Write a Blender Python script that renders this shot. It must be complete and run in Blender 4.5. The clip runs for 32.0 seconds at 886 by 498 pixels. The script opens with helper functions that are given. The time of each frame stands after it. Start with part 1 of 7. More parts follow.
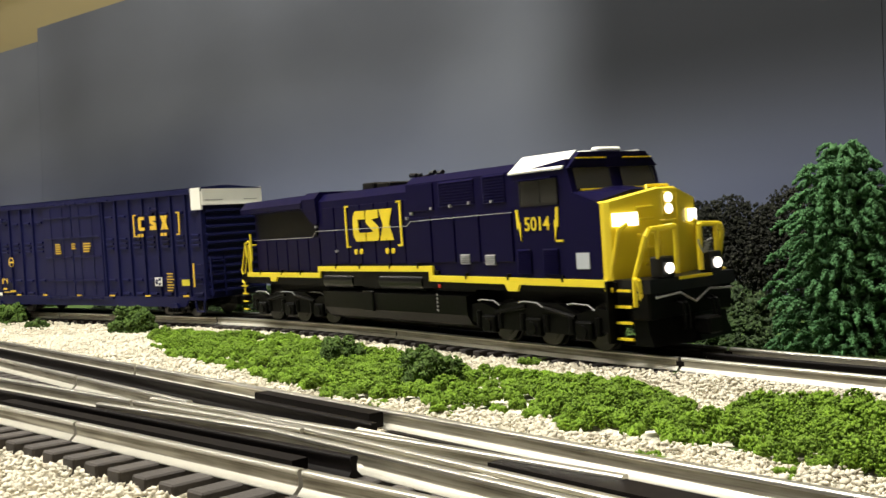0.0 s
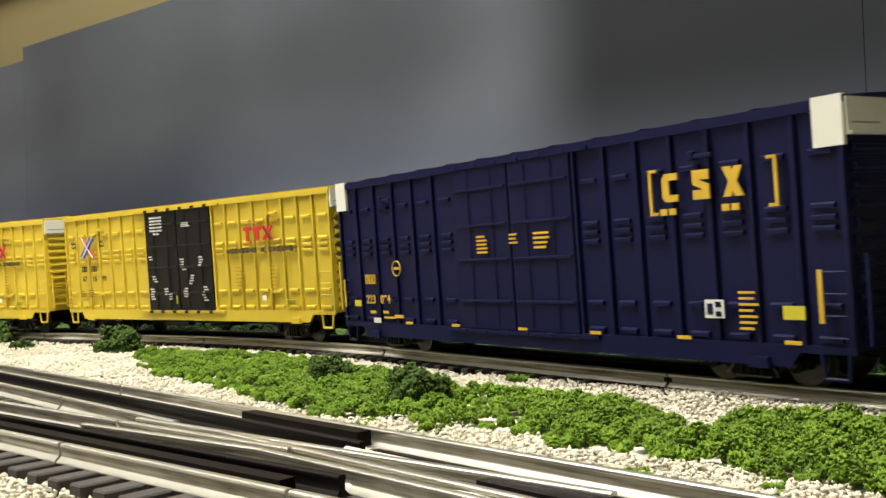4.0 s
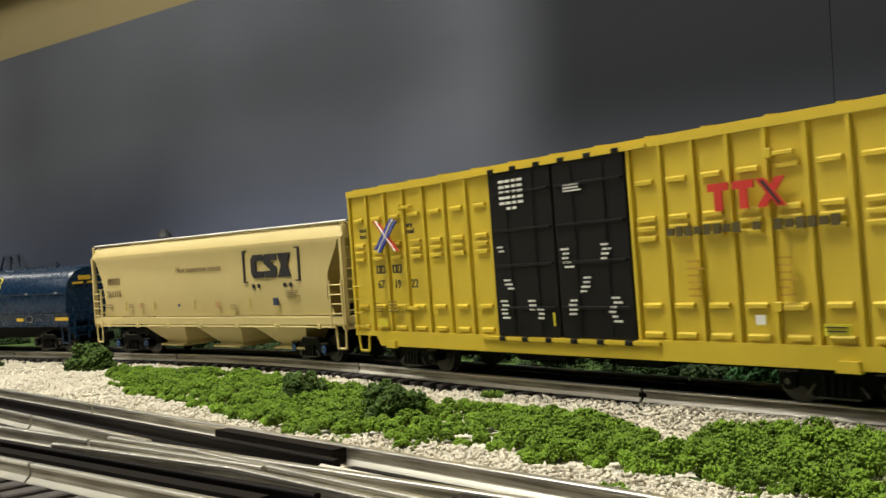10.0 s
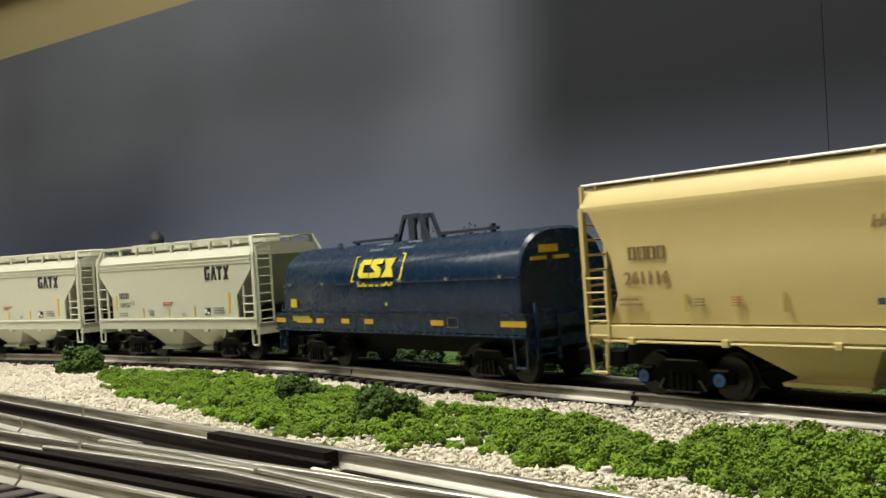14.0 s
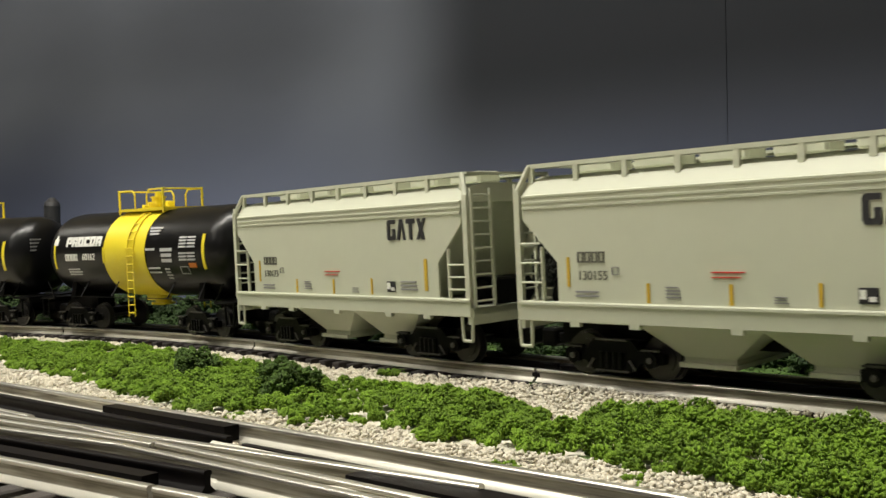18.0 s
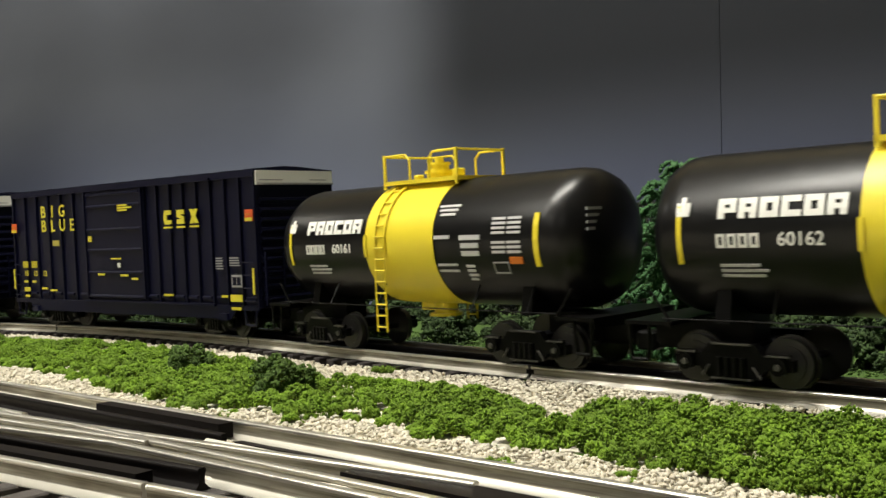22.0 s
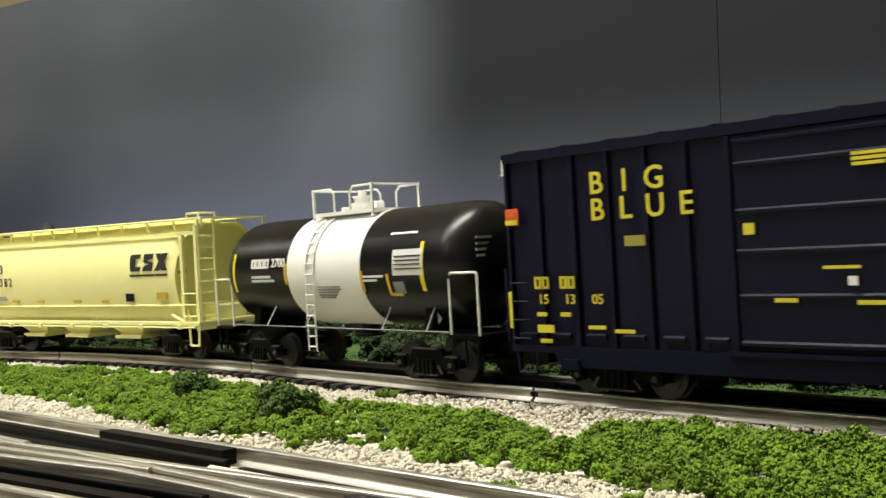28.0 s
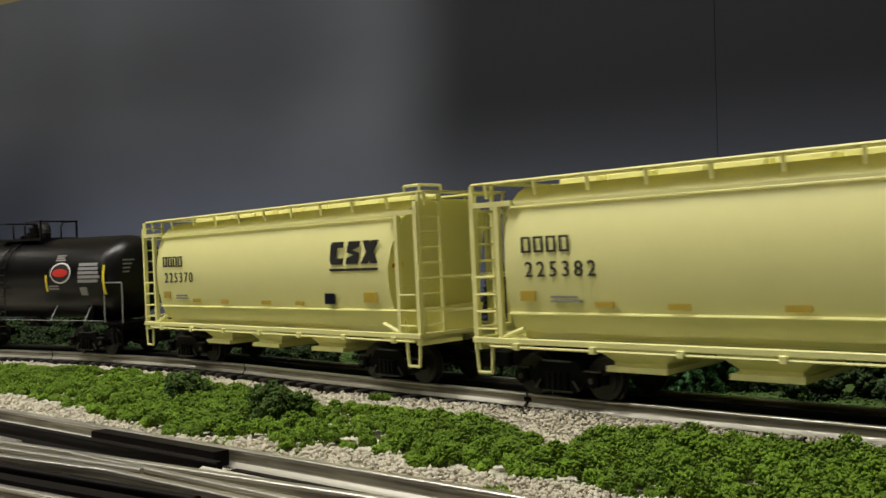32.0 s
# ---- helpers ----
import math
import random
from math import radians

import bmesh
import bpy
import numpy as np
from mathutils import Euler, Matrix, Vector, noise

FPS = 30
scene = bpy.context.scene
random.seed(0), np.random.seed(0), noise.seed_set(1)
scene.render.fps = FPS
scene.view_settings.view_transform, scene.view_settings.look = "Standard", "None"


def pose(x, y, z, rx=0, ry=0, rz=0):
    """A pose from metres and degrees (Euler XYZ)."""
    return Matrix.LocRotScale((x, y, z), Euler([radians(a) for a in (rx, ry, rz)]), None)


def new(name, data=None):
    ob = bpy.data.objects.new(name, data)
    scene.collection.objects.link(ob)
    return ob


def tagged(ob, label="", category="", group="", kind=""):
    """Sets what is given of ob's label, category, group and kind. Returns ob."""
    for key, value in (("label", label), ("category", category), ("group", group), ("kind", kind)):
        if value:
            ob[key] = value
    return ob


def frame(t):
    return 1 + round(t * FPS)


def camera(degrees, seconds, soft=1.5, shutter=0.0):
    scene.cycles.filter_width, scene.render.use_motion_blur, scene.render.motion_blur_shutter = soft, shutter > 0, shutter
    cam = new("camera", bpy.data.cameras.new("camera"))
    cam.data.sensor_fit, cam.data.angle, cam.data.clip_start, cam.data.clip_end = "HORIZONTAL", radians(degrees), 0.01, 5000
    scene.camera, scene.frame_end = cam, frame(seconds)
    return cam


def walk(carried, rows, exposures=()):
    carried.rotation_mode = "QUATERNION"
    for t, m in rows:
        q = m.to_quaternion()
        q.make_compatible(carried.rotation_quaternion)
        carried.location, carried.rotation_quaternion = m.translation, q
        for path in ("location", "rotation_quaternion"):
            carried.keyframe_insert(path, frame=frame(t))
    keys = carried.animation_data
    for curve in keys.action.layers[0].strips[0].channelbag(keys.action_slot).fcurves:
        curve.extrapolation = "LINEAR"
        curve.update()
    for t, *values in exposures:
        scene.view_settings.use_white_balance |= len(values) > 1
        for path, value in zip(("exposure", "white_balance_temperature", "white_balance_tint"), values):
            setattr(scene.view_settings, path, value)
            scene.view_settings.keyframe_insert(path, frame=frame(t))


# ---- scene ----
# ---------------------------------------------------------------- camera
EYE = (0.0, 0.0, 0.0507)
cam = camera(50.0, 32.0, soft=1.5, shutter=0.3)
WAY = [
    (0, 2.18, -0.16, 1.85), (0.5, 2.19, 0.03, 1.62), (1, 2.12, 0.16, 1.73), (1.5, 2.04, 0.25, 1.77), (2, 1.99, 0.38, 1.65),
    (2.5, 1.94, 0.46, 1.73), (3, 1.84, 0.56, 1.73), (3.5, 1.65, 0.71, 1.93), (5.5, 0.94, 1.19, 2.50), (6, 0.81, 1.25, 2.29),
    (6.5, 0.69, 1.31, 2.07), (7, 0.52, 1.43, 1.91), (7.5, 0.40, 1.51, 2.20), (8, 0.24, 1.55, 2.36), (8.5, 0.10, 1.62, 2.55),
    (9, -0.01, 1.63, 2.46), (9.5, -0.14, 1.71, 2.37), (10, -0.09, 1.77, 2.36), (10.5, -0.08, 1.77, 2.38), (11, -0.32, 1.79, 2.25),
    (11.5, -0.40, 1.82, 2.14), (12, -0.32, 1.80, 2.29), (12.5, -0.27, 1.84, 2.25), (13, -0.23, 1.83, 2.36), (13.5, -0.61, 1.90, 2.32),
    (14, -0.53, 1.94, 2.21), (14.5, -0.59, 1.98, 2.23), (15, -0.66, 1.96, 2.10), (15.5, -0.72, 1.88, 2.01), (17.5, -4.71, 0.58, 1.24),
    (18, -6.16, 0.31, 0.94), (18.5, -6.48, 0.19, 1.06), (19, -6.59, 0.13, 1.08), (19.5, -6.48, 0.04, 1.18), (20, -6.40, 0.00, 1.04),
    (20.5, -6.35, -0.09, 1.06), (21, -6.41, -0.03, 1.38), (21.5, -6.35, 0.02, 1.26), (22, -6.51, 0.13, 1.00), (22.5, -6.54, 0.24, 1.17),
    (23, -6.57, 0.36, 1.08), (23.5, -6.46, 0.46, 1.12), (24, -6.44, 0.68, 1.20), (24.5, -6.32, 0.89, 1.10), (26.5, -6.25, 1.32, 1.20),
    (27, -6.32, 1.42, 1.16), (27.5, -6.33, 1.51, 1.42), (28, -6.36, 1.53, 1.62), (28.5, -6.42, 1.55, 1.39), (29, -6.64, 1.56, 1.46),
    (29.5, -6.67, 1.57, 1.53), (30, -6.72, 1.54, 1.22), (30.5, -6.75, 1.63, 1.02), (31, -6.79, 1.75, 1.12), (31.5, -6.77, 1.77, 1.09),
    (32, -6.67, 1.75, 0.92)
]
EXPOSED = [(0, 0.1), (1, 0.3), (2, 0.25), (3, 0.2), (5, -0.15), (6, -0.25), (9, -0.4), (12, -0.45), (13, -0.45), (14, -0.35), (15, -0.05), (16.5, -0.2), (18, -0.45), (19, -0.45),
           (20, -0.35), (21, -0.35), (22, -0.25), (23, -0.25), (23.4, -0.1), (24, 0.2), (27, 0.15), (28.5, -0.45), (30, -0.88), (31, -1.05), (32, -1.08)]
walk(cam, [(t, pose(*EYE, 90 + pitch, roll, yaw)) for t, yaw, pitch, roll in WAY],
     exposures=EXPOSED)


# ---------------------------------------------------------------- materials
def mat(name, color, rough=0.6, metal=0.0, vary=0.12, scale=120.0, bump=0.0, bump_scale=900.0, island=0.0, dirt=0.0, spec=0.5, second=None):
    """A painted or natural surface: colour with fine and coarse variation, roughness wear and a little relief."""
    m = bpy.data.materials.new(name)
    m.use_nodes = True
    n, l = m.node_tree.nodes, m.node_tree.links
    b = n["Principled BSDF"]
    b.inputs["Metallic"].default_value = metal
    b.inputs["Specular IOR Level"].default_value = spec
    co = n.new("ShaderNodeTexCoord")
    def tex(sc, detail=4):
        t = n.new("ShaderNodeTexNoise")
        t.inputs["Scale"].default_value, t.inputs["Detail"].default_value = sc, detail
        l.new(co.outputs["Object"], t.inputs["Vector"])
        return t.outputs["Fac"]
    def math_node(op, a, b_):
        q = n.new("ShaderNodeMath")
        q.operation = op
        for k, v in enumerate((a, b_)):
            if isinstance(v, (int, float)):
                q.inputs[k].default_value = v
            else:
                l.new(v, q.inputs[k])
        return q.outputs[0]
    fac = math_node("ADD", math_node("MULTIPLY", tex(scale), 0.6), math_node("MULTIPLY", tex(scale / 9), 0.4))
    value = math_node("ADD", math_node("MULTIPLY", math_node("SUBTRACT", fac, 0.5), vary * 2.2), 1.0)
    if island:
        g = n.new("ShaderNodeNewGeometry")
        value = math_node("MULTIPLY", value, math_node("ADD", math_node("MULTIPLY", g.outputs["Random Per Island"], island * 2), 1 - island))
        oi = n.new("ShaderNodeObjectInfo")
        value = math_node("MULTIPLY", value, math_node("ADD", math_node("MULTIPLY", oi.outputs["Random"], island), 1 - island / 2))
    mix = n.new("ShaderNodeVectorMath")
    mix.operation = "SCALE"
    mix.inputs[0].default_value = color
    l.new(value, mix.inputs["Scale"])
    out = mix.outputs[0]
    if second:                            # a second shade, lump by lump
        g2 = n.new("ShaderNodeNewGeometry")
        d = n.new("ShaderNodeMix")
        d.data_type = "RGBA"
        d.inputs["A"].default_value, d.inputs["B"].default_value = (*color, 1), (*second, 1)
        l.new(g2.outputs["Random Per Island"], d.inputs["Factor"])
        l.new(d.outputs["Result"], mix.inputs[0])
    if dirt:
        r = n.new("ShaderNodeMapRange")
        r.inputs["From Min"].default_value, r.inputs["From Max"].default_value = 0.55, 0.75
        r.inputs["To Max"].default_value = dirt
        l.new(tex(scale / 3, 6), r.inputs["Value"])
        d = n.new("ShaderNodeMix")
        d.data_type = "RGBA"
        d.inputs["B"].default_value = (0.09, 0.075, 0.06, 1)
        l.new(r.outputs[0], d.inputs["Factor"])
        l.new(out, d.inputs["A"])
        out = d.outputs["Result"]
    l.new(out, b.inputs["Base Color"])
    l.new(math_node("ADD", math_node("MULTIPLY", math_node("SUBTRACT", tex(scale * 2), 0.5), 0.10), rough), b.inputs["Roughness"])
    if bump:
        bm_ = n.new("ShaderNodeBump")
        bm_.inputs["Strength"].default_value, bm_.inputs["Distance"].default_value = bump, 0.0006
        l.new(tex(bump_scale, 3), bm_.inputs["Height"])
        l.new(bm_.outputs[0], b.inputs["Normal"])
    return m


def streaked(name, light, dark, rough):
    """Weathered metal with long thin streaks that run level."""
    m = bpy.data.materials.new(name)
    m.use_nodes = True
    n, l = m.node_tree.nodes, m.node_tree.links
    b = n["Principled BSDF"]
    b.inputs["Metallic"].default_value = 0.5
    co, mp = n.new("ShaderNodeTexCoord"), n.new("ShaderNodeMapping")
    mp.inputs["Scale"].default_value = (26, 26, 900)
    l.new(co.outputs["Object"], mp.inputs[0])
    fine, coarse, ramp = n.new("ShaderNodeTexNoise"), n.new("ShaderNodeTexNoise"), n.new("ShaderNodeMix")
    fine.inputs["Scale"].default_value, fine.inputs["Detail"].default_value = 1.0, 5
    coarse.inputs["Scale"].default_value, coarse.inputs["Detail"].default_value = 45.0, 3
    l.new(mp.outputs[0], fine.inputs["Vector"])
    l.new(co.outputs["Object"], coarse.inputs["Vector"])
    add = n.new("ShaderNodeMath")
    add.operation = "MULTIPLY_ADD"
    add.inputs[1].default_value = 0.45
    l.new(coarse.outputs["Fac"], add.inputs[0])
    l.new(fine.outputs["Fac"], add.inputs[2])
    r = n.new("ShaderNodeMapRange")
    r.inputs["From Min"].default_value, r.inputs["From Max"].default_value = 0.55, 0.90
    l.new(add.outputs[0], r.inputs["Value"])
    ramp.data_type = "RGBA"
    ramp.inputs["A"].default_value, ramp.inputs["B"].default_value = (*light, 1), (*dark, 1)
    l.new(r.outputs[0], ramp.inputs["Factor"])
    l.new(ramp.outputs["Result"], b.inputs["Base Color"])
    rr = n.new("ShaderNodeMapRange")
    rr.inputs["To Min"].default_value, rr.inputs["To Max"].default_value = rough - 0.08, rough + 0.2
    l.new(r.outputs[0], rr.inputs["Value"])
    l.new(rr.outputs[0], b.inputs["Roughness"])
    return m


def glow(name, color, strength):
    m = bpy.data.materials.new(name)
    m.use_nodes = True
    b = m.node_tree.nodes["Principled BSDF"]
    b.inputs["Base Color"].default_value = (*color, 1)
    b.inputs["Emission Color"].default_value = (*color, 1)
    b.inputs["Emission Strength"].default_value = strength
    return m


def glass(name, color=(0.055, 0.054, 0.052)):
    m = bpy.data.materials.new(name)
    m.use_nodes = True
    b = m.node_tree.nodes["Principled BSDF"]
    b.inputs["Base Color"].default_value = (*color, 1)
    b.inputs["Roughness"].default_value = 0.06
    b.inputs["Transmission Weight"].default_value = 0.25
    return m


LOCO_NAVY = mat("locomotive_navy_paint", (0.0037, 0.0028, 0.026), 0.36, vary=0.12, spec=0.08)
NAVY = mat("navy_paint", (0.0062, 0.0074, 0.044), 0.42, vary=0.12, spec=0.16)
NAVY_DARK = mat("dark_navy_paint", (0.0034, 0.0039, 0.0160), 0.42, vary=0.15, spec=0.16)
STEEL_BLUE = mat("blue_cover_paint", (0.0044, 0.0190, 0.047), 0.27, vary=0.05, spec=0.45)
YELLOW = mat("boxcar_yellow", (0.60, 0.45, 0.035), 0.45, vary=0.06, dirt=0.05)
CAB_YELLOW = mat("bright_yellow", (0.72, 0.56, 0.02), 0.4, vary=0.05)
BAND_YELLOW = mat("band_yellow", (0.76, 0.62, 0.03), 0.4, vary=0.05)
TAN = mat("hopper_tan", (0.58, 0.475, 0.205), 0.5, vary=0.05, dirt=0.04)
CREAM = mat("hopper_cream", (0.86, 0.83, 0.37), 0.45, vary=0.04, dirt=0.03)
PALE = mat("hopper_pale_grey", (0.53, 0.545, 0.43), 0.5, vary=0.05, dirt=0.04)
BLACK = mat("black_paint", (0.0045, 0.0045, 0.005), 0.30, vary=0.15, spec=0.3)
DOOR_BLACK = mat("door_black", (0.0065, 0.0065, 0.0070), 0.42, vary=0.08, spec=0.25)
UNDER = mat("underframe_black", (0.0030, 0.0029, 0.0028), 0.34, vary=0.3, bump=0.2, spec=0.09)
WHEEL = mat("wheel_steel", (0.06, 0.058, 0.055), 0.36, metal=0.8, vary=0.3, spec=0.3)
WHITE = mat("white_paint", (0.78, 0.78, 0.74), 0.45, vary=0.04, dirt=0.03)
CAP_WHITE = mat("white_end_cap", (0.74, 0.74, 0.69), 0.5, vary=0.05, dirt=0.04)
RED = mat("red_mark", (0.55, 0.03, 0.02), 0.5, vary=0.1)
BLUE_MARK = mat("blue_mark", (0.04, 0.07, 0.4), 0.5, vary=0.1)
ORANGE = mat("orange_mark", (0.58, 0.16, 0.013), 0.5, vary=0.1)
GOLD = mat("gold_mark", (0.62, 0.40, 0.03), 0.5, vary=0.08)
LEMON = mat("yellow_mark", (0.60, 0.53, 0.03), 0.5, vary=0.08)
INK = mat("black_mark", (0.015, 0.015, 0.018), 0.5, vary=0.1)
GREY_MARK = mat("grey_mark", (0.26, 0.26, 0.26), 0.5, vary=0.1)
TRUCK_GLINT = mat("truck_glint", (0.085, 0.080, 0.072), 0.34, metal=0.4, vary=0.4, scale=200)
BLUE_PART = mat("blue_bearing", (0.03, 0.12, 0.35), 0.5)
RAIL = mat("nickel_rail", (0.74, 0.72, 0.66), 0.30, metal=0.9, vary=0.10, scale=36)
# pale foot colour stands in for the overhead lamps' reflection
RAIL_GLINT = mat("rail_glint_colour", (0.68, 0.655, 0.57), 0.32, metal=0.3, vary=0.12, scale=60)
RAIL_SIDE = streaked("weathered_rail", (0.47, 0.445, 0.36), (0.15, 0.13, 0.095), 0.42)
RAIL_WEB = streaked("dull_rail_web", (0.52, 0.495, 0.41), (0.18, 0.155, 0.115), 0.38)
BLACK_RAIL = mat("blackened_rail", (0.008, 0.0065, 0.0065), 0.5, vary=0.2, spec=0.10)
TIE = mat("tie_plastic", (0.022, 0.017, 0.016), 0.75, vary=0.35, bump=0.4, island=0.2)
FRONT_TIE = mat("tie_brown_grey", (0.045, 0.038, 0.034), 0.8, vary=0.3, bump=0.4, island=0.2)
STONE = mat("ballast_stone", (0.67, 0.63, 0.51), 0.85, vary=0.2, scale=300, bump=0.3, island=0.12, second=(0.52, 0.47, 0.375))
BED = mat("ballast_bed", (0.60, 0.56, 0.46), 0.9, vary=0.4, scale=350, bump=1.0, bump_scale=500)
FOAM = mat("bright_green_foam", (0.130, 0.225, 0.006), 0.9, vary=1.0, scale=170, island=0.12, second=(0.076, 0.142, 0.004))
DARK_FOAM = mat("dark_green_foam", (0.066, 0.125, 0.008), 0.9, vary=0.9, scale=170, island=0.25, second=(0.026, 0.056, 0.004))
SHRUB = mat("shrub_green", (0.034, 0.072, 0.010), 0.9, vary=0.5, scale=90, island=0.25, second=(0.010, 0.022, 0.005))
SPRUCE = mat("spruce_green", (0.052, 0.150, 0.042), 0.85, vary=0.6, scale=120, island=0.2, second=(0.024, 0.084, 0.026))
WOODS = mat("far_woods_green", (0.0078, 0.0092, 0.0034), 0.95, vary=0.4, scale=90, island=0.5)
GRASS = mat("grass_mat", (0.048, 0.098, 0.012), 0.95, vary=0.4, scale=260, bump=1.0)
BARK = mat("bark", (0.05, 0.035, 0.025), 0.9, vary=0.3, bump=1.0)
KHAKI = mat("khaki_wall", (0.195, 0.157, 0.068), 0.7, vary=0.04, scale=6)
CEIL = mat("ceiling_paint", (0.6, 0.57, 0.48), 0.8, vary=0.04, scale=4)
FLOOR = mat("room_floor", (0.16, 0.14, 0.12), 0.7, vary=0.2, scale=5)
CAB_GLASS = glass("cab_glass")
HEADLIGHT = glow("headlight_glow", (1.0, 0.93, 0.84), 2.6)
LAMP_GLOW = glow("lamp_diffuser", (1.0, 0.93, 0.8), 6.0)


def backdrop_paint():
    """Photographic storm-cloud backdrop: grey cloud masses, a bluish band low down, a darker right-hand part."""
    m = bpy.data.materials.new("backdrop_sky")
    m.use_nodes = True
    n, l = m.node_tree.nodes, m.node_tree.links
    b = n["Principled BSDF"]
    b.inputs["Roughness"].default_value = 0.85
    b.inputs["Specular IOR Level"].default_value = 0.15
    co = n.new("ShaderNodeTexCoord")
    sep = n.new("ShaderNodeSeparateXYZ")
    l.new(co.outputs["Object"], sep.inputs[0])
    def noise_of(scale, detail, stretch):
        mp = n.new("ShaderNodeMapping")
        mp.inputs["Scale"].default_value = stretch
        l.new(co.outputs["Object"], mp.inputs[0])
        t = n.new("ShaderNodeTexNoise")
        t.inputs["Scale"].default_value, t.inputs["Detail"].default_value, t.inputs["Roughness"].default_value = scale, detail, 0.45
        l.new(mp.outputs[0], t.inputs["Vector"])
        return t.outputs["Fac"]
    def ramp(src, lo, hi, a, b_):
        r = n.new("ShaderNodeMapRange")
        r.interpolation_type = "SMOOTHSTEP"
        for k, v in zip(("From Min", "From Max", "To Min", "To Max"), (lo, hi, a, b_)):
            r.inputs[k].default_value = v
        l.new(src, r.inputs["Value"])
        return r.outputs[0]
    def op(kind, a, b_):
        q = n.new("ShaderNodeMath")
        q.operation = kind
        for k, v in enumerate((a, b_)):
            if isinstance(v, (int, float)):
                q.inputs[k].default_value = v
            else:
                l.new(v, q.inputs[k])
        return q.outputs[0]
    cloud = op("ADD", op("MULTIPLY", noise_of(1.5, 1.5, (1, 1, 1.5)), 0.93), op("MULTIPLY", noise_of(7, 3, (1, 1, 2)), 0.07))
    tone = ramp(cloud, 0.36, 0.64, BACK_LO, BACK_HI)
    right = ramp(sep.outputs["X"], 1.02, 1.17, 1.0, 0.19)     # darker beyond this soft upright edge
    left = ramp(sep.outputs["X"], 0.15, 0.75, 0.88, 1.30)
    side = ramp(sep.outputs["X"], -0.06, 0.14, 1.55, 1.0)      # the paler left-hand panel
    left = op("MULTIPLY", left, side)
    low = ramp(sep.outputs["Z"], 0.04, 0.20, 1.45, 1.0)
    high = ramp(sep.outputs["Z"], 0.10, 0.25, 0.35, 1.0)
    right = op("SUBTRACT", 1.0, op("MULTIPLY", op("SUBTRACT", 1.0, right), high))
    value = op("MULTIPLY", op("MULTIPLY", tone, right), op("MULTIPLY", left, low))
    tint = n.new("ShaderNodeMix")
    tint.data_type = "RGBA"
    tint.inputs["A"].default_value, tint.inputs["B"].default_value = (0.83, 0.95, 1.52, 1), (0.91, 0.99, 1.20, 1)
    l.new(ramp(op("ADD", sep.outputs["Z"], op("MULTIPLY", op("SUBTRACT", cloud, 0.5), 0.25)), 0.06, 0.30, 0.0, 1.0), tint.inputs["Factor"])
    sc = n.new("ShaderNodeVectorMath")
    sc.operation = "SCALE"
    l.new(tint.outputs["Result"], sc.inputs[0])
    l.new(value, sc.inputs["Scale"])
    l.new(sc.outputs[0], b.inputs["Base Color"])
    return m


BACK_LO, BACK_HI = 0.043, 0.089
SKY = backdrop_paint()


# ---------------------------------------------------------------- mesh helpers
class Solid:
    """A bmesh that grows by simple shaped pieces."""

    def __init__(self):
        self.bm = bmesh.new()

    def box(self, x0, x1, y0, y1, z0, z1, bevel=0.0):
        made = bmesh.ops.create_cube(self.bm, size=1.0)["verts"]
        for v in made:
            v.co = Vector(((x0 + x1) / 2 + v.co.x * (x1 - x0), (y0 + y1) / 2 + v.co.y * (y1 - y0), (z0 + z1) / 2 + v.co.z * (z1 - z0)))
        if bevel:
            edges = list({e for v in made for e in v.link_edges})
            bmesh.ops.bevel(self.bm, geom=edges, offset=bevel, segments=1, affect="EDGES")
        return self

    def prism(self, outline, a, b, axis="x"):
        """An outline of (u, v) swept from a to b along the axis: x takes (y, z), y takes (x, z), z takes (x, y)."""
        def at(u, v, w):
            return {"x": (w, u, v), "y": (u, w, v), "z": (u, v, w)}[axis]
        lo = [self.bm.verts.new(at(u, v, a)) for u, v in outline]
        hi = [self.bm.verts.new(at(u, v, b)) for u, v in outline]
        k = len(outline)
        self.bm.faces.new(lo)
        self.bm.faces.new(hi[::-1])
        for i in range(k):
            self.bm.faces.new((lo[i], hi[i], hi[(i + 1) % k], lo[(i + 1) % k]))
        return self

    def loft(self, rings, caps=True):
        """Rings of equally many points, joined one to the next."""
        made = [[self.bm.verts.new(p) for p in ring] for ring in rings]
        k = len(made[0])
        for a, b in zip(made, made[1:]):
            for i in range(k):
                self.bm.faces.new((a[i], a[(i + 1) % k], b[(i + 1) % k], b[i]))
        if caps:
            self.bm.faces.new(made[0][::-1])
            self.bm.faces.new(made[-1])
        return self

    def rod(self, a, b, r, seg=6):
        a, b = Vector(a), Vector(b)
        way = (b - a).normalized()
        side = way.orthogonal().normalized()
        up = way.cross(side)
        ring = [(side * math.cos(2 * math.pi * i / seg) + up * math.sin(2 * math.pi * i / seg)) * r for i in range(seg)]
        return self.loft([[a + q for q in ring], [b + q for q in ring]])

    def path(self, points, r, seg=6):
        for a, b in zip(points, points[1:]):
            self.rod(a, b, r, seg)
        return self

    def disc(self, centre, axis, r, thick, seg=20):
        c = Vector(centre)
        d = {"x": Vector((1, 0, 0)), "y": Vector((0, 1, 0)), "z": Vector((0, 0, 1))}[axis] * thick / 2
        return self.rod(c - d, c + d, r, seg)

    def mesh(self, name, smooth=0.0):
        bmesh.ops.recalc_face_normals(self.bm, faces=self.bm.faces)
        me = bpy.data.meshes.new(name)
        self.bm.to_mesh(me)
        self.bm.free()
        if smooth:
            me.polygons.foreach_set("use_smooth", [True] * len(me.polygons))
            me.set_sharp_from_angle(angle=radians(smooth))
        return me


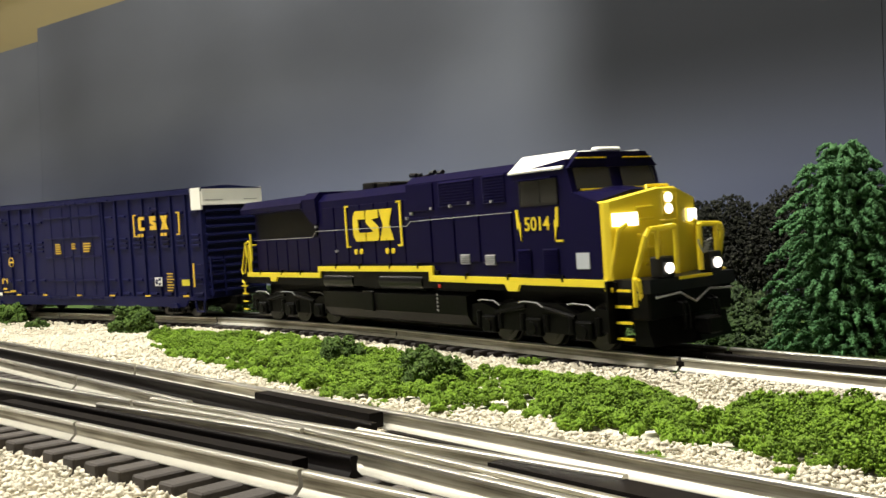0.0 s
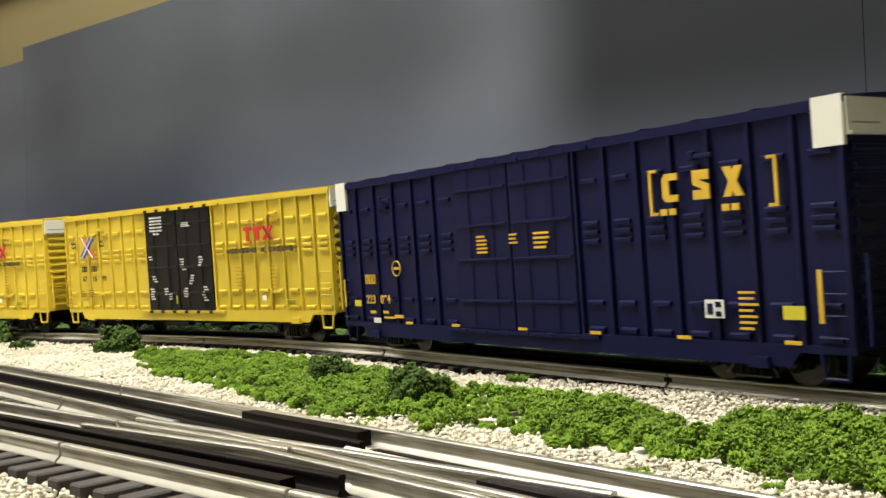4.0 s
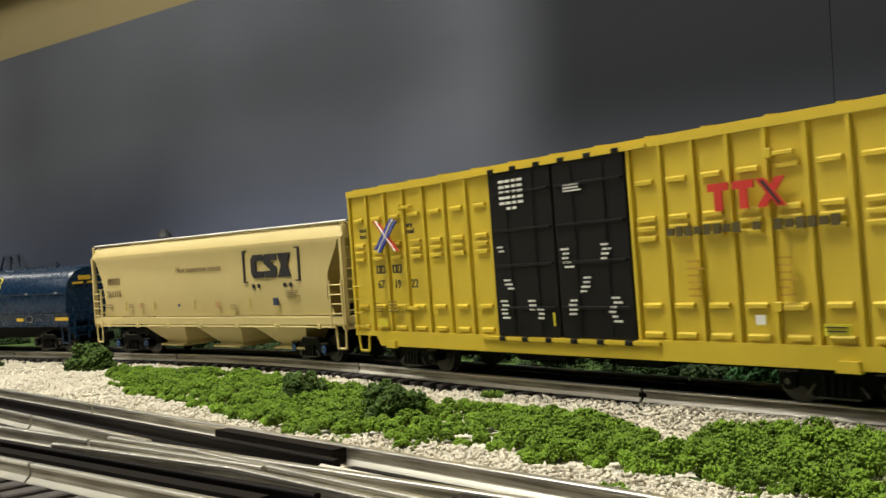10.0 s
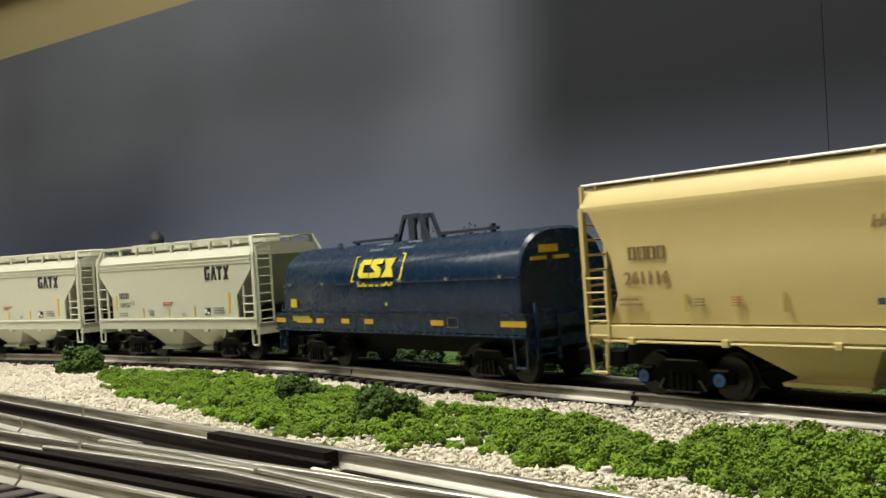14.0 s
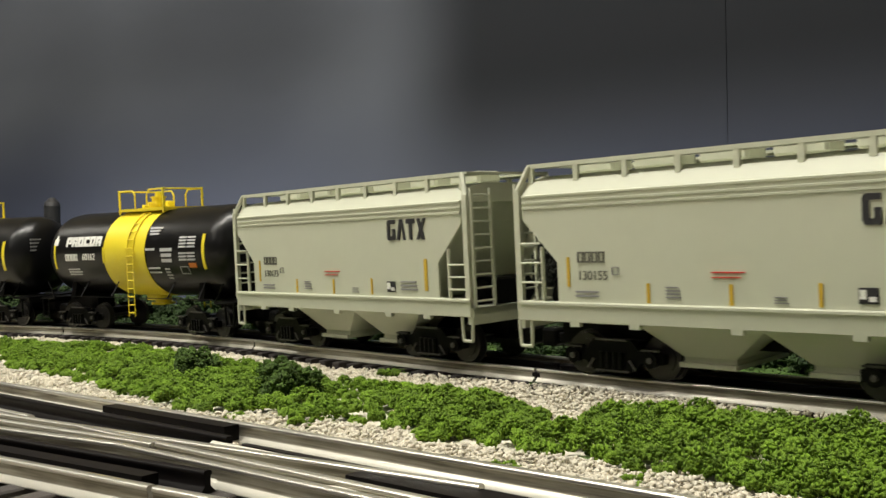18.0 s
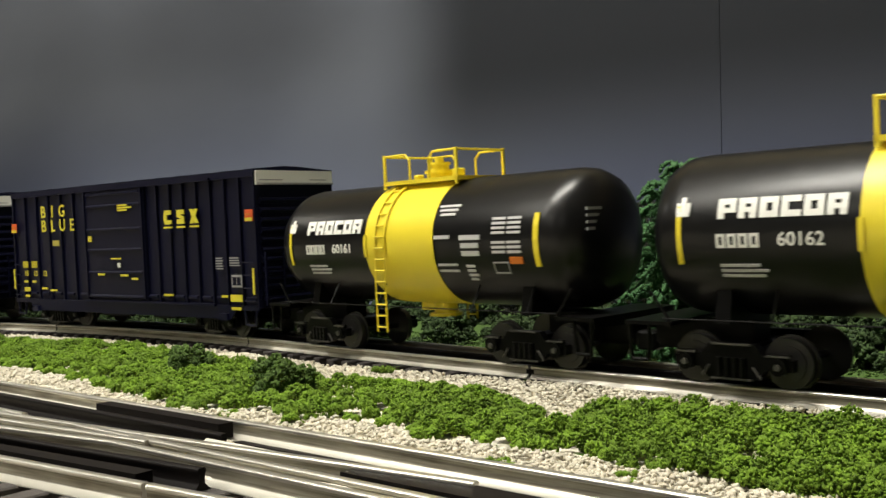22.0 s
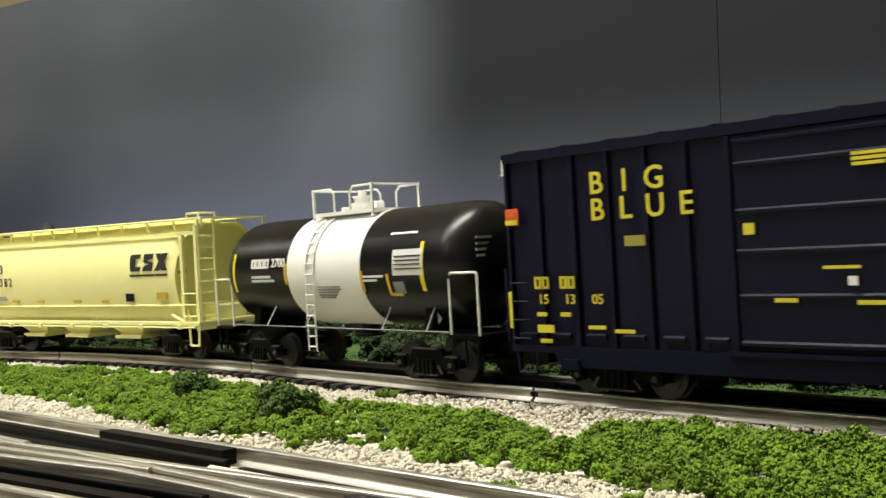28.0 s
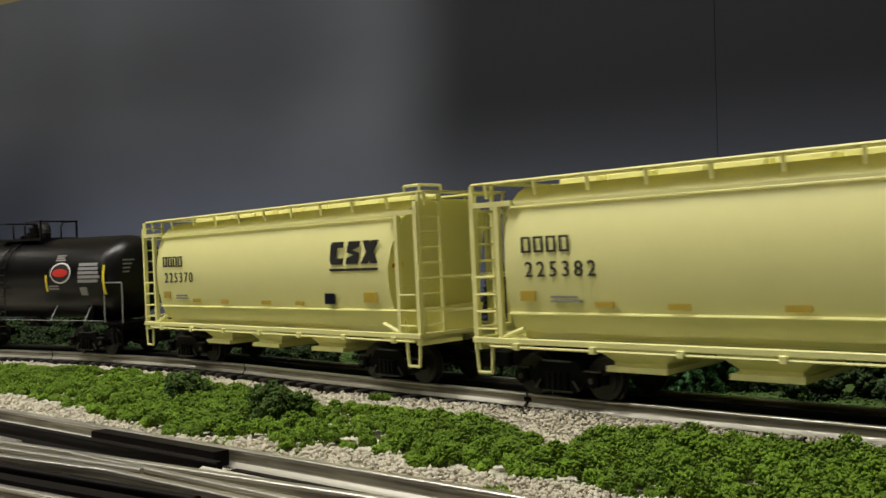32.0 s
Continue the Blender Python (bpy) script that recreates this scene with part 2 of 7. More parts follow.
def part(name, solid, material, parent, label="", smooth=0.0):
    """One mesh object from a solid, under a thing or a part (or on its own)."""
    me = solid.mesh(name, smooth) if isinstance(solid, Solid) else solid
    if not me.materials:
        me.materials.append(material)
    ob = new(name, me)
    if parent:
        ob.parent = parent
    if label:
        ob["label"] = label
    return ob


def thing(name, label, category, group=""):
    return tagged(new(name), label, category, group)


def bar(x0, x1, z0, z1, y, thick=0.0003):
    return Solid().box(x0, x1, y - thick, y + 0.0002, z0, z1)


def words(text, size, material, parent, x, z, y, name="lettering", wide=1.0, thick=0.00015, slant=0.0, label="", bold=0.012, space=1.0):
    """Letters on a car's near side (facing -y), centred at x, z."""
    cu = bpy.data.curves.new(name, "FONT")
    cu.body, cu.size, cu.align_x, cu.align_y, cu.extrude, cu.shear, cu.offset = text, size, "CENTER", "CENTER", thick, slant, size * bold
    cu.resolution_u, cu.space_character = 3, space
    tmp = new(name, cu)
    me = bpy.data.meshes.new_from_object(tmp.evaluated_get(bpy.context.evaluated_depsgraph_get()))
    bpy.data.objects.remove(tmp)
    bpy.data.curves.remove(cu)
    me.transform(Matrix.Translation((x, y, z)) @ Matrix.Rotation(radians(90), 4, "X") @ Matrix.Diagonal((wide, 1, 1, 1)))
    me.materials.append(material)
    return part(name, me, material, parent, label)


def bars(rows, material, parent, y, name="lettering"):
    """Unreadable writing: small bars (x, z, width, height) on the near side."""
    s = Solid()
    for x, z, w, h in rows:
        s.box(x - w / 2, x + w / 2, y - 0.0003, y + 0.0002, z - h / 2, z + h / 2)
    return tagged(part(name, s, material, parent), kind="stuff" if len(rows) > 1 else "")


# ---------------------------------------------------------------- light
# no lamp is in view; the last is added to brighten the south wall
LAMPS = [(-1.65, 0.50, 0, 15.5), (-0.38, 0.34, 0, 50.0), (-2.6, -0.6, 0, 8.0), (-2.4, 2.2, -36, 8.0), (-1.4, -2.3, 0, 4.0)]
world = bpy.data.worlds.new("room_dark")
world.use_nodes = True
world.node_tree.nodes["Background"].inputs["Color"].default_value = (0.02, 0.02, 0.02, 1)
scene.world = world


# ---------------------------------------------------------------- the place
TABLE = -0.0115
HT = 0.42                                # backdrop's top above the eye
BACK_A, BACK_B = Vector((-0.79, 1.70)), Vector((0.364, 0.859))     # the backdrop's two panel joints
BACK_WAY = (BACK_B - BACK_A).normalized()
BACK_YAW = math.degrees(math.atan2(BACK_WAY.y, BACK_WAY.x))


def slab(name, x0, x1, y0, y1, z0, z1, material, label, m=None, kind="structure"):
    ob = part(name, Solid().box(x0, x1, y0, y1, z0, z1), material, None)
    if m:
        ob.matrix_world = m
    return tagged(ob, label, kind=kind)


# benchwork top, room shell
slab("floor", -5.6, 4.8, -4.0, 5.6, -1.06, -1.0, FLOOR, "dull brown room floor")
slab("ceiling", -5.6, 4.8, -4.0, 5.6, 1.5, 1.56, CEIL, "off-white room ceiling")
slab("wall_west", -5.6, -5.5, -4.0, 5.6, -1.0, 1.5, KHAKI, "khaki painted room wall")
slab("wall_east", 4.7, 4.8, -4.0, 5.6, -1.0, 1.5, KHAKI, "khaki painted room wall")
slab("wall_south", -5.5, 4.7, -4.0, -3.9, -1.0, 1.5, KHAKI, "khaki painted room wall")
BACK_M = pose(BACK_A.x, BACK_A.y, 0, 0, 0, BACK_YAW)
slab("ground", -4.2, 6.3, -1.55, 0.0, TABLE - 0.05, TABLE, BED, "pale gravel scenery base on the layout table", BACK_M)
slab("trim", -4.2, 6.3, -1.58, -1.552, TABLE - 0.16, TABLE + 0.004, FLOOR, "brown wooden fascia along the layout table", BACK_M)
slab("wall_north", -4.2, 6.2, 0.03, 0.12, -1.0, 1.5, KHAKI, "khaki painted room wall above the backdrop", BACK_M)
slab("trim", -4.2, 6.2, -0.006, 0.028, 0.60, 0.625, KHAKI, "khaki wooden moulding on the wall", BACK_M)


def backdrop():
    """Three tall painted panels that meet in thin joints; the left one stands a little lower."""
    spans = [(-2.45, -0.0006, HT + EYE[2] - 0.024), (0.0, BACK_B_LEN - 0.0003, HT + EYE[2]), (BACK_B_LEN + 0.0003, BACK_B_LEN + 2.4, HT + EYE[2] + 0.02)]
    for i, (a, b, top) in enumerate(spans):
        s = Solid()
        s.box(a, b, 0.0, 0.006, TABLE, top)
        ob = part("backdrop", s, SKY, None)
        ob.matrix_world = BACK_M
        tagged(ob, "tall backdrop panel painted with dark storm clouds", "backdrop", kind="structure")


BACK_B_LEN = (BACK_B - BACK_A).length
backdrop()

# ceiling lamps: long fluorescent fixtures, all unseen, their places assumed
def ceiling_lamp(x, y, yaw, length=1.2, power=30.0):
    lamp = thing("ceiling_lamp", "unseen long white fluorescent ceiling lamp with a glowing diffuser", "lamp", "ceiling lamps")
    lamp.matrix_world = pose(x, y, 1.5, 0, 0, yaw)
    part("frame", Solid().box(-length / 2, length / 2, -0.09, 0.09, -0.05, 0.0), WHITE, lamp)
    part("diffuser", Solid().box(-length / 2 + 0.02, length / 2 - 0.02, -0.07, 0.07, -0.062, -0.0505), LAMP_GLOW, lamp)
    data = bpy.data.lights.new("tube_light", "AREA")
    data.shape, data.size, data.size_y, data.energy, data.color = "RECTANGLE", length, 0.16, power, (1.0, 0.965, 0.87)
    ob = new("tube_light", data)
    ob.matrix_world = pose(x, y, 1.5 - 0.07, 0, 0, yaw)


for x, y, yaw, power in LAMPS:
    ceiling_lamp(x, y, yaw, power=power)


# ---------------------------------------------------------------- the line of the main track
CURVE = (-0.7356, 0.0854, 0.872)          # centre and radius of the curve
S_STRAIGHT, S_EASE, K_STRAIGHT, K_EASE = 0.8247, 0.5518, -0.1809, 0.2467
LEAN = 2.46                               # superelevation, degrees


def track_at(s):
    """Place and clockwise heading of the main track's centre line, s metres along it."""
    sm = min(max(s, S_EASE), S_STRAIGHT)
    a = sm / CURVE[2]
    x, y, hd = CURVE[0] + CURVE[2] * math.sin(a), CURVE[1] + CURVE[2] * math.cos(a), a
    pieces = []
    if s > S_STRAIGHT:
        pieces = [(min(s, 1.6) - S_STRAIGHT, K_STRAIGHT), (max(s - 1.6, 0), 0.0)]
    elif s < S_EASE:
        pieces = [(max(s, 0.1) - S_EASE, K_EASE), (min(s - 0.1, 0), 0.0)]
    for ds, k in pieces:
        if ds:
            w = k * ds / 2
            ch = ds * (math.sin(w) / w if abs(w) > 1e-9 else 1)
            x, y, hd = x + ch * math.cos(hd + w), y - ch * math.sin(hd + w), hd + k * ds
    return x, y, hd


def on_track(s, w, z):
    """A point w metres to the aisle side of the centre line and z above the rail heads."""
    x, y, hd = track_at(s)
    ph = radians(LEAN)
    v, zz = w * math.cos(ph) + z * math.sin(ph), z * math.cos(ph) - w * math.sin(ph)
    return Vector((x - v * math.sin(hd), y - v * math.cos(hd), zz))


RAIL_HALF = [(-0.0007, 0.0), (-0.0011, -0.0002), (-0.0013, -0.0006), (-0.0012, -0.0012), (-0.0009, -0.0018), (-0.0009, -0.0037), (-0.0011, -0.0040), (-0.0027, -0.0055), (-0.0027, -0.0058)]
RAIL_OUT = RAIL_HALF + [(-u, v) for u, v in RAIL_HALF[::-1]]



def rail_piece(points_at, steps, w, material, parent, name="rail"):
    """A rail of T section swept along points_at(step, w, z)."""
    s = Solid()
    s.loft([[points_at(q, w + u, v) for u, v in RAIL_OUT] for q in steps])
    k = len(RAIL_OUT)
    for i, f in enumerate(s.bm.faces):    # bright head, foot coloured as lamp glare, dull web
        f.material_index = 1 if i % k in (6, 10) else 2 if 3 <= i % k <= 5 or 11 <= i % k <= 13 else 0
    me = s.mesh(name, 50)
    for m_ in (RAIL, RAIL_GLINT, material) if material is not BLACK_RAIL else (material,) * 3:
        me.materials.append(m_)
    return part(name, me, material, parent)


main_track = thing("main_track", "three-rail model railway track with dark ties and bright nickel rails", "railway track")
main_track["kind"] = "structure"
JOINTS = [-3.9, -2.0, -1.0, -0.36, -0.125, 0.107, 0.34, 0.5724, 0.8046, 1.037, 1.27, 1.6, 2.6, 4.0, 5.8]
for a, b in zip(JOINTS, JOINTS[1:]):
    n = max(2, int((b - a) / 0.02))
    steps = [a + 0.0008 + (b - a - 0.0016) * i / n for i in range(n + 1)]
    for w in (-0.0165, 0.0165):
        rail_piece(on_track, steps, w, RAIL_WEB, main_track)
    rail_piece(on_track, steps, 0.0, BLACK_RAIL, main_track, "centre_rail")
joiner = Solid().box(-0.0022, 0.0022, -0.0009, 0.0009, -0.0054, -0.0016).mesh("rail_joiner")
for s in JOINTS[5:11]:
    x, y, hd = track_at(s)
    for w in (-0.0165, 0.0165):
        j = part("rail_joiner", joiner, BLACK_RAIL, main_track)
        p = on_track(s, w, 0)
        j.matrix_world = pose(p.x, p.y, p.z, LEAN, 0, -math.degrees(hd))


# ---------------------------------------------------------------- the aisle-side tracks and their turnout
REAR = (Vector((-0.278, 0.538)), radians(46.9))       # a point of the centre line, clockwise heading
FRONT = (Vector((-0.158, 0.339)), radians(40.4))


def on_line(line):
    start, hd = line
    def at(s, w, z):
        return Vector((start.x + s * math.cos(hd) - w * math.sin(hd), start.y - s * math.sin(hd) - w * math.cos(hd), z))
    return at


rear_at, front_at = on_line(REAR), on_line(FRONT)
yard = thing("yard_turnout", "three-rail turnout with worn nickel rails and black plastic guards", "railway track")
yard["kind"] = "structure"


def run_of(at, a, b, w, material, name="rail"):
    n = max(2, int((b - a) / 0.05))
    return rail_piece(at, [a + (b - a) * i / n for i in range(n + 1)], w, material, yard, name)


def between(a, b):
    """A straight line from a to b, as (s, w, z) about its own axis."""
    a, b = Vector(a), Vector(b)
    hd = -math.atan2(b.y - a.y, b.x - a.x)
    return on_line((a, hd)), (b - a).length


# rear track: far rail whole, centre rail, near rail up to the frog and from it on
for a, b in ((-1.2, -0.3), (-0.298, 0.152), (0.154, 0.75)):
    run_of(rear_at, a, b, -0.0165, RAIL_SIDE)
run_of(rear_at, -1.2, 0.36, 0.0, BLACK_RAIL, "centre_rail")
run_of(rear_at, -1.2, 0.168, 0.0165, RAIL_SIDE)
run_of(rear_at, 0.170, 0.275, 0.0165, RAIL_SIDE, "closure_rail")
run_of(rear_at, 0.31, 0.75, 0.0165, RAIL_SIDE)
# front track
for a, b in ((-1.0, 0.055), (0.0565, 0.165), (0.1665, 0.6)):
    run_of(front_at, a, b, 0.0165, RAIL_WEB)
run_of(front_at, -1.0, 0.165, 0.0, BLACK_RAIL, "centre_rail")
run_of(front_at, -1.0, 0.03, -0.0165, RAIL_SIDE)
run_of(front_at, 0.032, 0.125, -0.0165, RAIL_SIDE, "closure_rail")
# curved closure rails through the frog
for a, b in (((-0.119, 0.337), (0.03, 0.207)), ((-0.135, 0.328), (-0.062, 0.272)), ((-0.062, 0.272), (0.03, 0.176))):
    at, long = between(a, b)
    run_of(at, 0, long, 0.0, RAIL_SIDE, "closure_rail")


def guard(line, a, b, w0, w1, z0, z1, material, name):
    at = on_line(line)
    s = Solid()
    low = 0.0030 if name == "frog_plate" else 0.0       # plates slope down towards the aisle
    s.loft([[at(q, w, z) for w, z in ((w0, z0), (w1, z0), (w1, z0 + (z1 - low - z0) * f), (w0, z0 + (z1 - z0) * f))] for q, f in (((a, 0.1), (a + 0.004, 1), (b - 0.004, 1), (b, 0.1)) if low else ((a, 1), (b, 1)))])
    part(name, s, material, yard)


guard(REAR, 0.275, 0.345, -0.0145, -0.009, -0.005, -0.0003, BLACK_RAIL, "guard_rail")
guard(REAR, 0.352, 0.43, -0.0120, -0.0095, -0.0058, -0.0048, BLACK_RAIL, "guard_rail")
guard(FRONT, -0.02, 0.152, 0.004, 0.009, -0.005, -0.0012, BLACK_RAIL, "guard_rail")
# these plates take the same glint colour, like rail feet shining under lamps
guard(FRONT, 0.157, 0.178, -0.0080, -0.0050, -0.005, -0.0014, RAIL_GLINT, "frog_plate")
guard(FRONT, 0.179, 0.250, -0.0080, -0.0050, -0.005, -0.0014, RAIL_GLINT, "frog_plate")
guard(REAR, 0.352, 0.402, 0.0030, 0.0060, -0.005, -0.0012, RAIL_GLINT, "frog_plate")
guard(REAR, 0.418, 0.62, 0.001, 0.010, -0.005, -0.001, BLACK_RAIL, "guard_rail")


# ---------------------------------------------------------------- scattered scenery
ICO = Solid()
bmesh.ops.create_icosphere(ICO.bm, subdivisions=1, radius=1.0)
ICO_V = np.array([v.co[:] for v in ICO.bm.verts])
ICO_F = np.array([[v.index for v in f.verts] for f in ICO.bm.faces])
ICO.bm.free()
OCT_V = np.array([(1, 0, 0), (-1, 0, 0), (0, 1, 0), (0, -1, 0), (0, 0, 1), (0, 0, -1)], float)
OCT_F = np.array([(0, 2, 4), (2, 1, 4), (1, 3, 4), (3, 0, 4), (2, 0, 5), (1, 2, 5), (3, 1, 5), (0, 3, 5)])
TET_V = np.array([(1, 1, 1), (-1, -1, 1), (-1, 1, -1), (1, -1, -1)], float) * 0.8
TET_F = np.array([(0, 1, 3), (0, 2, 1), (0, 3, 2), (1, 2, 3)])
RNG = np.random.default_rng(7)


def scatter_mesh(name, places, sizes, squash=(1, 1, 1), rough=0.3, flake=False, crumb=False):
    """Many small lumps in one mesh: one uneven lump at each place."""
    base, faces = (TET_V, TET_F) if crumb else (OCT_V, OCT_F) if flake else (ICO_V, ICO_F)
    n, k = len(places), len(base)
    q = RNG.normal(size=(n, 4))
    q /= np.linalg.norm(q, axis=1)[:, None]
    w, x, y, z = q.T
    rot = np.stack([1 - 2 * (y * y + z * z), 2 * (x * y - z * w), 2 * (x * z + y * w), 2 * (x * y + z * w), 1 - 2 * (x * x + z * z), 2 * (y * z - x * w),
                    2 * (x * z - y * w), 2 * (y * z + x * w), 1 - 2 * (x * x + y * y)], 1).reshape(n, 3, 3)
    lump = base[None] * (1 + rough * RNG.uniform(-1, 1, (n, k, 1))) * RNG.uniform(0.7, 1.3, (n, 1, 3))
    lump = np.einsum("nij,nkj->nki", rot, lump) * np.array(squash) * np.asarray(sizes)[:, None, None]
    verts = (lump + np.asarray(places)[:, None]).reshape(-1, 3)
    tris = (faces[None] + (np.arange(n) * k)[:, None, None]).reshape(-1, 3)
    me = bpy.data.meshes.new(name)
    me.vertices.add(len(verts))
    me.vertices.foreach_set("co", verts.ravel())
    me.loops.add(tris.size)
    me.loops.foreach_set("vertex_index", tris.ravel())
    me.polygons.add(len(tris))
    me.polygons.foreach_set("loop_start", np.arange(0, tris.size, 3))
    me.update()
    me.validate()
    return me


def inside(poly, pts):
    """Which points (x, y) lie in the polygon."""
    px, py = np.asarray(poly).T
    x, y = pts.T
    res = np.zeros(len(pts), bool)
    j = len(px) - 1
    for i in range(len(px)):
        hit = ((py[i] > y) != (py[j] > y)) & (x < (px[j] - px[i]) * (y - py[i]) / (py[j] - py[i] + 1e-12) + px[i])
        res ^= hit
        j = i
    return res


def off_line(line, pts):
    start, hd = line
    d = pts - np.array(start)
    return d[:, 0] * -math.sin(hd) + d[:, 1] * -math.cos(hd)


MAIN_S = np.arange(-0.6, 1.9, 0.01)
MAIN_XY = np.array([track_at(s)[:2] for s in MAIN_S])
MAIN_HD = np.array([track_at(s)[2] for s in MAIN_S])


def off_main(pts):
    """Distance to the aisle side of the main track's centre line."""
    out = np.empty(len(pts))
    for c in range(0, len(pts), 4000):
        d = pts[c:c + 4000, None] - MAIN_XY[None]
        i = (d ** 2).sum(2).argmin(1)
        v = d[np.arange(len(i)), i]
        out[c:c + 4000] = v[:, 0] * -np.sin(MAIN_HD[i]) + v[:, 1] * -np.cos(MAIN_HD[i])
    return out


GREEN = [(-0.262, 0.740), (-0.163, 0.667), (-0.094, 0.607), (-0.010, 0.474), (0.034, 0.432), (0.060, 0.395), (0.080, 0.340), (0.112, 0.344), (0.170, 0.310), (0.260, 0.200), (0.190, 0.110), (0.132, 0.192), (0.099, 0.232), (0.084, 0.243), (0.068, 0.261), (0.048, 0.278), (0.025, 0.298), (-0.001, 0.336), (-0.030, 0.367), (-0.057, 0.372), (-0.115, 0.452), (-0.205, 0.585), (-0.250, 0.680)]


def wobble(pts, scale, seed):
    return np.array([noise.noise((x * scale, y * scale, seed)) for x, y in pts])


def in_view(n, near, far, left=31, right=-33):
    r = np.sqrt(RNG.uniform(near ** 2, far ** 2, n))
    a = np.radians(RNG.uniform(right, left, n))
    return np.stack([-r * np.sin(a), r * np.cos(a)], 1)


# how far the bare ballast reaches from the main track, along x
BARE_X, BARE_W = (-0.2, -0.1, 0.0, 0.026, 0.058, 0.08, 0.096, 0.115, 0.135, 0.2), (0.058, 0.050, 0.062, 0.057, 0.056, 0.071, 0.053, 0.042, 0.031, 0.030)


def foamed(pts):
    """Where the green foam lies."""
    edge = pts + 0.011 * np.stack([wobble(pts, 35, 1.0), wobble(pts, 35, 2.0)], 1) + 0.005 * np.stack([wobble(pts, 110, 4.0), wobble(pts, 110, 6.0)], 1)
    return inside(GREEN, edge) & (inside(GREEN, edge + np.array((-0.0042, -0.0049))) | (pts[:, 0] > 0.075)) & (off_main(pts) > np.interp(pts[:, 0], BARE_X, BARE_W) + 0.007 * wobble(pts, 45, 7.0))


def gravel():
    pts = np.concatenate([in_view(52000, 0.13, 0.5), in_view(42000, 0.5, 0.8, 31, -20), in_view(22000, 0.8, 1.3, 31, -8)])
    m = off_main(pts)
    rise = np.clip((pts[:, 0] - 0.0) / 0.09, 0, 1)
    keep = (m > 0.0275 - 0.0045 * rise) & ((off_line(FRONT, pts) > 0.0235 + 0.003 * wobble(pts, 60, 8.0)) | (off_line(FRONT, pts) < -0.0265))
    rear = off_line(REAR, pts)
    keep &= (rear < -0.0185) | (off_line(FRONT, pts) > 0.020)
    keep &= ~(foamed(pts) & (wobble(pts, 60, 3.0) > -0.80))
    pts, m, rise = pts[keep], m[keep], rise[keep]
    h = TABLE + 0.0015 + 0.0015 * wobble(pts, 30, 9.0) + RNG.uniform(0, 0.0012, len(pts)) + 0.0030 * rise * np.clip((0.060 - m) / 0.022, 0, 1)
    under = rise > 0.15                   # a lower layer that fills the shoulder
    low = TABLE + 0.0008 + 0.4 * (h[under] - TABLE)
    pts, h = np.r_[pts, pts[under] + RNG.uniform(-0.0012, 0.0012, (under.sum(), 2))], np.r_[h, low]
    size = RNG.uniform(0.0006, 0.0014, len(pts)) * np.where(np.linalg.norm(pts, axis=1) < 0.5, 0.95, 1.2)
    me = scatter_mesh("gravel", np.c_[pts, h], size, (1, 1, 0.8), 0.35, flake=True)
    tagged(part("gravel", me, STONE, None), "loose off-white ballast stones along the tracks", "gravel", kind="stuff")


def fluff(centres, radius, per, grain):
    """Sponge-like flakes heaped on small domes about the given centres."""
    c = np.repeat(np.asarray(centres), per, 0)
    r = np.repeat(np.broadcast_to(radius, (len(centres),)), per)
    n = len(c)
    a, u = RNG.uniform(0, 2 * math.pi, n), RNG.uniform(-0.25, 1, n)
    q = r * RNG.uniform(0.35, 1.0, n) ** 0.5
    flat = np.sqrt(1 - u * u)
    return c + np.stack([q * flat * np.cos(a), q * flat * np.sin(a), q * u], 1), RNG.uniform(grain[0], grain[1], n)


def ground_foam():
    lo, hi = np.min(GREEN, 0) - 0.01, np.max(GREEN, 0) + 0.01
    pts = RNG.uniform(lo, hi, (26000, 2))
    stray = RNG.uniform(0, 1, len(pts)) < 0.010
    near = inside(GREEN, pts + RNG.uniform(-0.022, 0.022, pts.shape)) & (off_main(pts) > 0.032) & (np.abs(off_line(REAR, pts)) > 0.022)
    pts = pts[foamed(pts) | (stray & near)]
    turf = pts[4000:12000]
    me = scatter_mesh("turf", np.c_[turf, np.full(len(turf), TABLE + 0.0010)], RNG.uniform(0.0012, 0.0026, len(turf)), (1, 1, 0.5), 0.5, flake=True)
    tagged(part("turf", me, DARK_FOAM, None), "dark green turf under the ground foam", "ground cover", kind="stuff")
    pts = pts[:1560]
    r = (0.0026 + 0.0032 * RNG.uniform(0, 1, len(pts)) ** 1.6) * (0.75 + 0.6 * np.clip(wobble(pts, 55, 11.0) + 0.4, 0, 1))
    r *= 0.85 + 0.35 * np.clip((pts[:, 0] - 0.02) / 0.1, 0, 1)       # fuller towards the near end
    edge = np.where(foamed(pts + 0.004) & foamed(pts - 0.004), 1.0, 0.55)
    h = TABLE + 0.0010 + (0.0022 + 0.0034 * wobble(pts, 75, 5.0)) * edge
    places, sizes = fluff(np.c_[pts, h], r * edge ** 0.5, 190, (0.00032, 0.00080))
    me = scatter_mesh("ground_foam", places, sizes, (1, 1, 1), 0.5, crumb=True)
    tagged(part("ground_foam", me, FOAM, None), "bright green clumped ground foam between the tracks", "ground cover", kind="stuff")


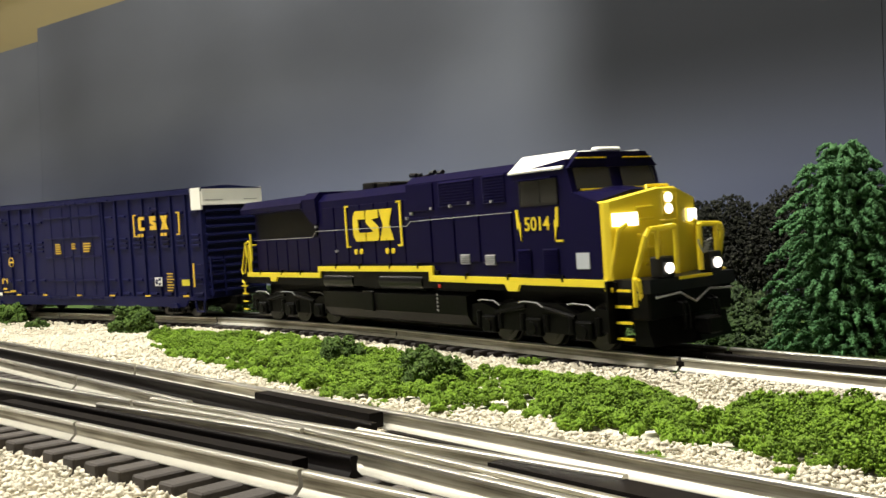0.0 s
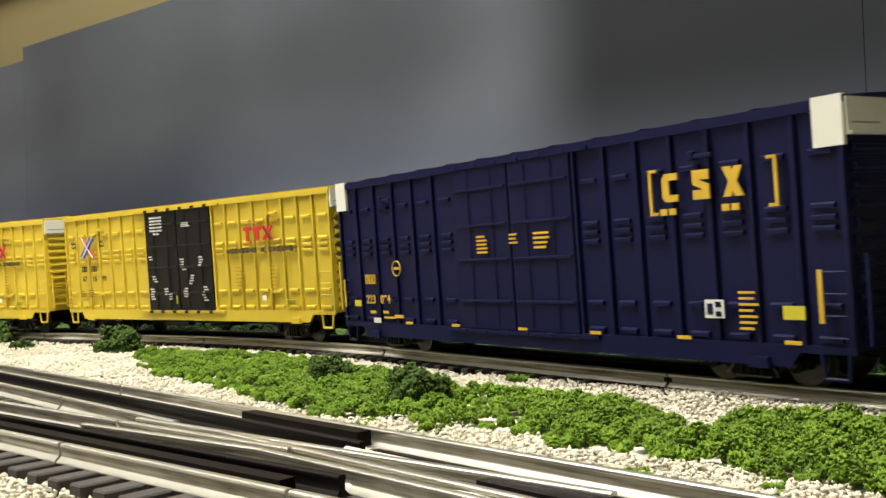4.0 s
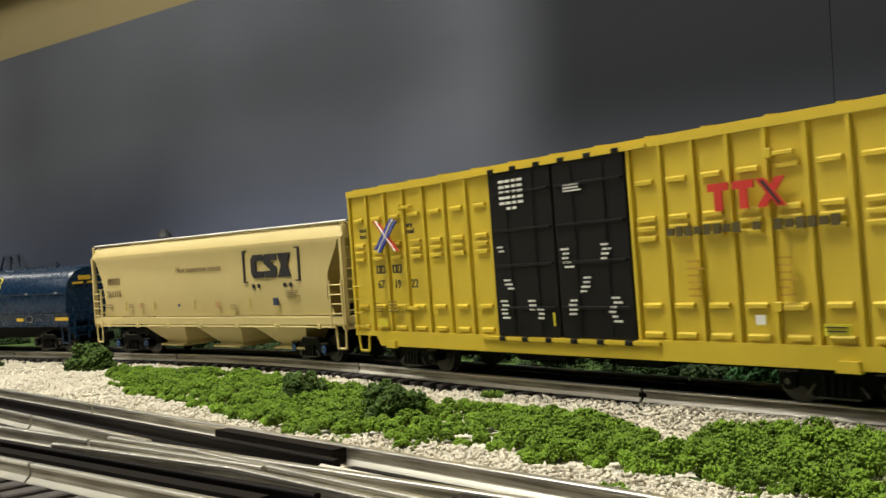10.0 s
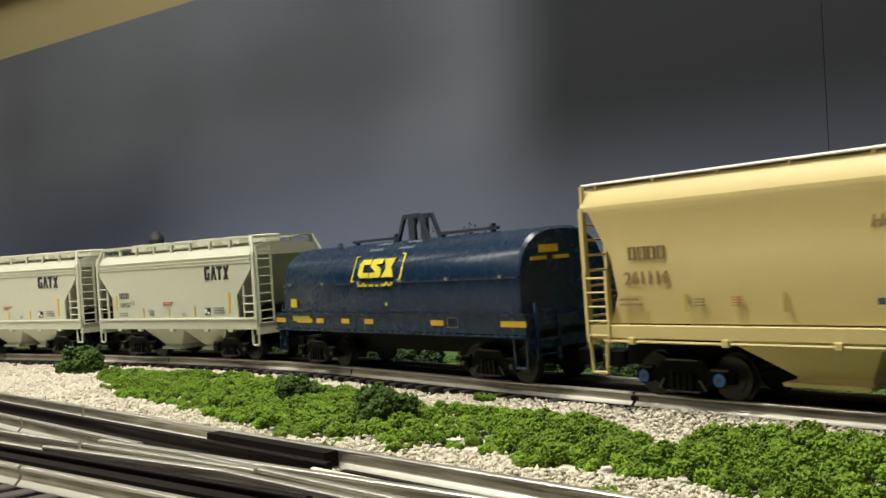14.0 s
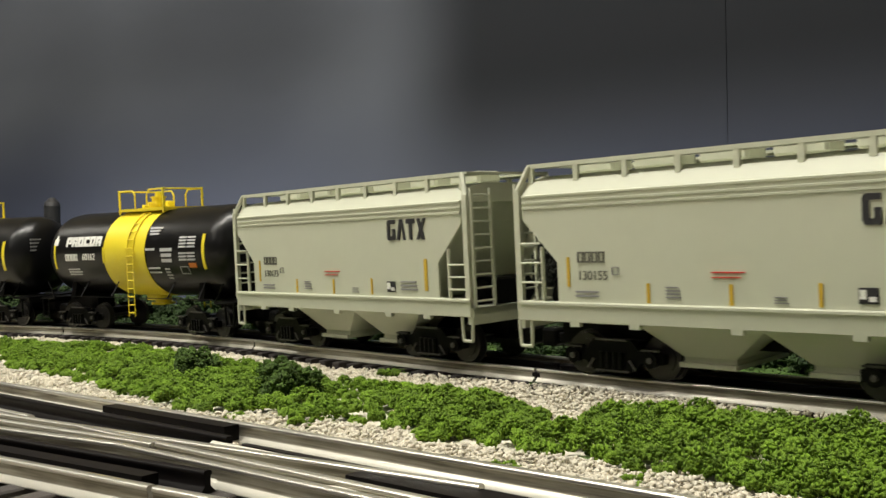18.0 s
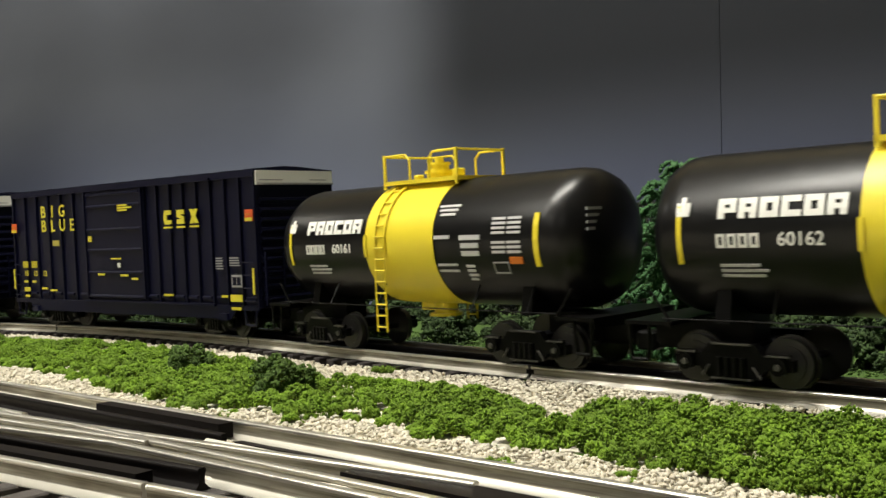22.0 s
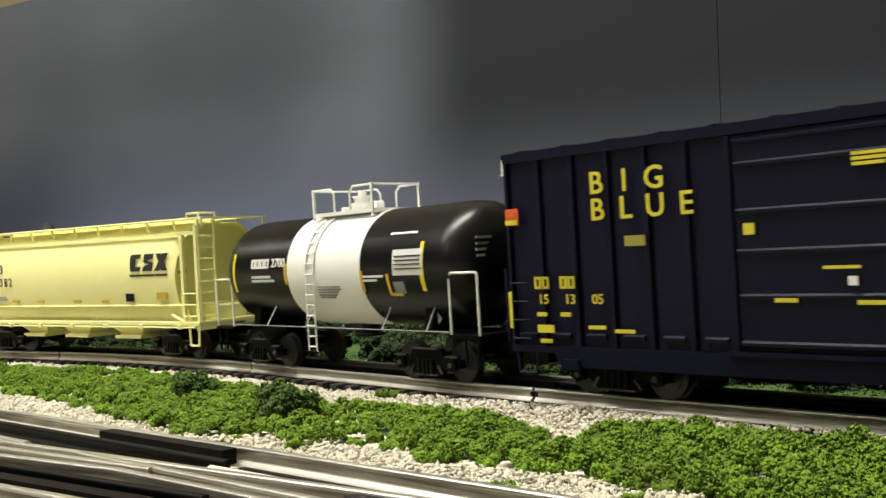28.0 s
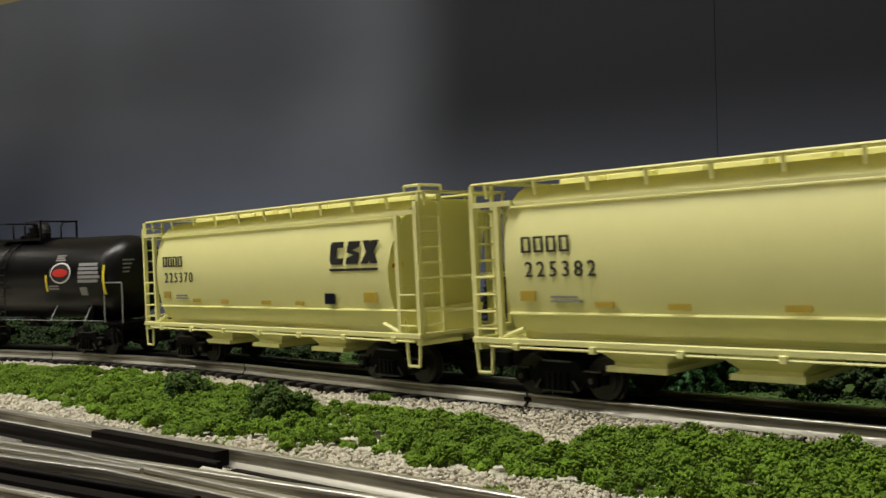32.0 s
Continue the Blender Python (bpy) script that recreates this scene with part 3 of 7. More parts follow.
def bush(name, x, y, r, tall, material, label, grains=260, base=TABLE):
    """A clump of foam: flakes heaped in small heads on an uneven dome."""
    heads = max(12, grains // 5)
    a, u, q = RNG.uniform(0, 2 * math.pi, heads), RNG.uniform(0, 1, heads), RNG.uniform(0.45, 1.0, heads) ** 0.5
    top = np.arccos(u)
    q = q * (0.86 + 0.16 * np.sin(3 * a + x * 900) * np.sin(2 * top + y * 700))
    wide = np.sin(top) ** 0.8
    centres = np.stack([x + r * q * wide * np.cos(a), y + r * q * wide * np.sin(a), base + tall * 0.9 * q * np.cos(top)], 1)
    size = (r + tall) / 2
    places, sizes = fluff(centres, RNG.uniform(0.15, 0.26, heads) * size, 60, (0.022 * size + 0.0002, 0.050 * size + 0.0003))
    me = scatter_mesh(name, places, sizes, (1, 1, 1), 0.5, crumb=True)
    return tagged(part(name, me, material, None), label, "bush", "clump bushes")


def spruce(x, y, tall, r, n=2600):
    tree = thing("spruce_tree", "bushy blue-green model spruce beside the track", "tree")
    tree.location = (x, y, TABLE)
    part("trunk", Solid().loft([[(q * math.cos(i), q * math.sin(i), z) for i in np.arange(0, 6.2, 0.785)] for q, z in ((0.004, 0), (0.003, tall * 0.5), (0.0008, tall * 0.93))]), BARK, tree)
    rng = random.Random(4)
    knots, reach_at = (0, 0.2, 0.44, 0.70, 0.88, 0.96, 1.0), (1.0, 0.95, 0.88, 0.79, 0.58, 0.40, 0.24)
    places, sizes = [], []
    tiers = 14
    for tier in range(tiers):             # tiers of stubby drooping fingers over a dark core
        z = 0.03 + 0.95 * tier / (tiers - 1)
        reach = r * float(np.interp(z, knots, reach_at))
        count = max(4, int(6.283 * reach / 0.0074))
        for k in range(count):
            a = 6.283 * (k + rng.uniform(-0.35, 0.35)) / count + tier * 0.7
            long = reach * rng.uniform(0.70, 1.14)
            z0 = tall * z + rng.uniform(-0.0024, 0.0024)
            thick, span, twist = rng.uniform(0.0014, 0.0024), rng.uniform(0.008, 0.015), rng.uniform(-0.5, 0.5)
            for j in range(120):
                f = rng.random() ** 0.8
                rr = long - span * (1 - f)
                if rr < 0.001:
                    continue
                w, up = rng.gauss(0, 0.42), rng.gauss(0, 0.42)
                lump = thick * (0.75 + 0.35 * math.sin(f * 9 + k)) * (1 - 0.35 * f)
                side = w * lump * 1.2 + twist * span * f * 0.5
                places.append((rr * math.cos(a) - side * math.sin(a), rr * math.sin(a) + side * math.cos(a), z0 + 0.0030 * math.sin(f * 2.6) - 0.0040 * f * f + up * lump))
                sizes.append(rng.uniform(0.00045, 0.00095))
        for k in range(int(count * 9)):   # the core
            a, q = rng.uniform(0, 6.283), reach * 0.52 * rng.random() ** 0.5
            places.append((q * math.cos(a), q * math.sin(a), tall * (z + rng.uniform(-0.03, 0.02))))
            sizes.append(rng.uniform(0.0012, 0.0026))
    part("crown", scatter_mesh("crown", np.array(places), sizes, (1, 1, 1), 0.5, crumb=True), SPRUCE, tree)
    return tree


gravel()
ground_foam()
bush("bush", -0.275, 0.745, 0.019, 0.024, DARK_FOAM, "dark green clump bush on the gravel", 420)
bush("bush", -0.076, 0.502, 0.0125, 0.018, DARK_FOAM, "small dark green clump bush in the ground foam", 320)
bush("bush", -0.0240, 0.416, 0.0140, 0.022, DARK_FOAM, "dark green clump bush in the ground foam", 460)
bush("bush", 0.023, 0.462, 0.006, 0.009, FOAM, "small bright green tuft by the track", 120)
bush("bush", 0.084, 0.419, 0.006, 0.008, DARK_FOAM, "small dark tuft by the track", 120)
bush("bush", -0.46, 0.90, 0.026, 0.022, DARK_FOAM, "dark green clump bush on the gravel", 260)
bush("bush", -0.395, 0.83, 0.012, 0.010, DARK_FOAM, "low dark green tuft on the gravel", 160)
bush("bush", 0.118, 0.385, 0.006, 0.006, FOAM, "small bright green tuft by the track", 90)
for x, y, r, tall, m_ in ((-0.0625, 0.398, 0.0050, 0.004, FOAM), (-0.0405, 0.366, 0.0055, 0.004, FOAM), (-0.0155, 0.346, 0.0060, 0.005, FOAM), (0.046, 0.265, 0.0055, 0.004, FOAM), (0.0745, 0.239, 0.0060, 0.005, FOAM),
                          (0.150, 0.352, 0.0055, 0.005, FOAM), (0.056, 0.470, 0.0050, 0.005, DARK_FOAM), (0.030, 0.476, 0.0050, 0.006, FOAM), (-0.010, 0.310, 0.0035, 0.003, FOAM)):
    bush("bush", x, y, r, tall, m_, "small green foam tuft on the gravel", 90)

# behind the main track: a grass strip, shrubs, the spruce and dark woods below the backdrop
def behind(s, d):
    p = on_track(s, -d, 0)
    return p.x, p.y


grass = Solid()
grass.loft([[(*behind(s, 0.040), TABLE), (*behind(s, 0.042), TABLE + 0.0015), (*behind(s, 0.45), TABLE + 0.002), (*behind(s, 0.45), TABLE)] for s in np.arange(-0.4, 2.0, 0.1)])
tagged(part("grass", grass, GRASS, None), "mown green grass mat behind the main track", "grass", kind="structure")
pts = np.array([behind(s, d) for s, d in zip(RNG.uniform(-0.2, 1.7, 9000), RNG.uniform(0.042, 0.14, 9000))])
tagged(part("grass_tuft", scatter_mesh("grass_tuft", np.c_[pts, np.full(len(pts), TABLE + 0.002)], RNG.uniform(0.0005, 0.0012, len(pts)), (1, 1, 1), 0.6, flake=True), GRASS, None),
       "short green turf behind the main track", "grass", kind="stuff")
rng = random.Random(11)
for i in range(46):
    s, d = 0.25 + 1.35 * i / 46 + rng.uniform(-0.01, 0.01), rng.uniform(0.075, 0.13)
    x, y = behind(s, d)
    bush("shrub", x, y, rng.uniform(0.014, 0.024), rng.uniform(0.016, 0.03), SHRUB, "dark green shrub behind the main track", 150)
rng = random.Random(23)
for i in range(34):                       # a darker row behind them
    x, y = behind(-0.1 + 1.75 * i / 34 + rng.uniform(-0.015, 0.015), rng.uniform(0.17, 0.24))
    bush("shrub", x, y, rng.uniform(0.028, 0.038), rng.uniform(0.028, 0.040), SHRUB, "dark green shrub behind the main track", 200)
spruce(0.190, 0.500, 0.1065, 0.0415)


def woods(name, centre_az, dist, width, top, label, n=1400, seed=1):
    """Dark far trees: trunks hidden by an uneven mass of leaf clumps."""
    rr = random.Random(seed)
    a = radians(centre_az)
    cx, cy = -dist * math.sin(a), dist * math.cos(a)
    places = []
    for i in range(n):
        u = rr.uniform(-1, 1)
        crest = top * (0.93 + 0.05 * math.sin(5 * u + seed) + 0.05 * math.sin(13 * u + 2 * seed) + 0.03 * math.sin(31 * u)) * (1 - 0.25 * abs(u) ** 5)
        v = rr.uniform(-1, 1)
        z = crest * (1 - v * v * 0.5) * rr.uniform(0.02, 1) ** 0.6
        places.append((cx + u * width * BACK_WAY.x + 0.03 * v * BACK_WAY.y, cy + u * width * BACK_WAY.y - 0.03 * v * BACK_WAY.x, TABLE + z))
    me = scatter_mesh(name, places, [rr.uniform(0.0006, 0.0016) for _ in places], (1, 1, 1), 0.5, crumb=True)
    tagged(part(name, me, WOODS, None), label, "woods", kind="stuff")


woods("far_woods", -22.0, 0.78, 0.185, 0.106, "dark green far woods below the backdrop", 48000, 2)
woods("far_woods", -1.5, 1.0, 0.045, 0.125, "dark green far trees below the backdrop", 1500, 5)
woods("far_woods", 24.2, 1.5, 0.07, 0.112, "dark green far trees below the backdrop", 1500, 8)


def silo(x, y, r, tall):
    s = thing("silo", "dark grey model farm silo with a conical cap", "silo")
    s.location = (x, y, TABLE)
    part("wall", Solid().disc((0, 0, tall * 0.46), "z", r, tall * 0.92, 24), mat("silo_grey", (0.018, 0.018, 0.02), 0.7, vary=0.3), s)
    part("roof", Solid().loft([[(q * math.cos(i * 0.2618), q * math.sin(i * 0.2618), z) for i in range(24)] for q, z in ((r * 1.04, tall * 0.92), (r * 0.9, tall * 0.955), (r * 0.3, tall * 1.0))]), mat("silo_cap", (0.03, 0.03, 0.032), 0.5), s)


silo(-0.390, 1.345, 0.0105, 0.148)


# ---------------------------------------------------------------- rolling stock
HW = 0.032                                # half the width of a car body
WHEELSETS = []                            # (wheelset, its car, radius)
TRUCKS = []                               # (truck, its car, x)


def wheelset(parent, x, r=0.0088, blue=False):
    s = Solid().rod((0, -0.019, 0), (0, 0.019, 0), 0.0014, 8)
    for y in (-0.0165, 0.0165):
        out = 1 if y > 0 else -1
        s.disc((0, y, 0), "y", r, 0.0030, 28)
        s.disc((0, y - out * 0.0020, 0), "y", r + 0.0011, 0.0010, 28)
        s.disc((0, y + out * 0.0016, 0), "y", r * 0.72, 0.0006, 20)
        s.disc((0, y + out * 0.0020, 0), "y", r * 0.28, 0.0012, 10)
    ob = part("wheelset", s, WHEEL, parent, smooth=30)
    ob.location = (x, 0, r)
    return ob


def truck(car, x, half=0.0185, r=0.0088, caps=None):
    """Two cast side frames with springs and a bolster, and two wheelsets that turn in them."""
    s = Solid().box(-0.006, 0.006, -0.024, 0.024, 0.0085, 0.014, 0.001)
    for y in (-0.0235, 0.0235):
        a, b = y - 0.0018, y + 0.0018
        s.prism([(-half - 0.005, 0.0075), (-half - 0.005, 0.0115), (-half + 0.006, 0.0125), (-0.009, 0.0165), (0.009, 0.0165), (half - 0.006, 0.0125), (half + 0.005, 0.0115),
                 (half + 0.005, 0.0075), (half - 0.005, 0.0075), (0.009, 0.0035), (-0.009, 0.0035), (-half + 0.005, 0.0075)], a, b, "y")
        for k in (-1, 1):
            s.disc((k * half, y * 1.07, 0.0092), "y", 0.0032, 0.0035, 12)
            s.box(k * half - 0.0035, k * half + 0.0035, y * 1.05 - 0.001, y * 1.05 + 0.001, 0.0105, 0.0135)
        for k in (-0.0045, -0.0015, 0.0015, 0.0045):
            s.rod((k, y * 1.10, 0.0045), (k, y * 1.10, 0.0115), 0.0012, 6)
    tr = part("truck", s, UNDER, car)
    tr.location = (x, 0, 0)
    # paler bars stand in for light glinting on the frame's edges
    edge = Solid().box(-0.0075, 0.0075, -0.0262, -0.0252, 0.0160, 0.0167).box(-0.0080, 0.0080, -0.0262, -0.0252, 0.0034, 0.0040)
    for k in (-1, 1):
        edge.box(k * half - 0.0042, k * half + 0.0042, -0.0266, -0.0256, 0.0126, 0.0132)
        edge.rod((k * 0.0115, -0.0262, 0.0045), (k * 0.0085, -0.0262, 0.0085), 0.0005, 5)
        edge.disc((k * half, -0.0272, 0.0092), "y", 0.0012, 0.0012, 8)
    part("worn_edge", edge, TRUCK_GLINT, tr, "pale bars painted as glints along the side frame")
    if caps:
        for k in (-1, 1):
            part("bearing_cap", Solid().disc((k * half, -0.0262, 0.0092), "y", 0.0026, 0.002, 12), caps, tr)
    for k in (-half, half):
        WHEELSETS.append((wheelset(tr, k, r), car, r))
    TRUCKS.append((tr, car, x))
    return tr


def coupler(car, x):
    k = 1 if x > 0 else -1
    s = Solid().box(min(x, x - k * 0.02), max(x, x - k * 0.02), -0.0025, 0.0025, 0.010, 0.0145, 0.0006)
    s.box(min(x, x + k * 0.009), max(x, x + k * 0.009), -0.0045, 0.0045, 0.0085, 0.0165, 0.001)
    part("coupler", s, UNDER, car)


def ladder(car, x, y, z0, z1, wide, rungs, material, along="x", r=0.0005, rails=True, name="ladder"):
    """Rungs between two stiles, standing along the side (x) or across the end (y)."""
    s = Solid()
    for i in range(rungs):
        z = z0 + (z1 - z0) * (i + 0.5) / rungs
        a, b = ((x - wide / 2, y, z), (x + wide / 2, y, z)) if along == "x" else ((x, y - wide / 2, z), (x, y + wide / 2, z))
        s.rod(a, b, r, 5)
    if rails:
        for k in (-1, 1):
            p = (x + k * wide / 2, y) if along == "x" else (x, y + k * wide / 2)
            s.box(p[0] - r * 1.3, p[0] + r * 1.3, p[1] - r * 1.3, p[1] + r * 1.3, z0, z1)
    return part(name, s, material, car)


def stirrup(car, x, y, z0, z1, wide, material):
    s = Solid().path([(x - wide / 2, y, z1), (x - wide / 2 * 0.8, y, z0), (x + wide / 2 * 0.8, y, z0), (x + wide / 2, y, z1)], 0.0008, 6)
    return part("stirrup", s, material, car)


def underframe(car, long, z=0.0165, wide=0.020, material=None):
    s = Solid().box(-long / 2 + 0.004, long / 2 - 0.004, -0.006, 0.006, 0.0125, z + 0.004)
    s.box(-long * 0.20, long * 0.20, -wide, wide, z - 0.001, z + 0.004)
    s.box(0.018, 0.045, -0.020, -0.006, 0.0095, z, 0.001)
    s.rod((-0.050, -0.014, 0.0125), (-0.015, -0.014, 0.0125), 0.004, 10)
    s.rod((-long * 0.3, -0.012, 0.0115), (long * 0.3, -0.012, 0.0115), 0.0006, 5)
    return part("underframe", s, material or UNDER, car)


def crossed(s, a, b, z0, z1, w, y0, y1):
    """Two heavy strokes that cross."""
    s.prism([(a, z0), (a + w, z0), (b, z1), (b - w, z1)], y0, y1, "y")
    s.prism([(a, z1), (a + w, z1), (b, z0), (b - w, z0)], y0 - 0.00005, y1, "y")


def logo(car, x0, x1, z0, z1, y, material, name="emblem"):
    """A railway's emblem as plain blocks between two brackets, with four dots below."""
    w, h = x1 - x0, z1 - z0
    made = []
    inx, step = x0 + w * 0.14, w * 0.24
    z_lo, z_hi = z0 + h * 0.14, z1 - h * 0.15
    t, y0, y1 = z_hi - z_lo, y - 0.0004, y + 0.0002
    for i in range(3):
        a, b = inx + i * step + step * 0.04, inx + (i + 1) * step - step * 0.04
        s = Solid()
        if i == 0:
            s.prism([(a, z_lo + t * .2), (a + step * .2, z_lo), (b, z_lo), (b, z_lo + t * .28), (a + step * .4, z_lo + t * .28), (a + step * .4, z_lo + t * .72), (b, z_lo + t * .72), (b, z_hi), (a + step * .2, z_hi), (a, z_lo + t * .8)], y0, y1, "y")
        elif i == 1:
            s.prism([(a, z_lo), (b - step * .1, z_lo), (b, z_lo + t * .12), (b, z_lo + t * .42), (a + step * .4, z_lo + t * .70), (b, z_lo + t * .73), (b, z_hi), (a + step * .1, z_hi), (a, z_hi - t * .12), (a, z_lo + t * .60), (b - step * .4, z_lo + t * .30), (a, z_lo + t * .27)], y0, y1, "y")
        else:
            crossed(s, a, b, z_lo, z_hi, step * .42, y0, y1)
        made.append(part(name, s, material, car))
    for a, k in ((x0, 1), (x1, -1)):
        g, d = w * 0.028, w * 0.075
        s = Solid().prism([(a, z0), (a + k * d, z0), (a + k * d, z0 + h * 0.04), (a + k * g, z0 + h * 0.04), (a + k * g, z1 - h * 0.04), (a + k * d, z1 - h * 0.04), (a + k * d, z1), (a, z1)], y0, y1, "y")
        made.append(part("bracket", s, material, car))
    for f in (0.17, 0.27, 0.73, 0.83):
        made.append(part("emblem_dot", Solid().disc((x0 + w * f, y, z0 - h * 0.10), "y", h * 0.065, 0.0008, 12), material, car))
    return made


def hollow(x, z, w, h, t=0.0007):
    """A plain open block in place of a small initial."""
    return [(x - w / 2 + t / 2, z, t, h), (x + w / 2 - t / 2, z, t, h), (x, z + h / 2 - t / 2, w, t), (x, z - h / 2 + t / 2, w, t)]


def shade_rows(n, x0, x1, z0, z1, fill=0.8, seed=1):
    """Rows of bars for small stencil writing."""
    rr = random.Random(seed)
    out = []
    for i in range(n):
        z = z1 - (z1 - z0) * (i + 0.5) / n
        w = (x1 - x0) * rr.uniform(0.6, 1.0)
        out.append((x0 + w / 2, z, w, (z1 - z0) / n * fill * 0.55))
    return out


def box_car(label, cx, half, z_bot, z_top, paint, door_span, door_paint, end_cap, ribs_left, ribs_right, roof_paint, group, kind="hicube"):
    car = thing("box_car", label, "freight car", group)
    car["s0"] = cx
    zb, zt = z_bot, z_top
    panel = 0.0135 if kind == "hicube" else 0.0090
    part("body", Solid().box(-half, half, -HW + 0.0012, HW - 0.0012, zb, zt - 0.001, 0.0004), paint, car)
    # roof: low pitched sheets with cross seams
    part("roof", Solid().prism([(-HW - 0.0005, zt - 0.0022), (-HW - 0.0005, zt), (0, zt + 0.0022), (HW + 0.0005, zt), (HW + 0.0005, zt - 0.0022)], -half - 0.0008, half + 0.0008), roof_paint, car)
    seam = Solid().prism([(-HW - 0.0006, zt - 0.0003), (-HW - 0.0006, zt + 0.0005), (0, zt + 0.0031), (HW + 0.0006, zt + 0.0005), (HW + 0.0006, zt - 0.0003)], -0.0009, 0.0009).mesh("roof_seam")
    for i in range(13):
        part("roof_seam", seam, roof_paint, car).location = (-half + 0.008 + (2 * half - 0.016) * i / 12, 0, 0)
    for k in (-1, 1):
        part("top_chord", Solid().box(-half, half, k * HW - 0.0008, k * HW + 0.0008, zt - 0.0040, zt - 0.0015), paint, car)
        part("side_sill", Solid().prism([(-half, zb - 0.001), (-half + 0.022, zb - 0.001), (-half + 0.026, zb - 0.0065), (half - 0.026, zb - 0.0065), (half - 0.022, zb - 0.001), (half, zb - 0.001), (half, zb + 0.0018), (-half, zb + 0.0018)],
                                           k * HW - 0.0007, k * HW + 0.0007, "y"), paint, car)
    # posts
    rib = Solid().box(-0.0009, 0.0009, -0.0008, 0.0014, zb + 0.001, zt - 0.004, 0.0002).mesh("side_post")
    for y, turn in ((-HW + 0.0002, 0), (HW - 0.0002, 180)):
        for n, a, b in ((ribs_left, -half, door_span[0]), (ribs_right, door_span[1], half)):
            for i in range(n + 1):
                part("side_post", rib, paint, car).matrix_basis = pose(a + (b - a) * i / n * 0.985 + 0.001, y, 0, 0, 0, turn)
    # stamped stiffeners between the posts
    stamp = Solid()
    stamp.prism([(-0.0012, -0.0011), (0.0006, -0.0011), (0.0006, 0.0010), (-0.0003, 0.0010), (-0.0012, 0.0003)], -0.0046, 0.0046)
    stamp = stamp.mesh("stiffener")
    for n, a, b in ((ribs_left, -half, door_span[0]), (ribs_right, door_span[1], half)):
        for i in range(n):
            x = a + (b - a) * (i + 0.5) / n
            for z in ((zb + 0.0042, zb + 0.0160, zb + 0.0435, zb + 0.0475, zb + 0.0515, zt - 0.018) if kind == "hicube" else (zb + 0.0062,)):
                part("stiffener", stamp, paint, car).location = (x, -HW + 0.0008, z)
    # doors
    d0, d1 = door_span
    if kind == "hicube":
        mid = (d0 + d1) / 2
        for a, b in ((d0, mid), (mid, d1)):
            door = part("door", Solid().box(a + 0.0006, b - 0.0006, -HW - 0.0012, -HW + 0.0015, zb + 0.0015, zt - 0.004, 0.0003), door_paint, car, "tall plug door")
            for f in (0.18, 0.42, 0.62, 0.83):
                part("door_rib", Solid().box(a + 0.002, b - 0.002, -HW - 0.0025, -HW - 0.001, zb + (zt - zb) * f - 0.0006, zb + (zt - zb) * f + 0.0006, 0.0002), door_paint, door)
            for f in (0.3, 0.72):
                x = a + (b - a) * f
                part("lock_rod", Solid().rod((x, -HW - 0.0019, zb + 0.003), (x, -HW - 0.0019, zt - 0.006), 0.0003, 5), door_paint, door)
        for z in (zb + 0.0004, zt - 0.0032):
            part("door_track", Solid().box(d0 - 0.012, d1 + 0.012, -HW - 0.0022, -HW, z - 0.0008, z + 0.0008), paint, car)
        bracket = Solid().box(-0.002, 0.002, -0.0028, 0.0004, -0.0018, 0.0004, 0.0003).mesh("door_bracket")
        for i in range(6):
            part("door_bracket", bracket, door_paint, car).location = (d0 + 0.004 + (d1 - d0 - 0.008) * i / 5, -HW, zt - 0.0025)
            part("door_bracket", bracket, door_paint, car).location = (d0 + 0.004 + (d1 - d0 - 0.008) * i / 5, -HW, zb + 0.001)
        for x, z in ((d0 * 0.45 + half * -0.55, zt - 0.014), (d1 * 0.45 + half * 0.55, zt - 0.014), (d0 * 0.45 - half * 0.55, zb + 0.015), (d1 * 0.45 + half * 0.55, zb + 0.015)):
            part("placard_board", Solid().box(x - 0.0055, x + 0.0055, -HW - 0.0016, -HW + 0.0004, z - 0.0009, z + 0.0009, 0.0003), paint, car)
            part("placard_clip", Solid().box(x - 0.006, x - 0.003, -HW - 0.0022, -HW + 0.0004, z - 0.0014, z + 0.0022, 0.0003), paint, car)
    else:
        door = part("door", Solid().box(d0, d1, -HW - 0.001, -HW + 0.0015, zb + 0.004, zt - 0.0045, 0.0004), door_paint, car, "wide sliding door with raised bars")
        for f in (0.02, 0.24, 0.45, 0.64, 0.86, 0.97):
            z = zb + 0.004 + (zt - zb - 0.0085) * f
            part("door_rib", Solid().prism([(-HW - 0.0022, z - 0.0007), (-HW - 0.0006, z - 0.0007), (-HW - 0.0006, z + 0.0011), (-HW - 0.0014, z + 0.0010), (-HW - 0.0022, z + 0.0003)], d0 + 0.002, d1 - 0.002), door_paint, door)
        for x in (d0, d1):
            part("door_stile", Solid().box(x - 0.001, x + 0.001, -HW - 0.0022, -HW - 0.0004, zb + 0.004, zt - 0.0045), door_paint, door)
        part("door_track", Solid().box(d0 - 0.004, half * 0.72, -HW - 0.0024, -HW, zt - 0.0042, zt - 0.0026), paint, car)
        part("door_track", Solid().box(d0 - 0.004, half * 0.72, -HW - 0.0022, -HW, zb + 0.001, zb + 0.0026), paint, car)
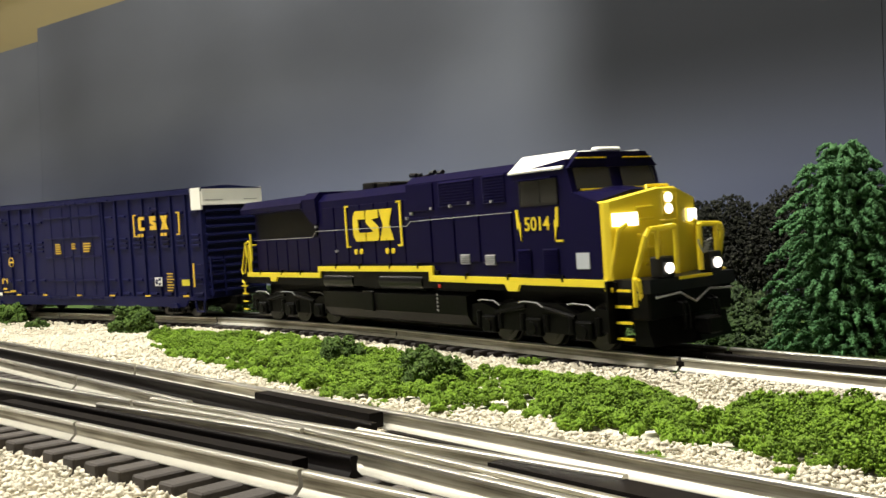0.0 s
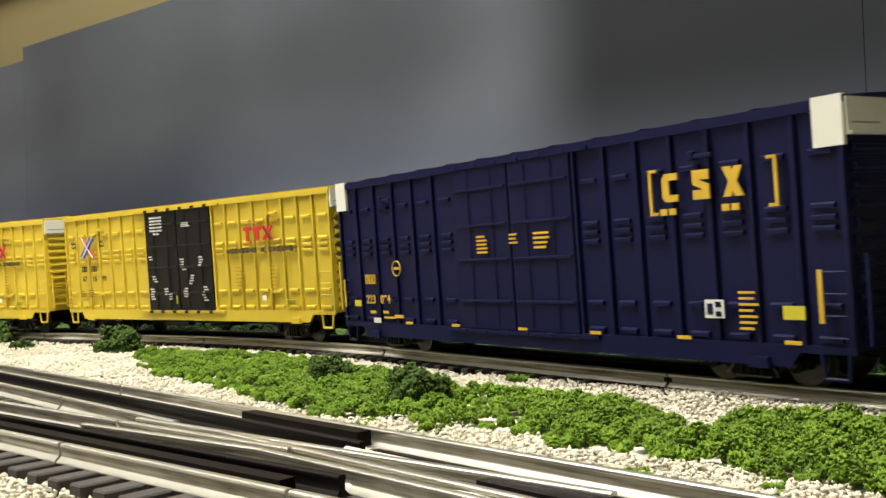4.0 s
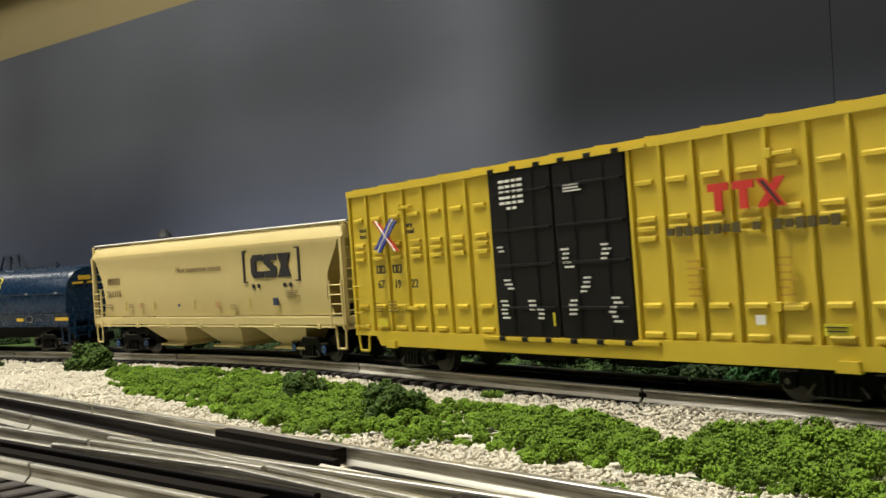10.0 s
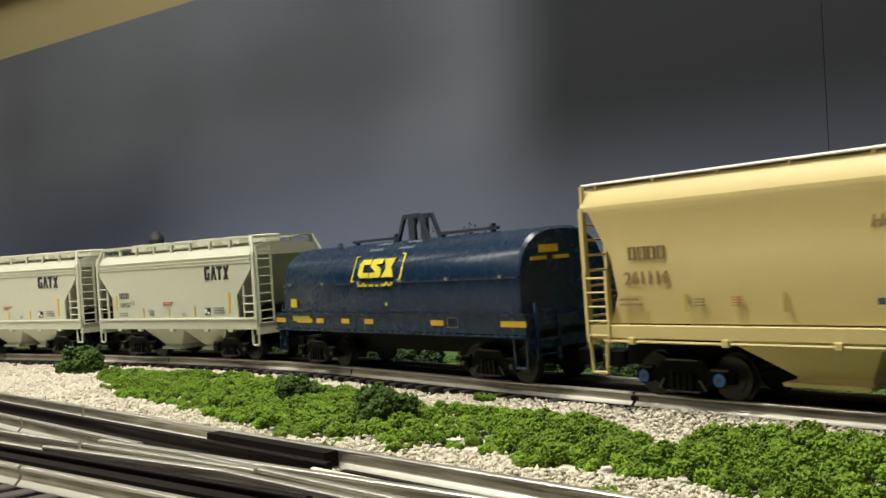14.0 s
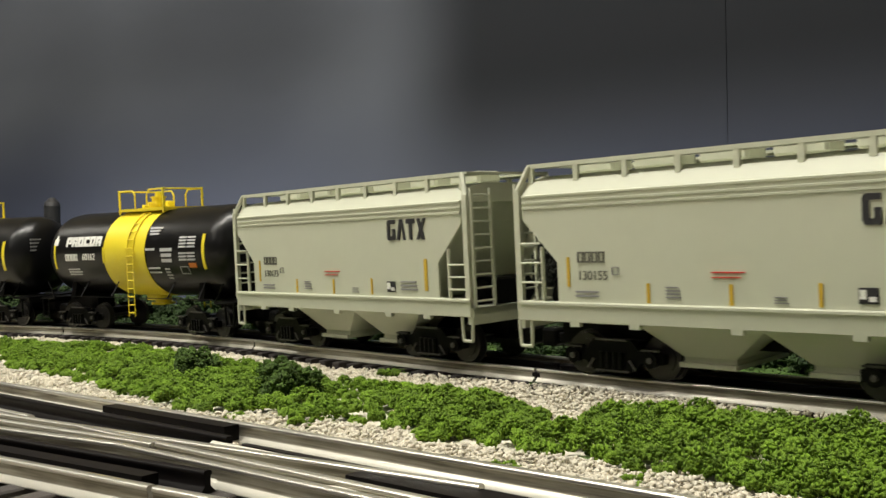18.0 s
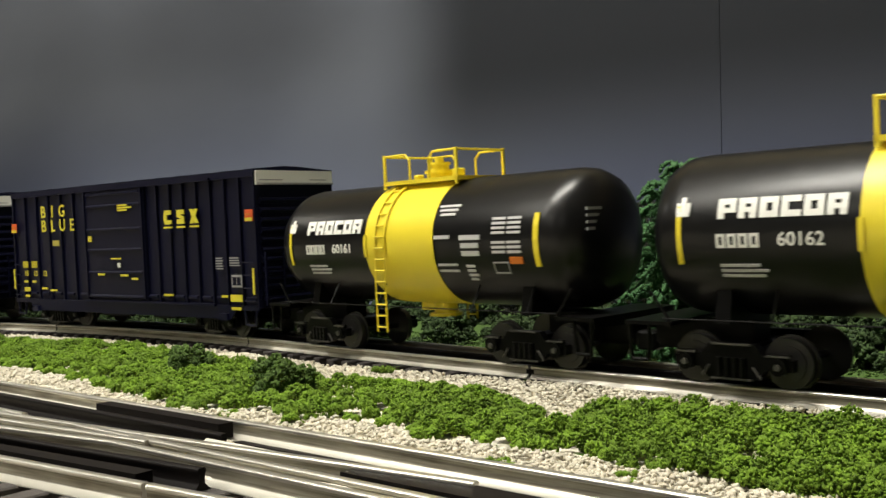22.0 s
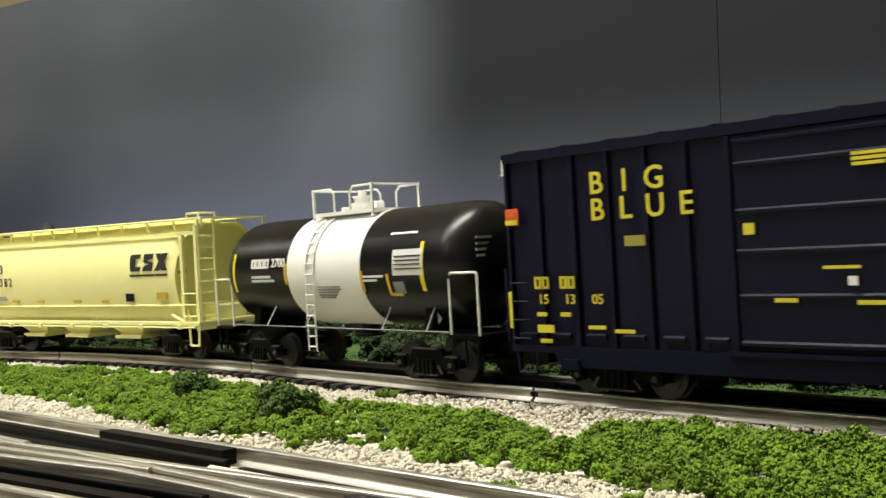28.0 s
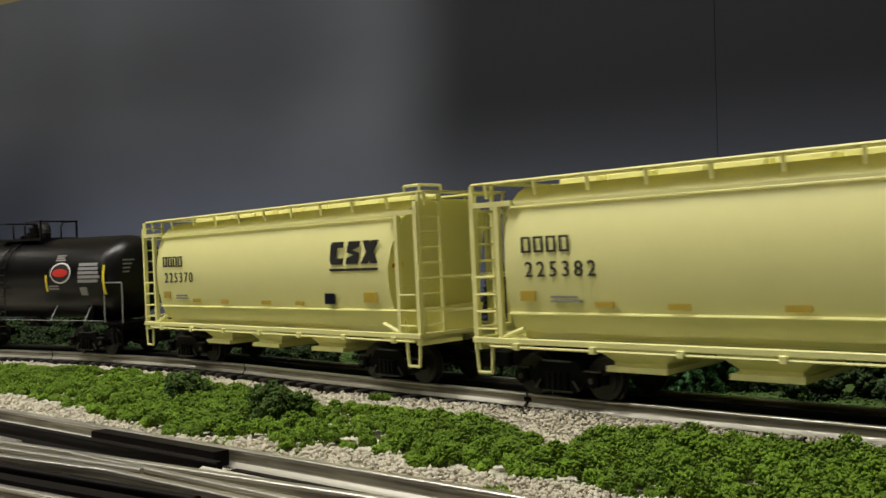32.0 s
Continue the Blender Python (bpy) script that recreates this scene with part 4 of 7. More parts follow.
    # corrugated ends with a pale top panel
    for k in (-1, 1):
        e = k * half
        n = 11
        for i in range(n):
            z = zb + 0.006 + (zt - zb - 0.024) * i / (n - 1)
            part("end_rib", Solid().prism([(-HW + 0.003, z - 0.0022), (-HW + 0.003, z + 0.0022), (HW - 0.003, z + 0.0022), (HW - 0.003, z - 0.0022)], e, e + k * 0.0012), paint, car)
            part("end_rib", Solid().rod((e + k * 0.0012, -HW + 0.003, z), (e + k * 0.0012, HW - 0.003, z), 0.0013, 6), paint, car)
        cap = part("end_panel", Solid().box(min(e - k * 0.0002, e + k * 0.0016), max(e - k * 0.0002, e + k * 0.0016), -HW + 0.0005, HW - 0.0005, zt - panel, zt - 0.0005), CAP_WHITE, car, "white painted end panel")
        part("panel_lip", Solid().box(min(e + k * 0.0014, e + k * 0.003), max(e + k * 0.0014, e + k * 0.003), -HW + 0.001, HW - 0.001, zt - panel, zt - panel + 0.001), CAP_WHITE if end_cap else GREY_MARK, cap)
        for a, b in ((-HW + 0.003, -HW + 0.021), (0.012, 0.026)):
            part("panel_mark", Solid().box(min(e + k * 0.0014, e + k * 0.0018), max(e + k * 0.0014, e + k * 0.0018), a, b, zt - panel * 0.72, zt - panel * 0.72 + 0.0006), GREY_MARK, cap)
        if end_cap:
            for y in (-HW, HW):
                part("corner_cap", Solid().box(e - 0.011 if k > 0 else e - 0.0006, e + 0.0006 if k > 0 else e + 0.011, y - 0.001, y + 0.001, zt - 0.017, zt + 0.0006), CAP_WHITE, car, "white painted corner")
        ladder(car, e - k * 0.0065, -HW - 0.0018, zb + 0.001, zb + 0.032, 0.010, 4, paint, "x", 0.00045, False, "grab_iron")
        ladder(car, e + k * 0.004, -HW + 0.010, zb + 0.002, zb + 0.034, 0.014, 4, paint, "y", 0.0005)
        stirrup(car, e - k * 0.008, -HW, zb - 0.010, zb - 0.001, 0.011, paint)
        part("buffer_plate", Solid().box(min(e, e + k * 0.008), max(e, e + k * 0.008), -0.008, 0.008, 0.010, zb), UNDER, car)
        wheel = part("brake_wheel", Solid().disc((e + k * 0.006, 0.012, zb + 0.032), "x", 0.0065, 0.0008, 16), paint, car) if k < 0 else None
        coupler(car, k * (half + 0.004))
    for x in (-half * 0.78, half * 0.78):
        part("jack_pad", Solid().prism([(-0.0045, -0.0022), (0.0045, -0.0022), (0.0038, 0.0018), (-0.0038, 0.0018)], -HW - 0.0028, -HW, "y"), paint, car).location = (x, 0, zb - 0.005)
    underframe(car, 2 * half)
    for x in (-half + 0.048, half - 0.048):
        truck(car, x)
    return car


def yellow_box_car(cx, number):
    car = box_car("yellow hi-cube box car with black double doors", cx, 0.1743, 0.0215, 0.106, YELLOW, (-0.0445, 0.0435), DOOR_BLACK, False, 7, 8, YELLOW, "yellow box cars")
    y = -HW - 0.0009
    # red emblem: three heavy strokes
    s = Solid()
    for x in (0.0845, 0.0955):
        s.box(x, x + 0.0092, y - 0.0016, y - 0.0009, 0.0808, 0.0838)
        s.box(x + 0.0028, x + 0.0064, y - 0.0016, y - 0.0009, 0.0733, 0.0808)
    s.prism([(0.1055, 0.0733), (0.1092, 0.0733), (0.1175, 0.0838), (0.1138, 0.0838)], y - 0.0016, y - 0.0009, "y")
    part("emblem", s, RED, car, "red emblem")
    part("emblem", Solid().prism([(0.1055, 0.0838), (0.1092, 0.0838), (0.1175, 0.0733), (0.1138, 0.0733)], y - 0.0018, y - 0.0011, "y"), RED, car, "red emblem")
    part("emblem", Solid().prism([(0.1076, 0.0830), (0.1090, 0.0830), (0.1160, 0.0741), (0.1146, 0.0741)], y - 0.0021, y - 0.0012, "y"), INK, car, "thin black crossing stroke")
    rr = random.Random(3)
    bars([(0.063 + 0.0745 * (i + 0.5) / 17, 0.0668, 0.0745 / 17 * 0.78, 0.0040 if i % 3 else 0.0030) for i in range(17) if i not in (8, 10)], mat("olive_mark", (0.075, 0.058, 0.015), 0.5), car, y - 0.0010)
    # crossed red and blue strokes
    cx_, cz_ = -0.1337, 0.0775
    for k, m_ in ((1, BLUE_MARK), (-1, RED)):
        for o in (-0.0020, 0.0020):
            s = Solid().prism([(cx_ - 0.0088 + o - 0.0010, cz_ - k * 0.0084 - o * 0.4), (cx_ - 0.0088 + o + 0.0010, cz_ - k * 0.0084 - o * 0.4), (cx_ + 0.0088 + o + 0.0010, cz_ + k * 0.0084 - o * 0.4), (cx_ + 0.0088 + o - 0.0010, cz_ + k * 0.0084 - o * 0.4)], y - 0.0018 - 0.0002 * k, y - 0.0010, "y")
            part("emblem", s, m_, car, "crossed strokes")
    for k in (1, -1):
        s = Solid().prism([(cx_ - 0.0092, cz_ - k * 0.0088), (cx_ - 0.0082, cz_ - k * 0.0088), (cx_ + 0.0092, cz_ + k * 0.0088), (cx_ + 0.0082, cz_ + k * 0.0088)], y - 0.0022, y - 0.0011, "y")
        part("emblem", s, WHITE, car, "thin white stroke")
    for text, x, z in (("next", -0.1570, 0.0819), ("load", -0.1570, 0.0783), ("any", -0.1107, 0.0822), ("road", -0.1107, 0.0786)):
        words(text, 0.0042, INK, car, x, z, y - 0.001)
    bars([q for x in (-0.1413, -0.1252) for dx in (-0.0022, 0.0022) for q in hollow(x + dx, 0.0586, 0.0034, 0.0048, 0.0008)], INK, car, y - 0.001)
    for i, q in enumerate(number):
        words(q, 0.0066, INK, car, -0.1418 + i * 0.0162, 0.0499, y - 0.001)
    bars(shade_rows(4, -0.150, -0.141, 0.034, 0.040) + shade_rows(4, -0.136, -0.127, 0.034, 0.041, seed=5), mat("brown_mark", (0.2, 0.13, 0.02), 0.5), car, y - 0.001)
    part("sticker", bar(-0.1475, -0.1377, 0.0268, 0.0304, y - 0.0012), LEMON, car, "bright yellow sticker")
    part("sticker", bar(0.128, 0.138, 0.0270, 0.0310, y - 0.0012), LEMON, car, "bright yellow sticker")
    bars([(0.133, 0.0300, 0.008, 0.0004), (0.133, 0.0286, 0.007, 0.0004)], INK, car, y - 0.0016)
    part("sticker", bar(0.1015, 0.1055, 0.0305, 0.0340, y - 0.0012), WHITE, car, "white sticker")
    # stencils on the black doors
    dy = -HW - 0.0022
    bars([(-0.0268 + (j - 1.5) * 0.0043, 0.0972 - i * 0.0026, 0.0036 - 0.0006 * ((i * 3 + j) % 3), 0.0013) for i in range(6) for j in range(4) if i < 5 or j in (1, 2)], WHITE, car, dy)
    bars(shade_rows(3, 0.008, 0.022, 0.088, 0.092, 0.9, 4), WHITE, car, dy)
    rows = []
    for x, z, n in ((-0.040, 0.066, 2), (-0.036, 0.050, 3), (-0.040, 0.040, 5), (-0.022, 0.040, 3), (0.003, 0.063, 5), (0.026, 0.064, 4), (0.014, 0.050, 4), (0.030, 0.041, 6), (0.005, 0.040, 4), (-0.015, 0.036, 3)):
        for i in range(n):
            x1 = x + rr.uniform(0, 0.003)
            for w in (rr.uniform(0.0010, 0.0026), rr.uniform(0.0008, 0.0022)):
                rows.append((x1 + w / 2, z - i * 0.0020, w, 0.0009))
                x1 += w + 0.0007
    bars(rows, WHITE, car, dy)
    part("sticker", bar(-0.004, -0.003, 0.0285, 0.0345, dy), LEMON, car)
    bars(shade_rows(6, 0.072, 0.080, 0.040, 0.056, 0.6, 8) + shade_rows(6, 0.112, 0.119, 0.040, 0.056, 0.6, 9), mat("faint_mark", (0.45, 0.27, 0.02), 0.5), car, y - 0.0008)
    return car


def blue_box_car(cx):
    car = box_car("navy blue hi-cube box car with white roof corners", cx, 0.1740, 0.0160, 0.1045, NAVY, (-0.0495, 0.0405), NAVY, True, 6, 7, NAVY, "box cars")
    y = -HW - 0.0016
    s = Solid()
    for a, k in ((0.0874, 1), (0.1485, -1)):
        s.box(min(a, a + k * 0.0014), max(a, a + k * 0.0014), y - 0.0004, y + 0.0004, 0.0690, 0.0866)
        for z in (0.0690, 0.0866):
            s.box(min(a, a + k * 0.0042), max(a, a + k * 0.0042), y - 0.0004, y + 0.0004, z - 0.0006, z + 0.0006)
    part("bracket", s, GOLD, car)
    for i, x in enumerate((0.0990, 0.1140, 0.1290)):
        q = Solid()
        if i == 0:
            q.prism([(x - .0045, .0755), (x - .003, .0735), (x + .0035, .0735), (x + .0035, .0762), (x - .001, .0762), (x - .001, .0822), (x + .0035, .0822), (x + .0035, .085), (x - .003, .085), (x - .0045, .083)], y - .0004, y + .0004, "y")
        elif i == 1:
            q.prism([(x - .004, .0735), (x + .004, .0735), (x + .004, .079), (x - .001, .0812), (x + .004, .0812), (x + .004, .085), (x - .004, .085), (x - .004, .0795), (x + .001, .0772), (x - .004, .0772)], y - .0004, y + .0004, "y")
        else:
            crossed(q, x - .0046, x + .0046, .0735, .085, .0036, y - .0004, y + .0004)
        part("emblem", q, GOLD, car, "gold emblem block")
    bars([(x, 0.0695, 0.0034, 0.0026) for x in (0.0945, 0.0990, 0.1250, 0.1295)], GOLD, car, y)
    bars([q for i in range(3) for q in hollow(-0.1425 + i * 0.0040, 0.0441, 0.0033, 0.0058, 0.0010)], GOLD, car, y)
    words("223", 0.0072, GOLD, car, -0.1395, 0.0316, y)
    words("094", 0.0072, GOLD, car, -0.1233, 0.0317, y)
    bars([(-0.1375, 0.0242, 0.006, 0.0016), (-0.1234, 0.0244, 0.006, 0.0016), (-0.1192, 0.0212, 0.013, 0.0010), (-0.1093, 0.0221, 0.009, 0.0018)], GOLD, car, y)
    part("data_panel", bar(-0.1372, -0.1298, 0.0178, 0.0208, y), WHITE, car)
    bars(shade_rows(5, -0.030, -0.020, 0.056, 0.066, 0.9, 3) + shade_rows(3, -0.004, 0.004, 0.060, 0.066, 0.9, 4) + shade_rows(4, 0.014, 0.026, 0.057, 0.066, 0.9, 6), GOLD, car, -HW - 0.0024)
    ring = [(-0.1087 + 0.0043 * math.cos(a), y - 0.0003, 0.0502 + 0.0043 * math.sin(a)) for a in np.linspace(0, 2 * math.pi, 25)]
    part("seal", Solid().path(ring, 0.00035, 5), GOLD, car, "round gold seal")
    part("seal_bar", bar(-0.1114, -0.1060, 0.0494, 0.0510, y), GOLD, car)
    part("sticker", bar(-0.1585, -0.1511, 0.0275, 0.0313, y), LEMON, car)
    part("sticker", bar(0.1470, 0.1560, 0.0270, 0.0320, y), LEMON, car)
    part("reflector", bar(-0.1697, -0.1680, 0.0270, 0.0440, y - 0.0006), GOLD, car)
    part("reflector", bar(0.1620, 0.1638, 0.026, 0.045, y - 0.0006), GOLD, car)
    part("data_panel", bar(0.1120, 0.1210, 0.0268, 0.0340, y), WHITE, car)
    bars([(0.1145, 0.0304, 0.0025, 0.0042), (0.1185, 0.0322, 0.0025, 0.0022), (0.1185, 0.0285, 0.0025, 0.002)], NAVY, car, y - 0.0004)
    bars(shade_rows(7, 0.128, 0.138, 0.022, 0.038, 0.7, 7), GOLD, car, y)
    bars([(x, 0.0185, 0.007, 0.0014) for x in (-0.10, -0.055, 0.0, 0.05, 0.10, 0.15)], GOLD, car, -HW - 0.0010)
    return car


def navy_box_car(cx, number):
    car = box_car("dark navy single-door box car with yellow lettering", cx, 0.1430, 0.0195, 0.1025, NAVY_DARK, (-0.0390, 0.0300), NAVY_DARK, False, 6, 8, NAVY_DARK, "dark navy box cars", "single")
    y = -HW - 0.0015
    for row, z in (("BIG", 0.0860), ("BLUE", 0.0755)):
        for i, ch in enumerate(row):
            words(ch, 0.0122, LEMON, car, -0.0950 + i * 0.0130, z, y, "letter")
    for i in range(3):
        x = 0.0592 + i * 0.0136
        q = Solid()
        if i == 0:
            q.prism([(x - .0042, .0755), (x - .003, .0725), (x + .0038, .0725), (x + .0038, .0752), (x - .001, .0752), (x - .001, .0788), (x + .0038, .0788), (x + .0038, .0815), (x - .003, .0815), (x - .0042, .079)], y - .0004, y + .0003, "y")
        elif i == 1:
            q.prism([(x - .0038, .0725), (x + .0038, .0725), (x + .0038, .077), (x - .001, .0785), (x + .0038, .0785), (x + .0038, .0815), (x - .0038, .0815), (x - .0038, .077), (x + .001, .0755), (x - .0038, .0755)], y - .0004, y + .0003, "y")
        else:
            crossed(q, x - .0042, x + .0042, .0725, .0815, .0032, y - .0004, y + .0003)
        part("emblem", q, LEMON, car, "yellow emblem block")
        part("underline", bar(x - 0.0045, x + 0.0045, 0.0700, 0.0711, y), LEMON, car)
    for x in (-0.1385, 0.1390):
        part("placard", bar(x - 0.0035, x + 0.0035, 0.0720, 0.0790, y), mat("placard_red", (0.62, 0.09, 0.02), 0.5), car, "red and yellow placard")
        part("placard_mark", bar(x - 0.0033, x + 0.0033, 0.0722, 0.0742, y - 0.0004), LEMON, car)
        part("placard_mark", bar(x - 0.0028, x + 0.0018, 0.0757, 0.0768, y - 0.0004), ORANGE, car)
    bars([q for i, x in enumerate((-0.1265, -0.1225, -0.1135, -0.1095)) for q in hollow(x, 0.0475, 0.0034, 0.0050, 0.0010)], LEMON, car, y)
    for i, q in enumerate(number):
        words(q, 0.0056, LEMON, car, -0.1240 + i * 0.0135, 0.0405, y)
    bars([(-0.1250, 0.0345, 0.005, 0.0016), (-0.1130, 0.0345, 0.005, 0.0016), (-0.1235, 0.0285, 0.0085, 0.0032), (-0.1235, 0.0235, 0.006, 0.0016), (-0.098, 0.0295, 0.008, 0.0014), (-0.085, 0.0282, 0.009, 0.0014)], LEMON, car, y)
    bars([(0.056, 0.0268, 0.010, 0.0014), (0.113, 0.0268, 0.006, 0.0014), (0.124, 0.0258, 0.011, 0.0042), (0.1235, 0.0195, 0.009, 0.0018)], LEMON, car, y)
    part("data_panel", bar(0.1205, 0.1300, 0.0325, 0.0400, y), GREY_MARK, car)
    bars([(0.1232, 0.0362, 0.003, 0.005), (0.1273, 0.0362, 0.003, 0.005)], NAVY_DARK, car, y - 0.0004)
    bars(shade_rows(5, 0.106, 0.114, 0.043, 0.051, 0.8, 3) + shade_rows(4, 0.119, 0.129, 0.045, 0.051, 0.8, 5), GREY_MARK, car, y)
    bars(shade_rows(3, 0.004, 0.020, 0.083, 0.088, 1.2, 8) + [(-0.020, 0.0402, 0.008, 0.0014), (0.008, 0.0395, 0.009, 0.0014), (0.020, 0.0372, 0.007, 0.0014), (-0.032, 0.0650, 0.004, 0.004), (-0.001, 0.0510, 0.012, 0.001)], LEMON, car, -HW - 0.0022)
    part("data_panel", bar(-0.083, -0.074, 0.0610, 0.0650, y), mat("dim_yellow", (0.3, 0.26, 0.04), 0.6), car)
    part("sticker", bar(0.001, 0.004, 0.0450, 0.0480, -HW - 0.0024), WHITE, car)
    for x in (-0.1412, 0.1412):
        part("reflector", bar(x - 0.0008, x + 0.0008, 0.0285, 0.0440, y - 0.0006), LEMON, car)
    return car



def tank_shell(s, half, r, zc, seg=40, x0=None, x1=None):
    """A lying tank with dished ends (or a plain ring between x0 and x1)."""
    rings = []
    if x0 is None:
        prof = [(-half, 0.02), (-half + 0.001, r * 0.35), (-half + 0.0035, r * 0.68), (-half + 0.008, r * 0.90), (-half + 0.013, r * 0.98), (-half + 0.018, r)]
        prof = prof + [(x * 1.0, r) for x in (-half * 0.4, half * 0.4)] + [(-a, b) for a, b in prof[::-1]]
        prof[0], prof[-1] = (-half, r * 0.05), (half, r * 0.05)
    else:
        prof = [(x0, r), (x1, r)]
    for x, q in prof:
        rings.append([(x, q * math.cos(2 * math.pi * i / seg), zc + q * math.sin(2 * math.pi * i / seg)) for i in range(seg)])
    return s.loft(rings)


def on_shell(r, zc, z):
    """The near side's y on a lying cylinder at the height z."""
    return -math.sqrt(max(r * r - (z - zc) ** 2, 1e-8))


def curved_words(text, size, material, car, x, z, r, zc, wide=1.0, name="lettering"):
    ob = words(text, size, material, car, x, z, -r, name, wide)
    bend(ob.data, r, zc, z)
    return ob


def bend(me, r, zc, z0):
    for v in me.vertices:
        lift = -v.co.y - r
        a = (v.co.z - zc) / r
        a = max(-1.4, min(1.4, a))
        v.co.y, v.co.z = -(r + lift + 0.0002) * math.cos(a), zc + (r + lift + 0.0002) * math.sin(a)


def curved_bars(rows, material, car, r, zc, name="lettering"):
    s = Solid()
    for x, z, w, h in rows:
        s.box(x - w / 2, x + w / 2, -r - 0.0003, -r + 0.0002, z - h / 2, z + h / 2)
    bmesh.ops.subdivide_edges(s.bm, edges=[e for e in s.bm.edges if abs(e.verts[0].co.z - e.verts[1].co.z) > 0.004], cuts=3)
    ob = tagged(part(name, s, material, car), kind="stuff" if len(rows) > 1 else "")
    bend(ob.data, r, zc, 0)
    return ob


def tank_car(cx, label, band, half, r, zc, group, style, lad=0.0, number=""):
    car = thing("tank_car", label, "freight car", group)
    car["s0"] = cx
    part("tank", tank_shell(Solid(), half, r, zc), BLACK, car, smooth=40)
    trim_paint = {"yellow": BAND_YELLOW, "white": WHITE, "black": BLACK}[band]
    bw = {"yellow": 0.0248, "white": 0.033, "black": 0.0}[band]
    if bw:
        part("band", tank_shell(Solid(), 0, r + 0.00035, zc, 48, -bw, bw), trim_paint, car, band + " painted band round the middle", smooth=40)
    # walkway, dome and railings
    pl, z, off = 0.027, zc + r, 0.0025
    part("walkway", Solid().box(off - pl, off + pl, -0.017, 0.017, z - 0.0012, z + 0.0008), trim_paint, car)
    dome = Solid().disc((0, 0, z + 0.002), "z", 0.0066, 0.004, 20).disc((0, 0, z + 0.0046), "z", 0.0078, 0.0014, 20).disc((0, 0, z + 0.0066), "z", 0.0048, 0.003, 16).disc((0, 0, z + 0.0086), "z", 0.0056, 0.0012, 16).disc((0, 0, z + 0.0106), "z", 0.0024, 0.003, 12)
    dome.box(0.0115, 0.0155, -0.003, 0.003, z, z + 0.0055, 0.0006)
    dome.box(-0.0175, -0.0140, -0.0025, 0.0025, z, z + 0.0040, 0.0006)
    part("dome", dome, trim_paint, car)
    top = z + 0.0135
    for y in (-0.0165, 0.0165):
        s = Solid()
        for x in (off - pl + 0.001, off + pl - 0.001):
            s.box(x - 0.0008, x + 0.0008, y - 0.0005, y + 0.0005, z - 0.003, top + 0.0008)
        s.path([(off - pl + 0.001, y, top), (off - 0.010, y, top), (off - 0.007, y, top - 0.003), (off - 0.007, y, z)], 0.0006)
        s.path([(off + pl - 0.001, y, top), (off + 0.010, y, top), (off + 0.007, y, top - 0.003), (off + 0.007, y, z)], 0.0006)
        part("railing", s, trim_paint, car)
    for x in (off - pl + 0.001, off + pl - 0.001):
        part("railing", Solid().path([(x, -0.0165, top), (x, 0.0165, top)], 0.0006), trim_paint, car)
    for k in (-1, 1):
        # side ladder, following the shell from the walkway down
        lad_ob = None
        pts = [(k * (r + 0.0012) * math.cos(a), zc + (r + 0.0012) * math.sin(a)) for a in np.linspace(radians(62), radians(0), 9)] + [(k * (r + 0.0012), zc - 0.018), (k * (r + 0.0012), 0.0130)]
        for x in (lad - 0.0036, lad + 0.0036):
            rail = Solid().loft([[(x + u, y, q + v) for u, v in ((-0.0008, -0.0005), (0.0008, -0.0005), (0.0008, 0.0005), (-0.0008, 0.0005))] for y, q in pts])
            lad_ob = part("ladder", rail, trim_paint, car) if lad_ob is None else part("ladder_rail", rail, trim_paint, lad_ob) and lad_ob
        for i in range(13):
            q = 0.0150 + (zc + r * 0.86 - 0.0150) * i / 12
            y = -math.sqrt(max((r + 0.0012) ** 2 - max(q - zc, 0) ** 2, 0)) * (1 if k < 0 else -1)
            part("rung", Solid().rod((lad - 0.0036, y, q), (lad + 0.0036, y, q), 0.0005, 5), trim_paint, lad_ob)
    # frame, saddles, end platforms
    zs = 0.0235
    for k in (-1, 1):
        e = k * (half + 0.006)
        fr = Solid()
        fr.box(min(e, e - k * 0.042), max(e, e - k * 0.042), -0.007, 0.007, 0.0125, zs)
        fr.box(min(e, e - k * 0.003), max(e, e - k * 0.003), -0.029, 0.029, zs - 0.004, zs)
        fr.box(min(e, e - k * 0.020), max(e, e - k * 0.020), -0.030, 0.030, zs - 0.001, zs + 0.0005)
        fr.prism([(-0.026, zs), (0.026, zs), (0.022, zc - r * 0.45), (-0.022, zc - r * 0.45)], k * half - k * 0.036, k * half - k * 0.030)
        part("frame", fr, UNDER, car)
    for k in (-1, 1):
        e = k * (half + 0.006)
        s = Solid().path([(e - k * 0.019, -0.029, zs), (e - k * 0.019, -0.029, zs + 0.0275), (e - k * 0.0175, -0.029, zs + 0.0290), (e - k * 0.001, -0.029, zs + 0.0290), (e - k * 0.0005, -0.029, zs + 0.0275), (e - k * 0.0005, -0.029, zs)] if style != "yellow" else [(e - k * 0.020, -0.029, zs), (e - k * 0.011, -0.029, zs + 0.012)], 0.0006)
        part("end_handrail", s, {"white": WHITE, "black": GREY_MARK, "yellow": UNDER}[style], car)
        stirrup(car, e - k * 0.006, -0.029, 0.009, zs, 0.009, UNDER)
        coupler(car, e + k * 0.002)
    hand = Solid().rod((-half + 0.012, -r - 0.001, 0.0255), (half - 0.012, -r - 0.001, 0.0255), 0.0003, 5)
    for x in (-half * 0.5, half * 0.45, half * 0.75, -half * 0.15):
        hand.rod((x, -r - 0.001, 0.0255), (x - 0.0012, on_shell(r, zc, 0.036) - 0.0006, 0.036), 0.0005, 5)
    part("handrail", hand, UNDER if style == "yellow" else GREY_MARK, car)
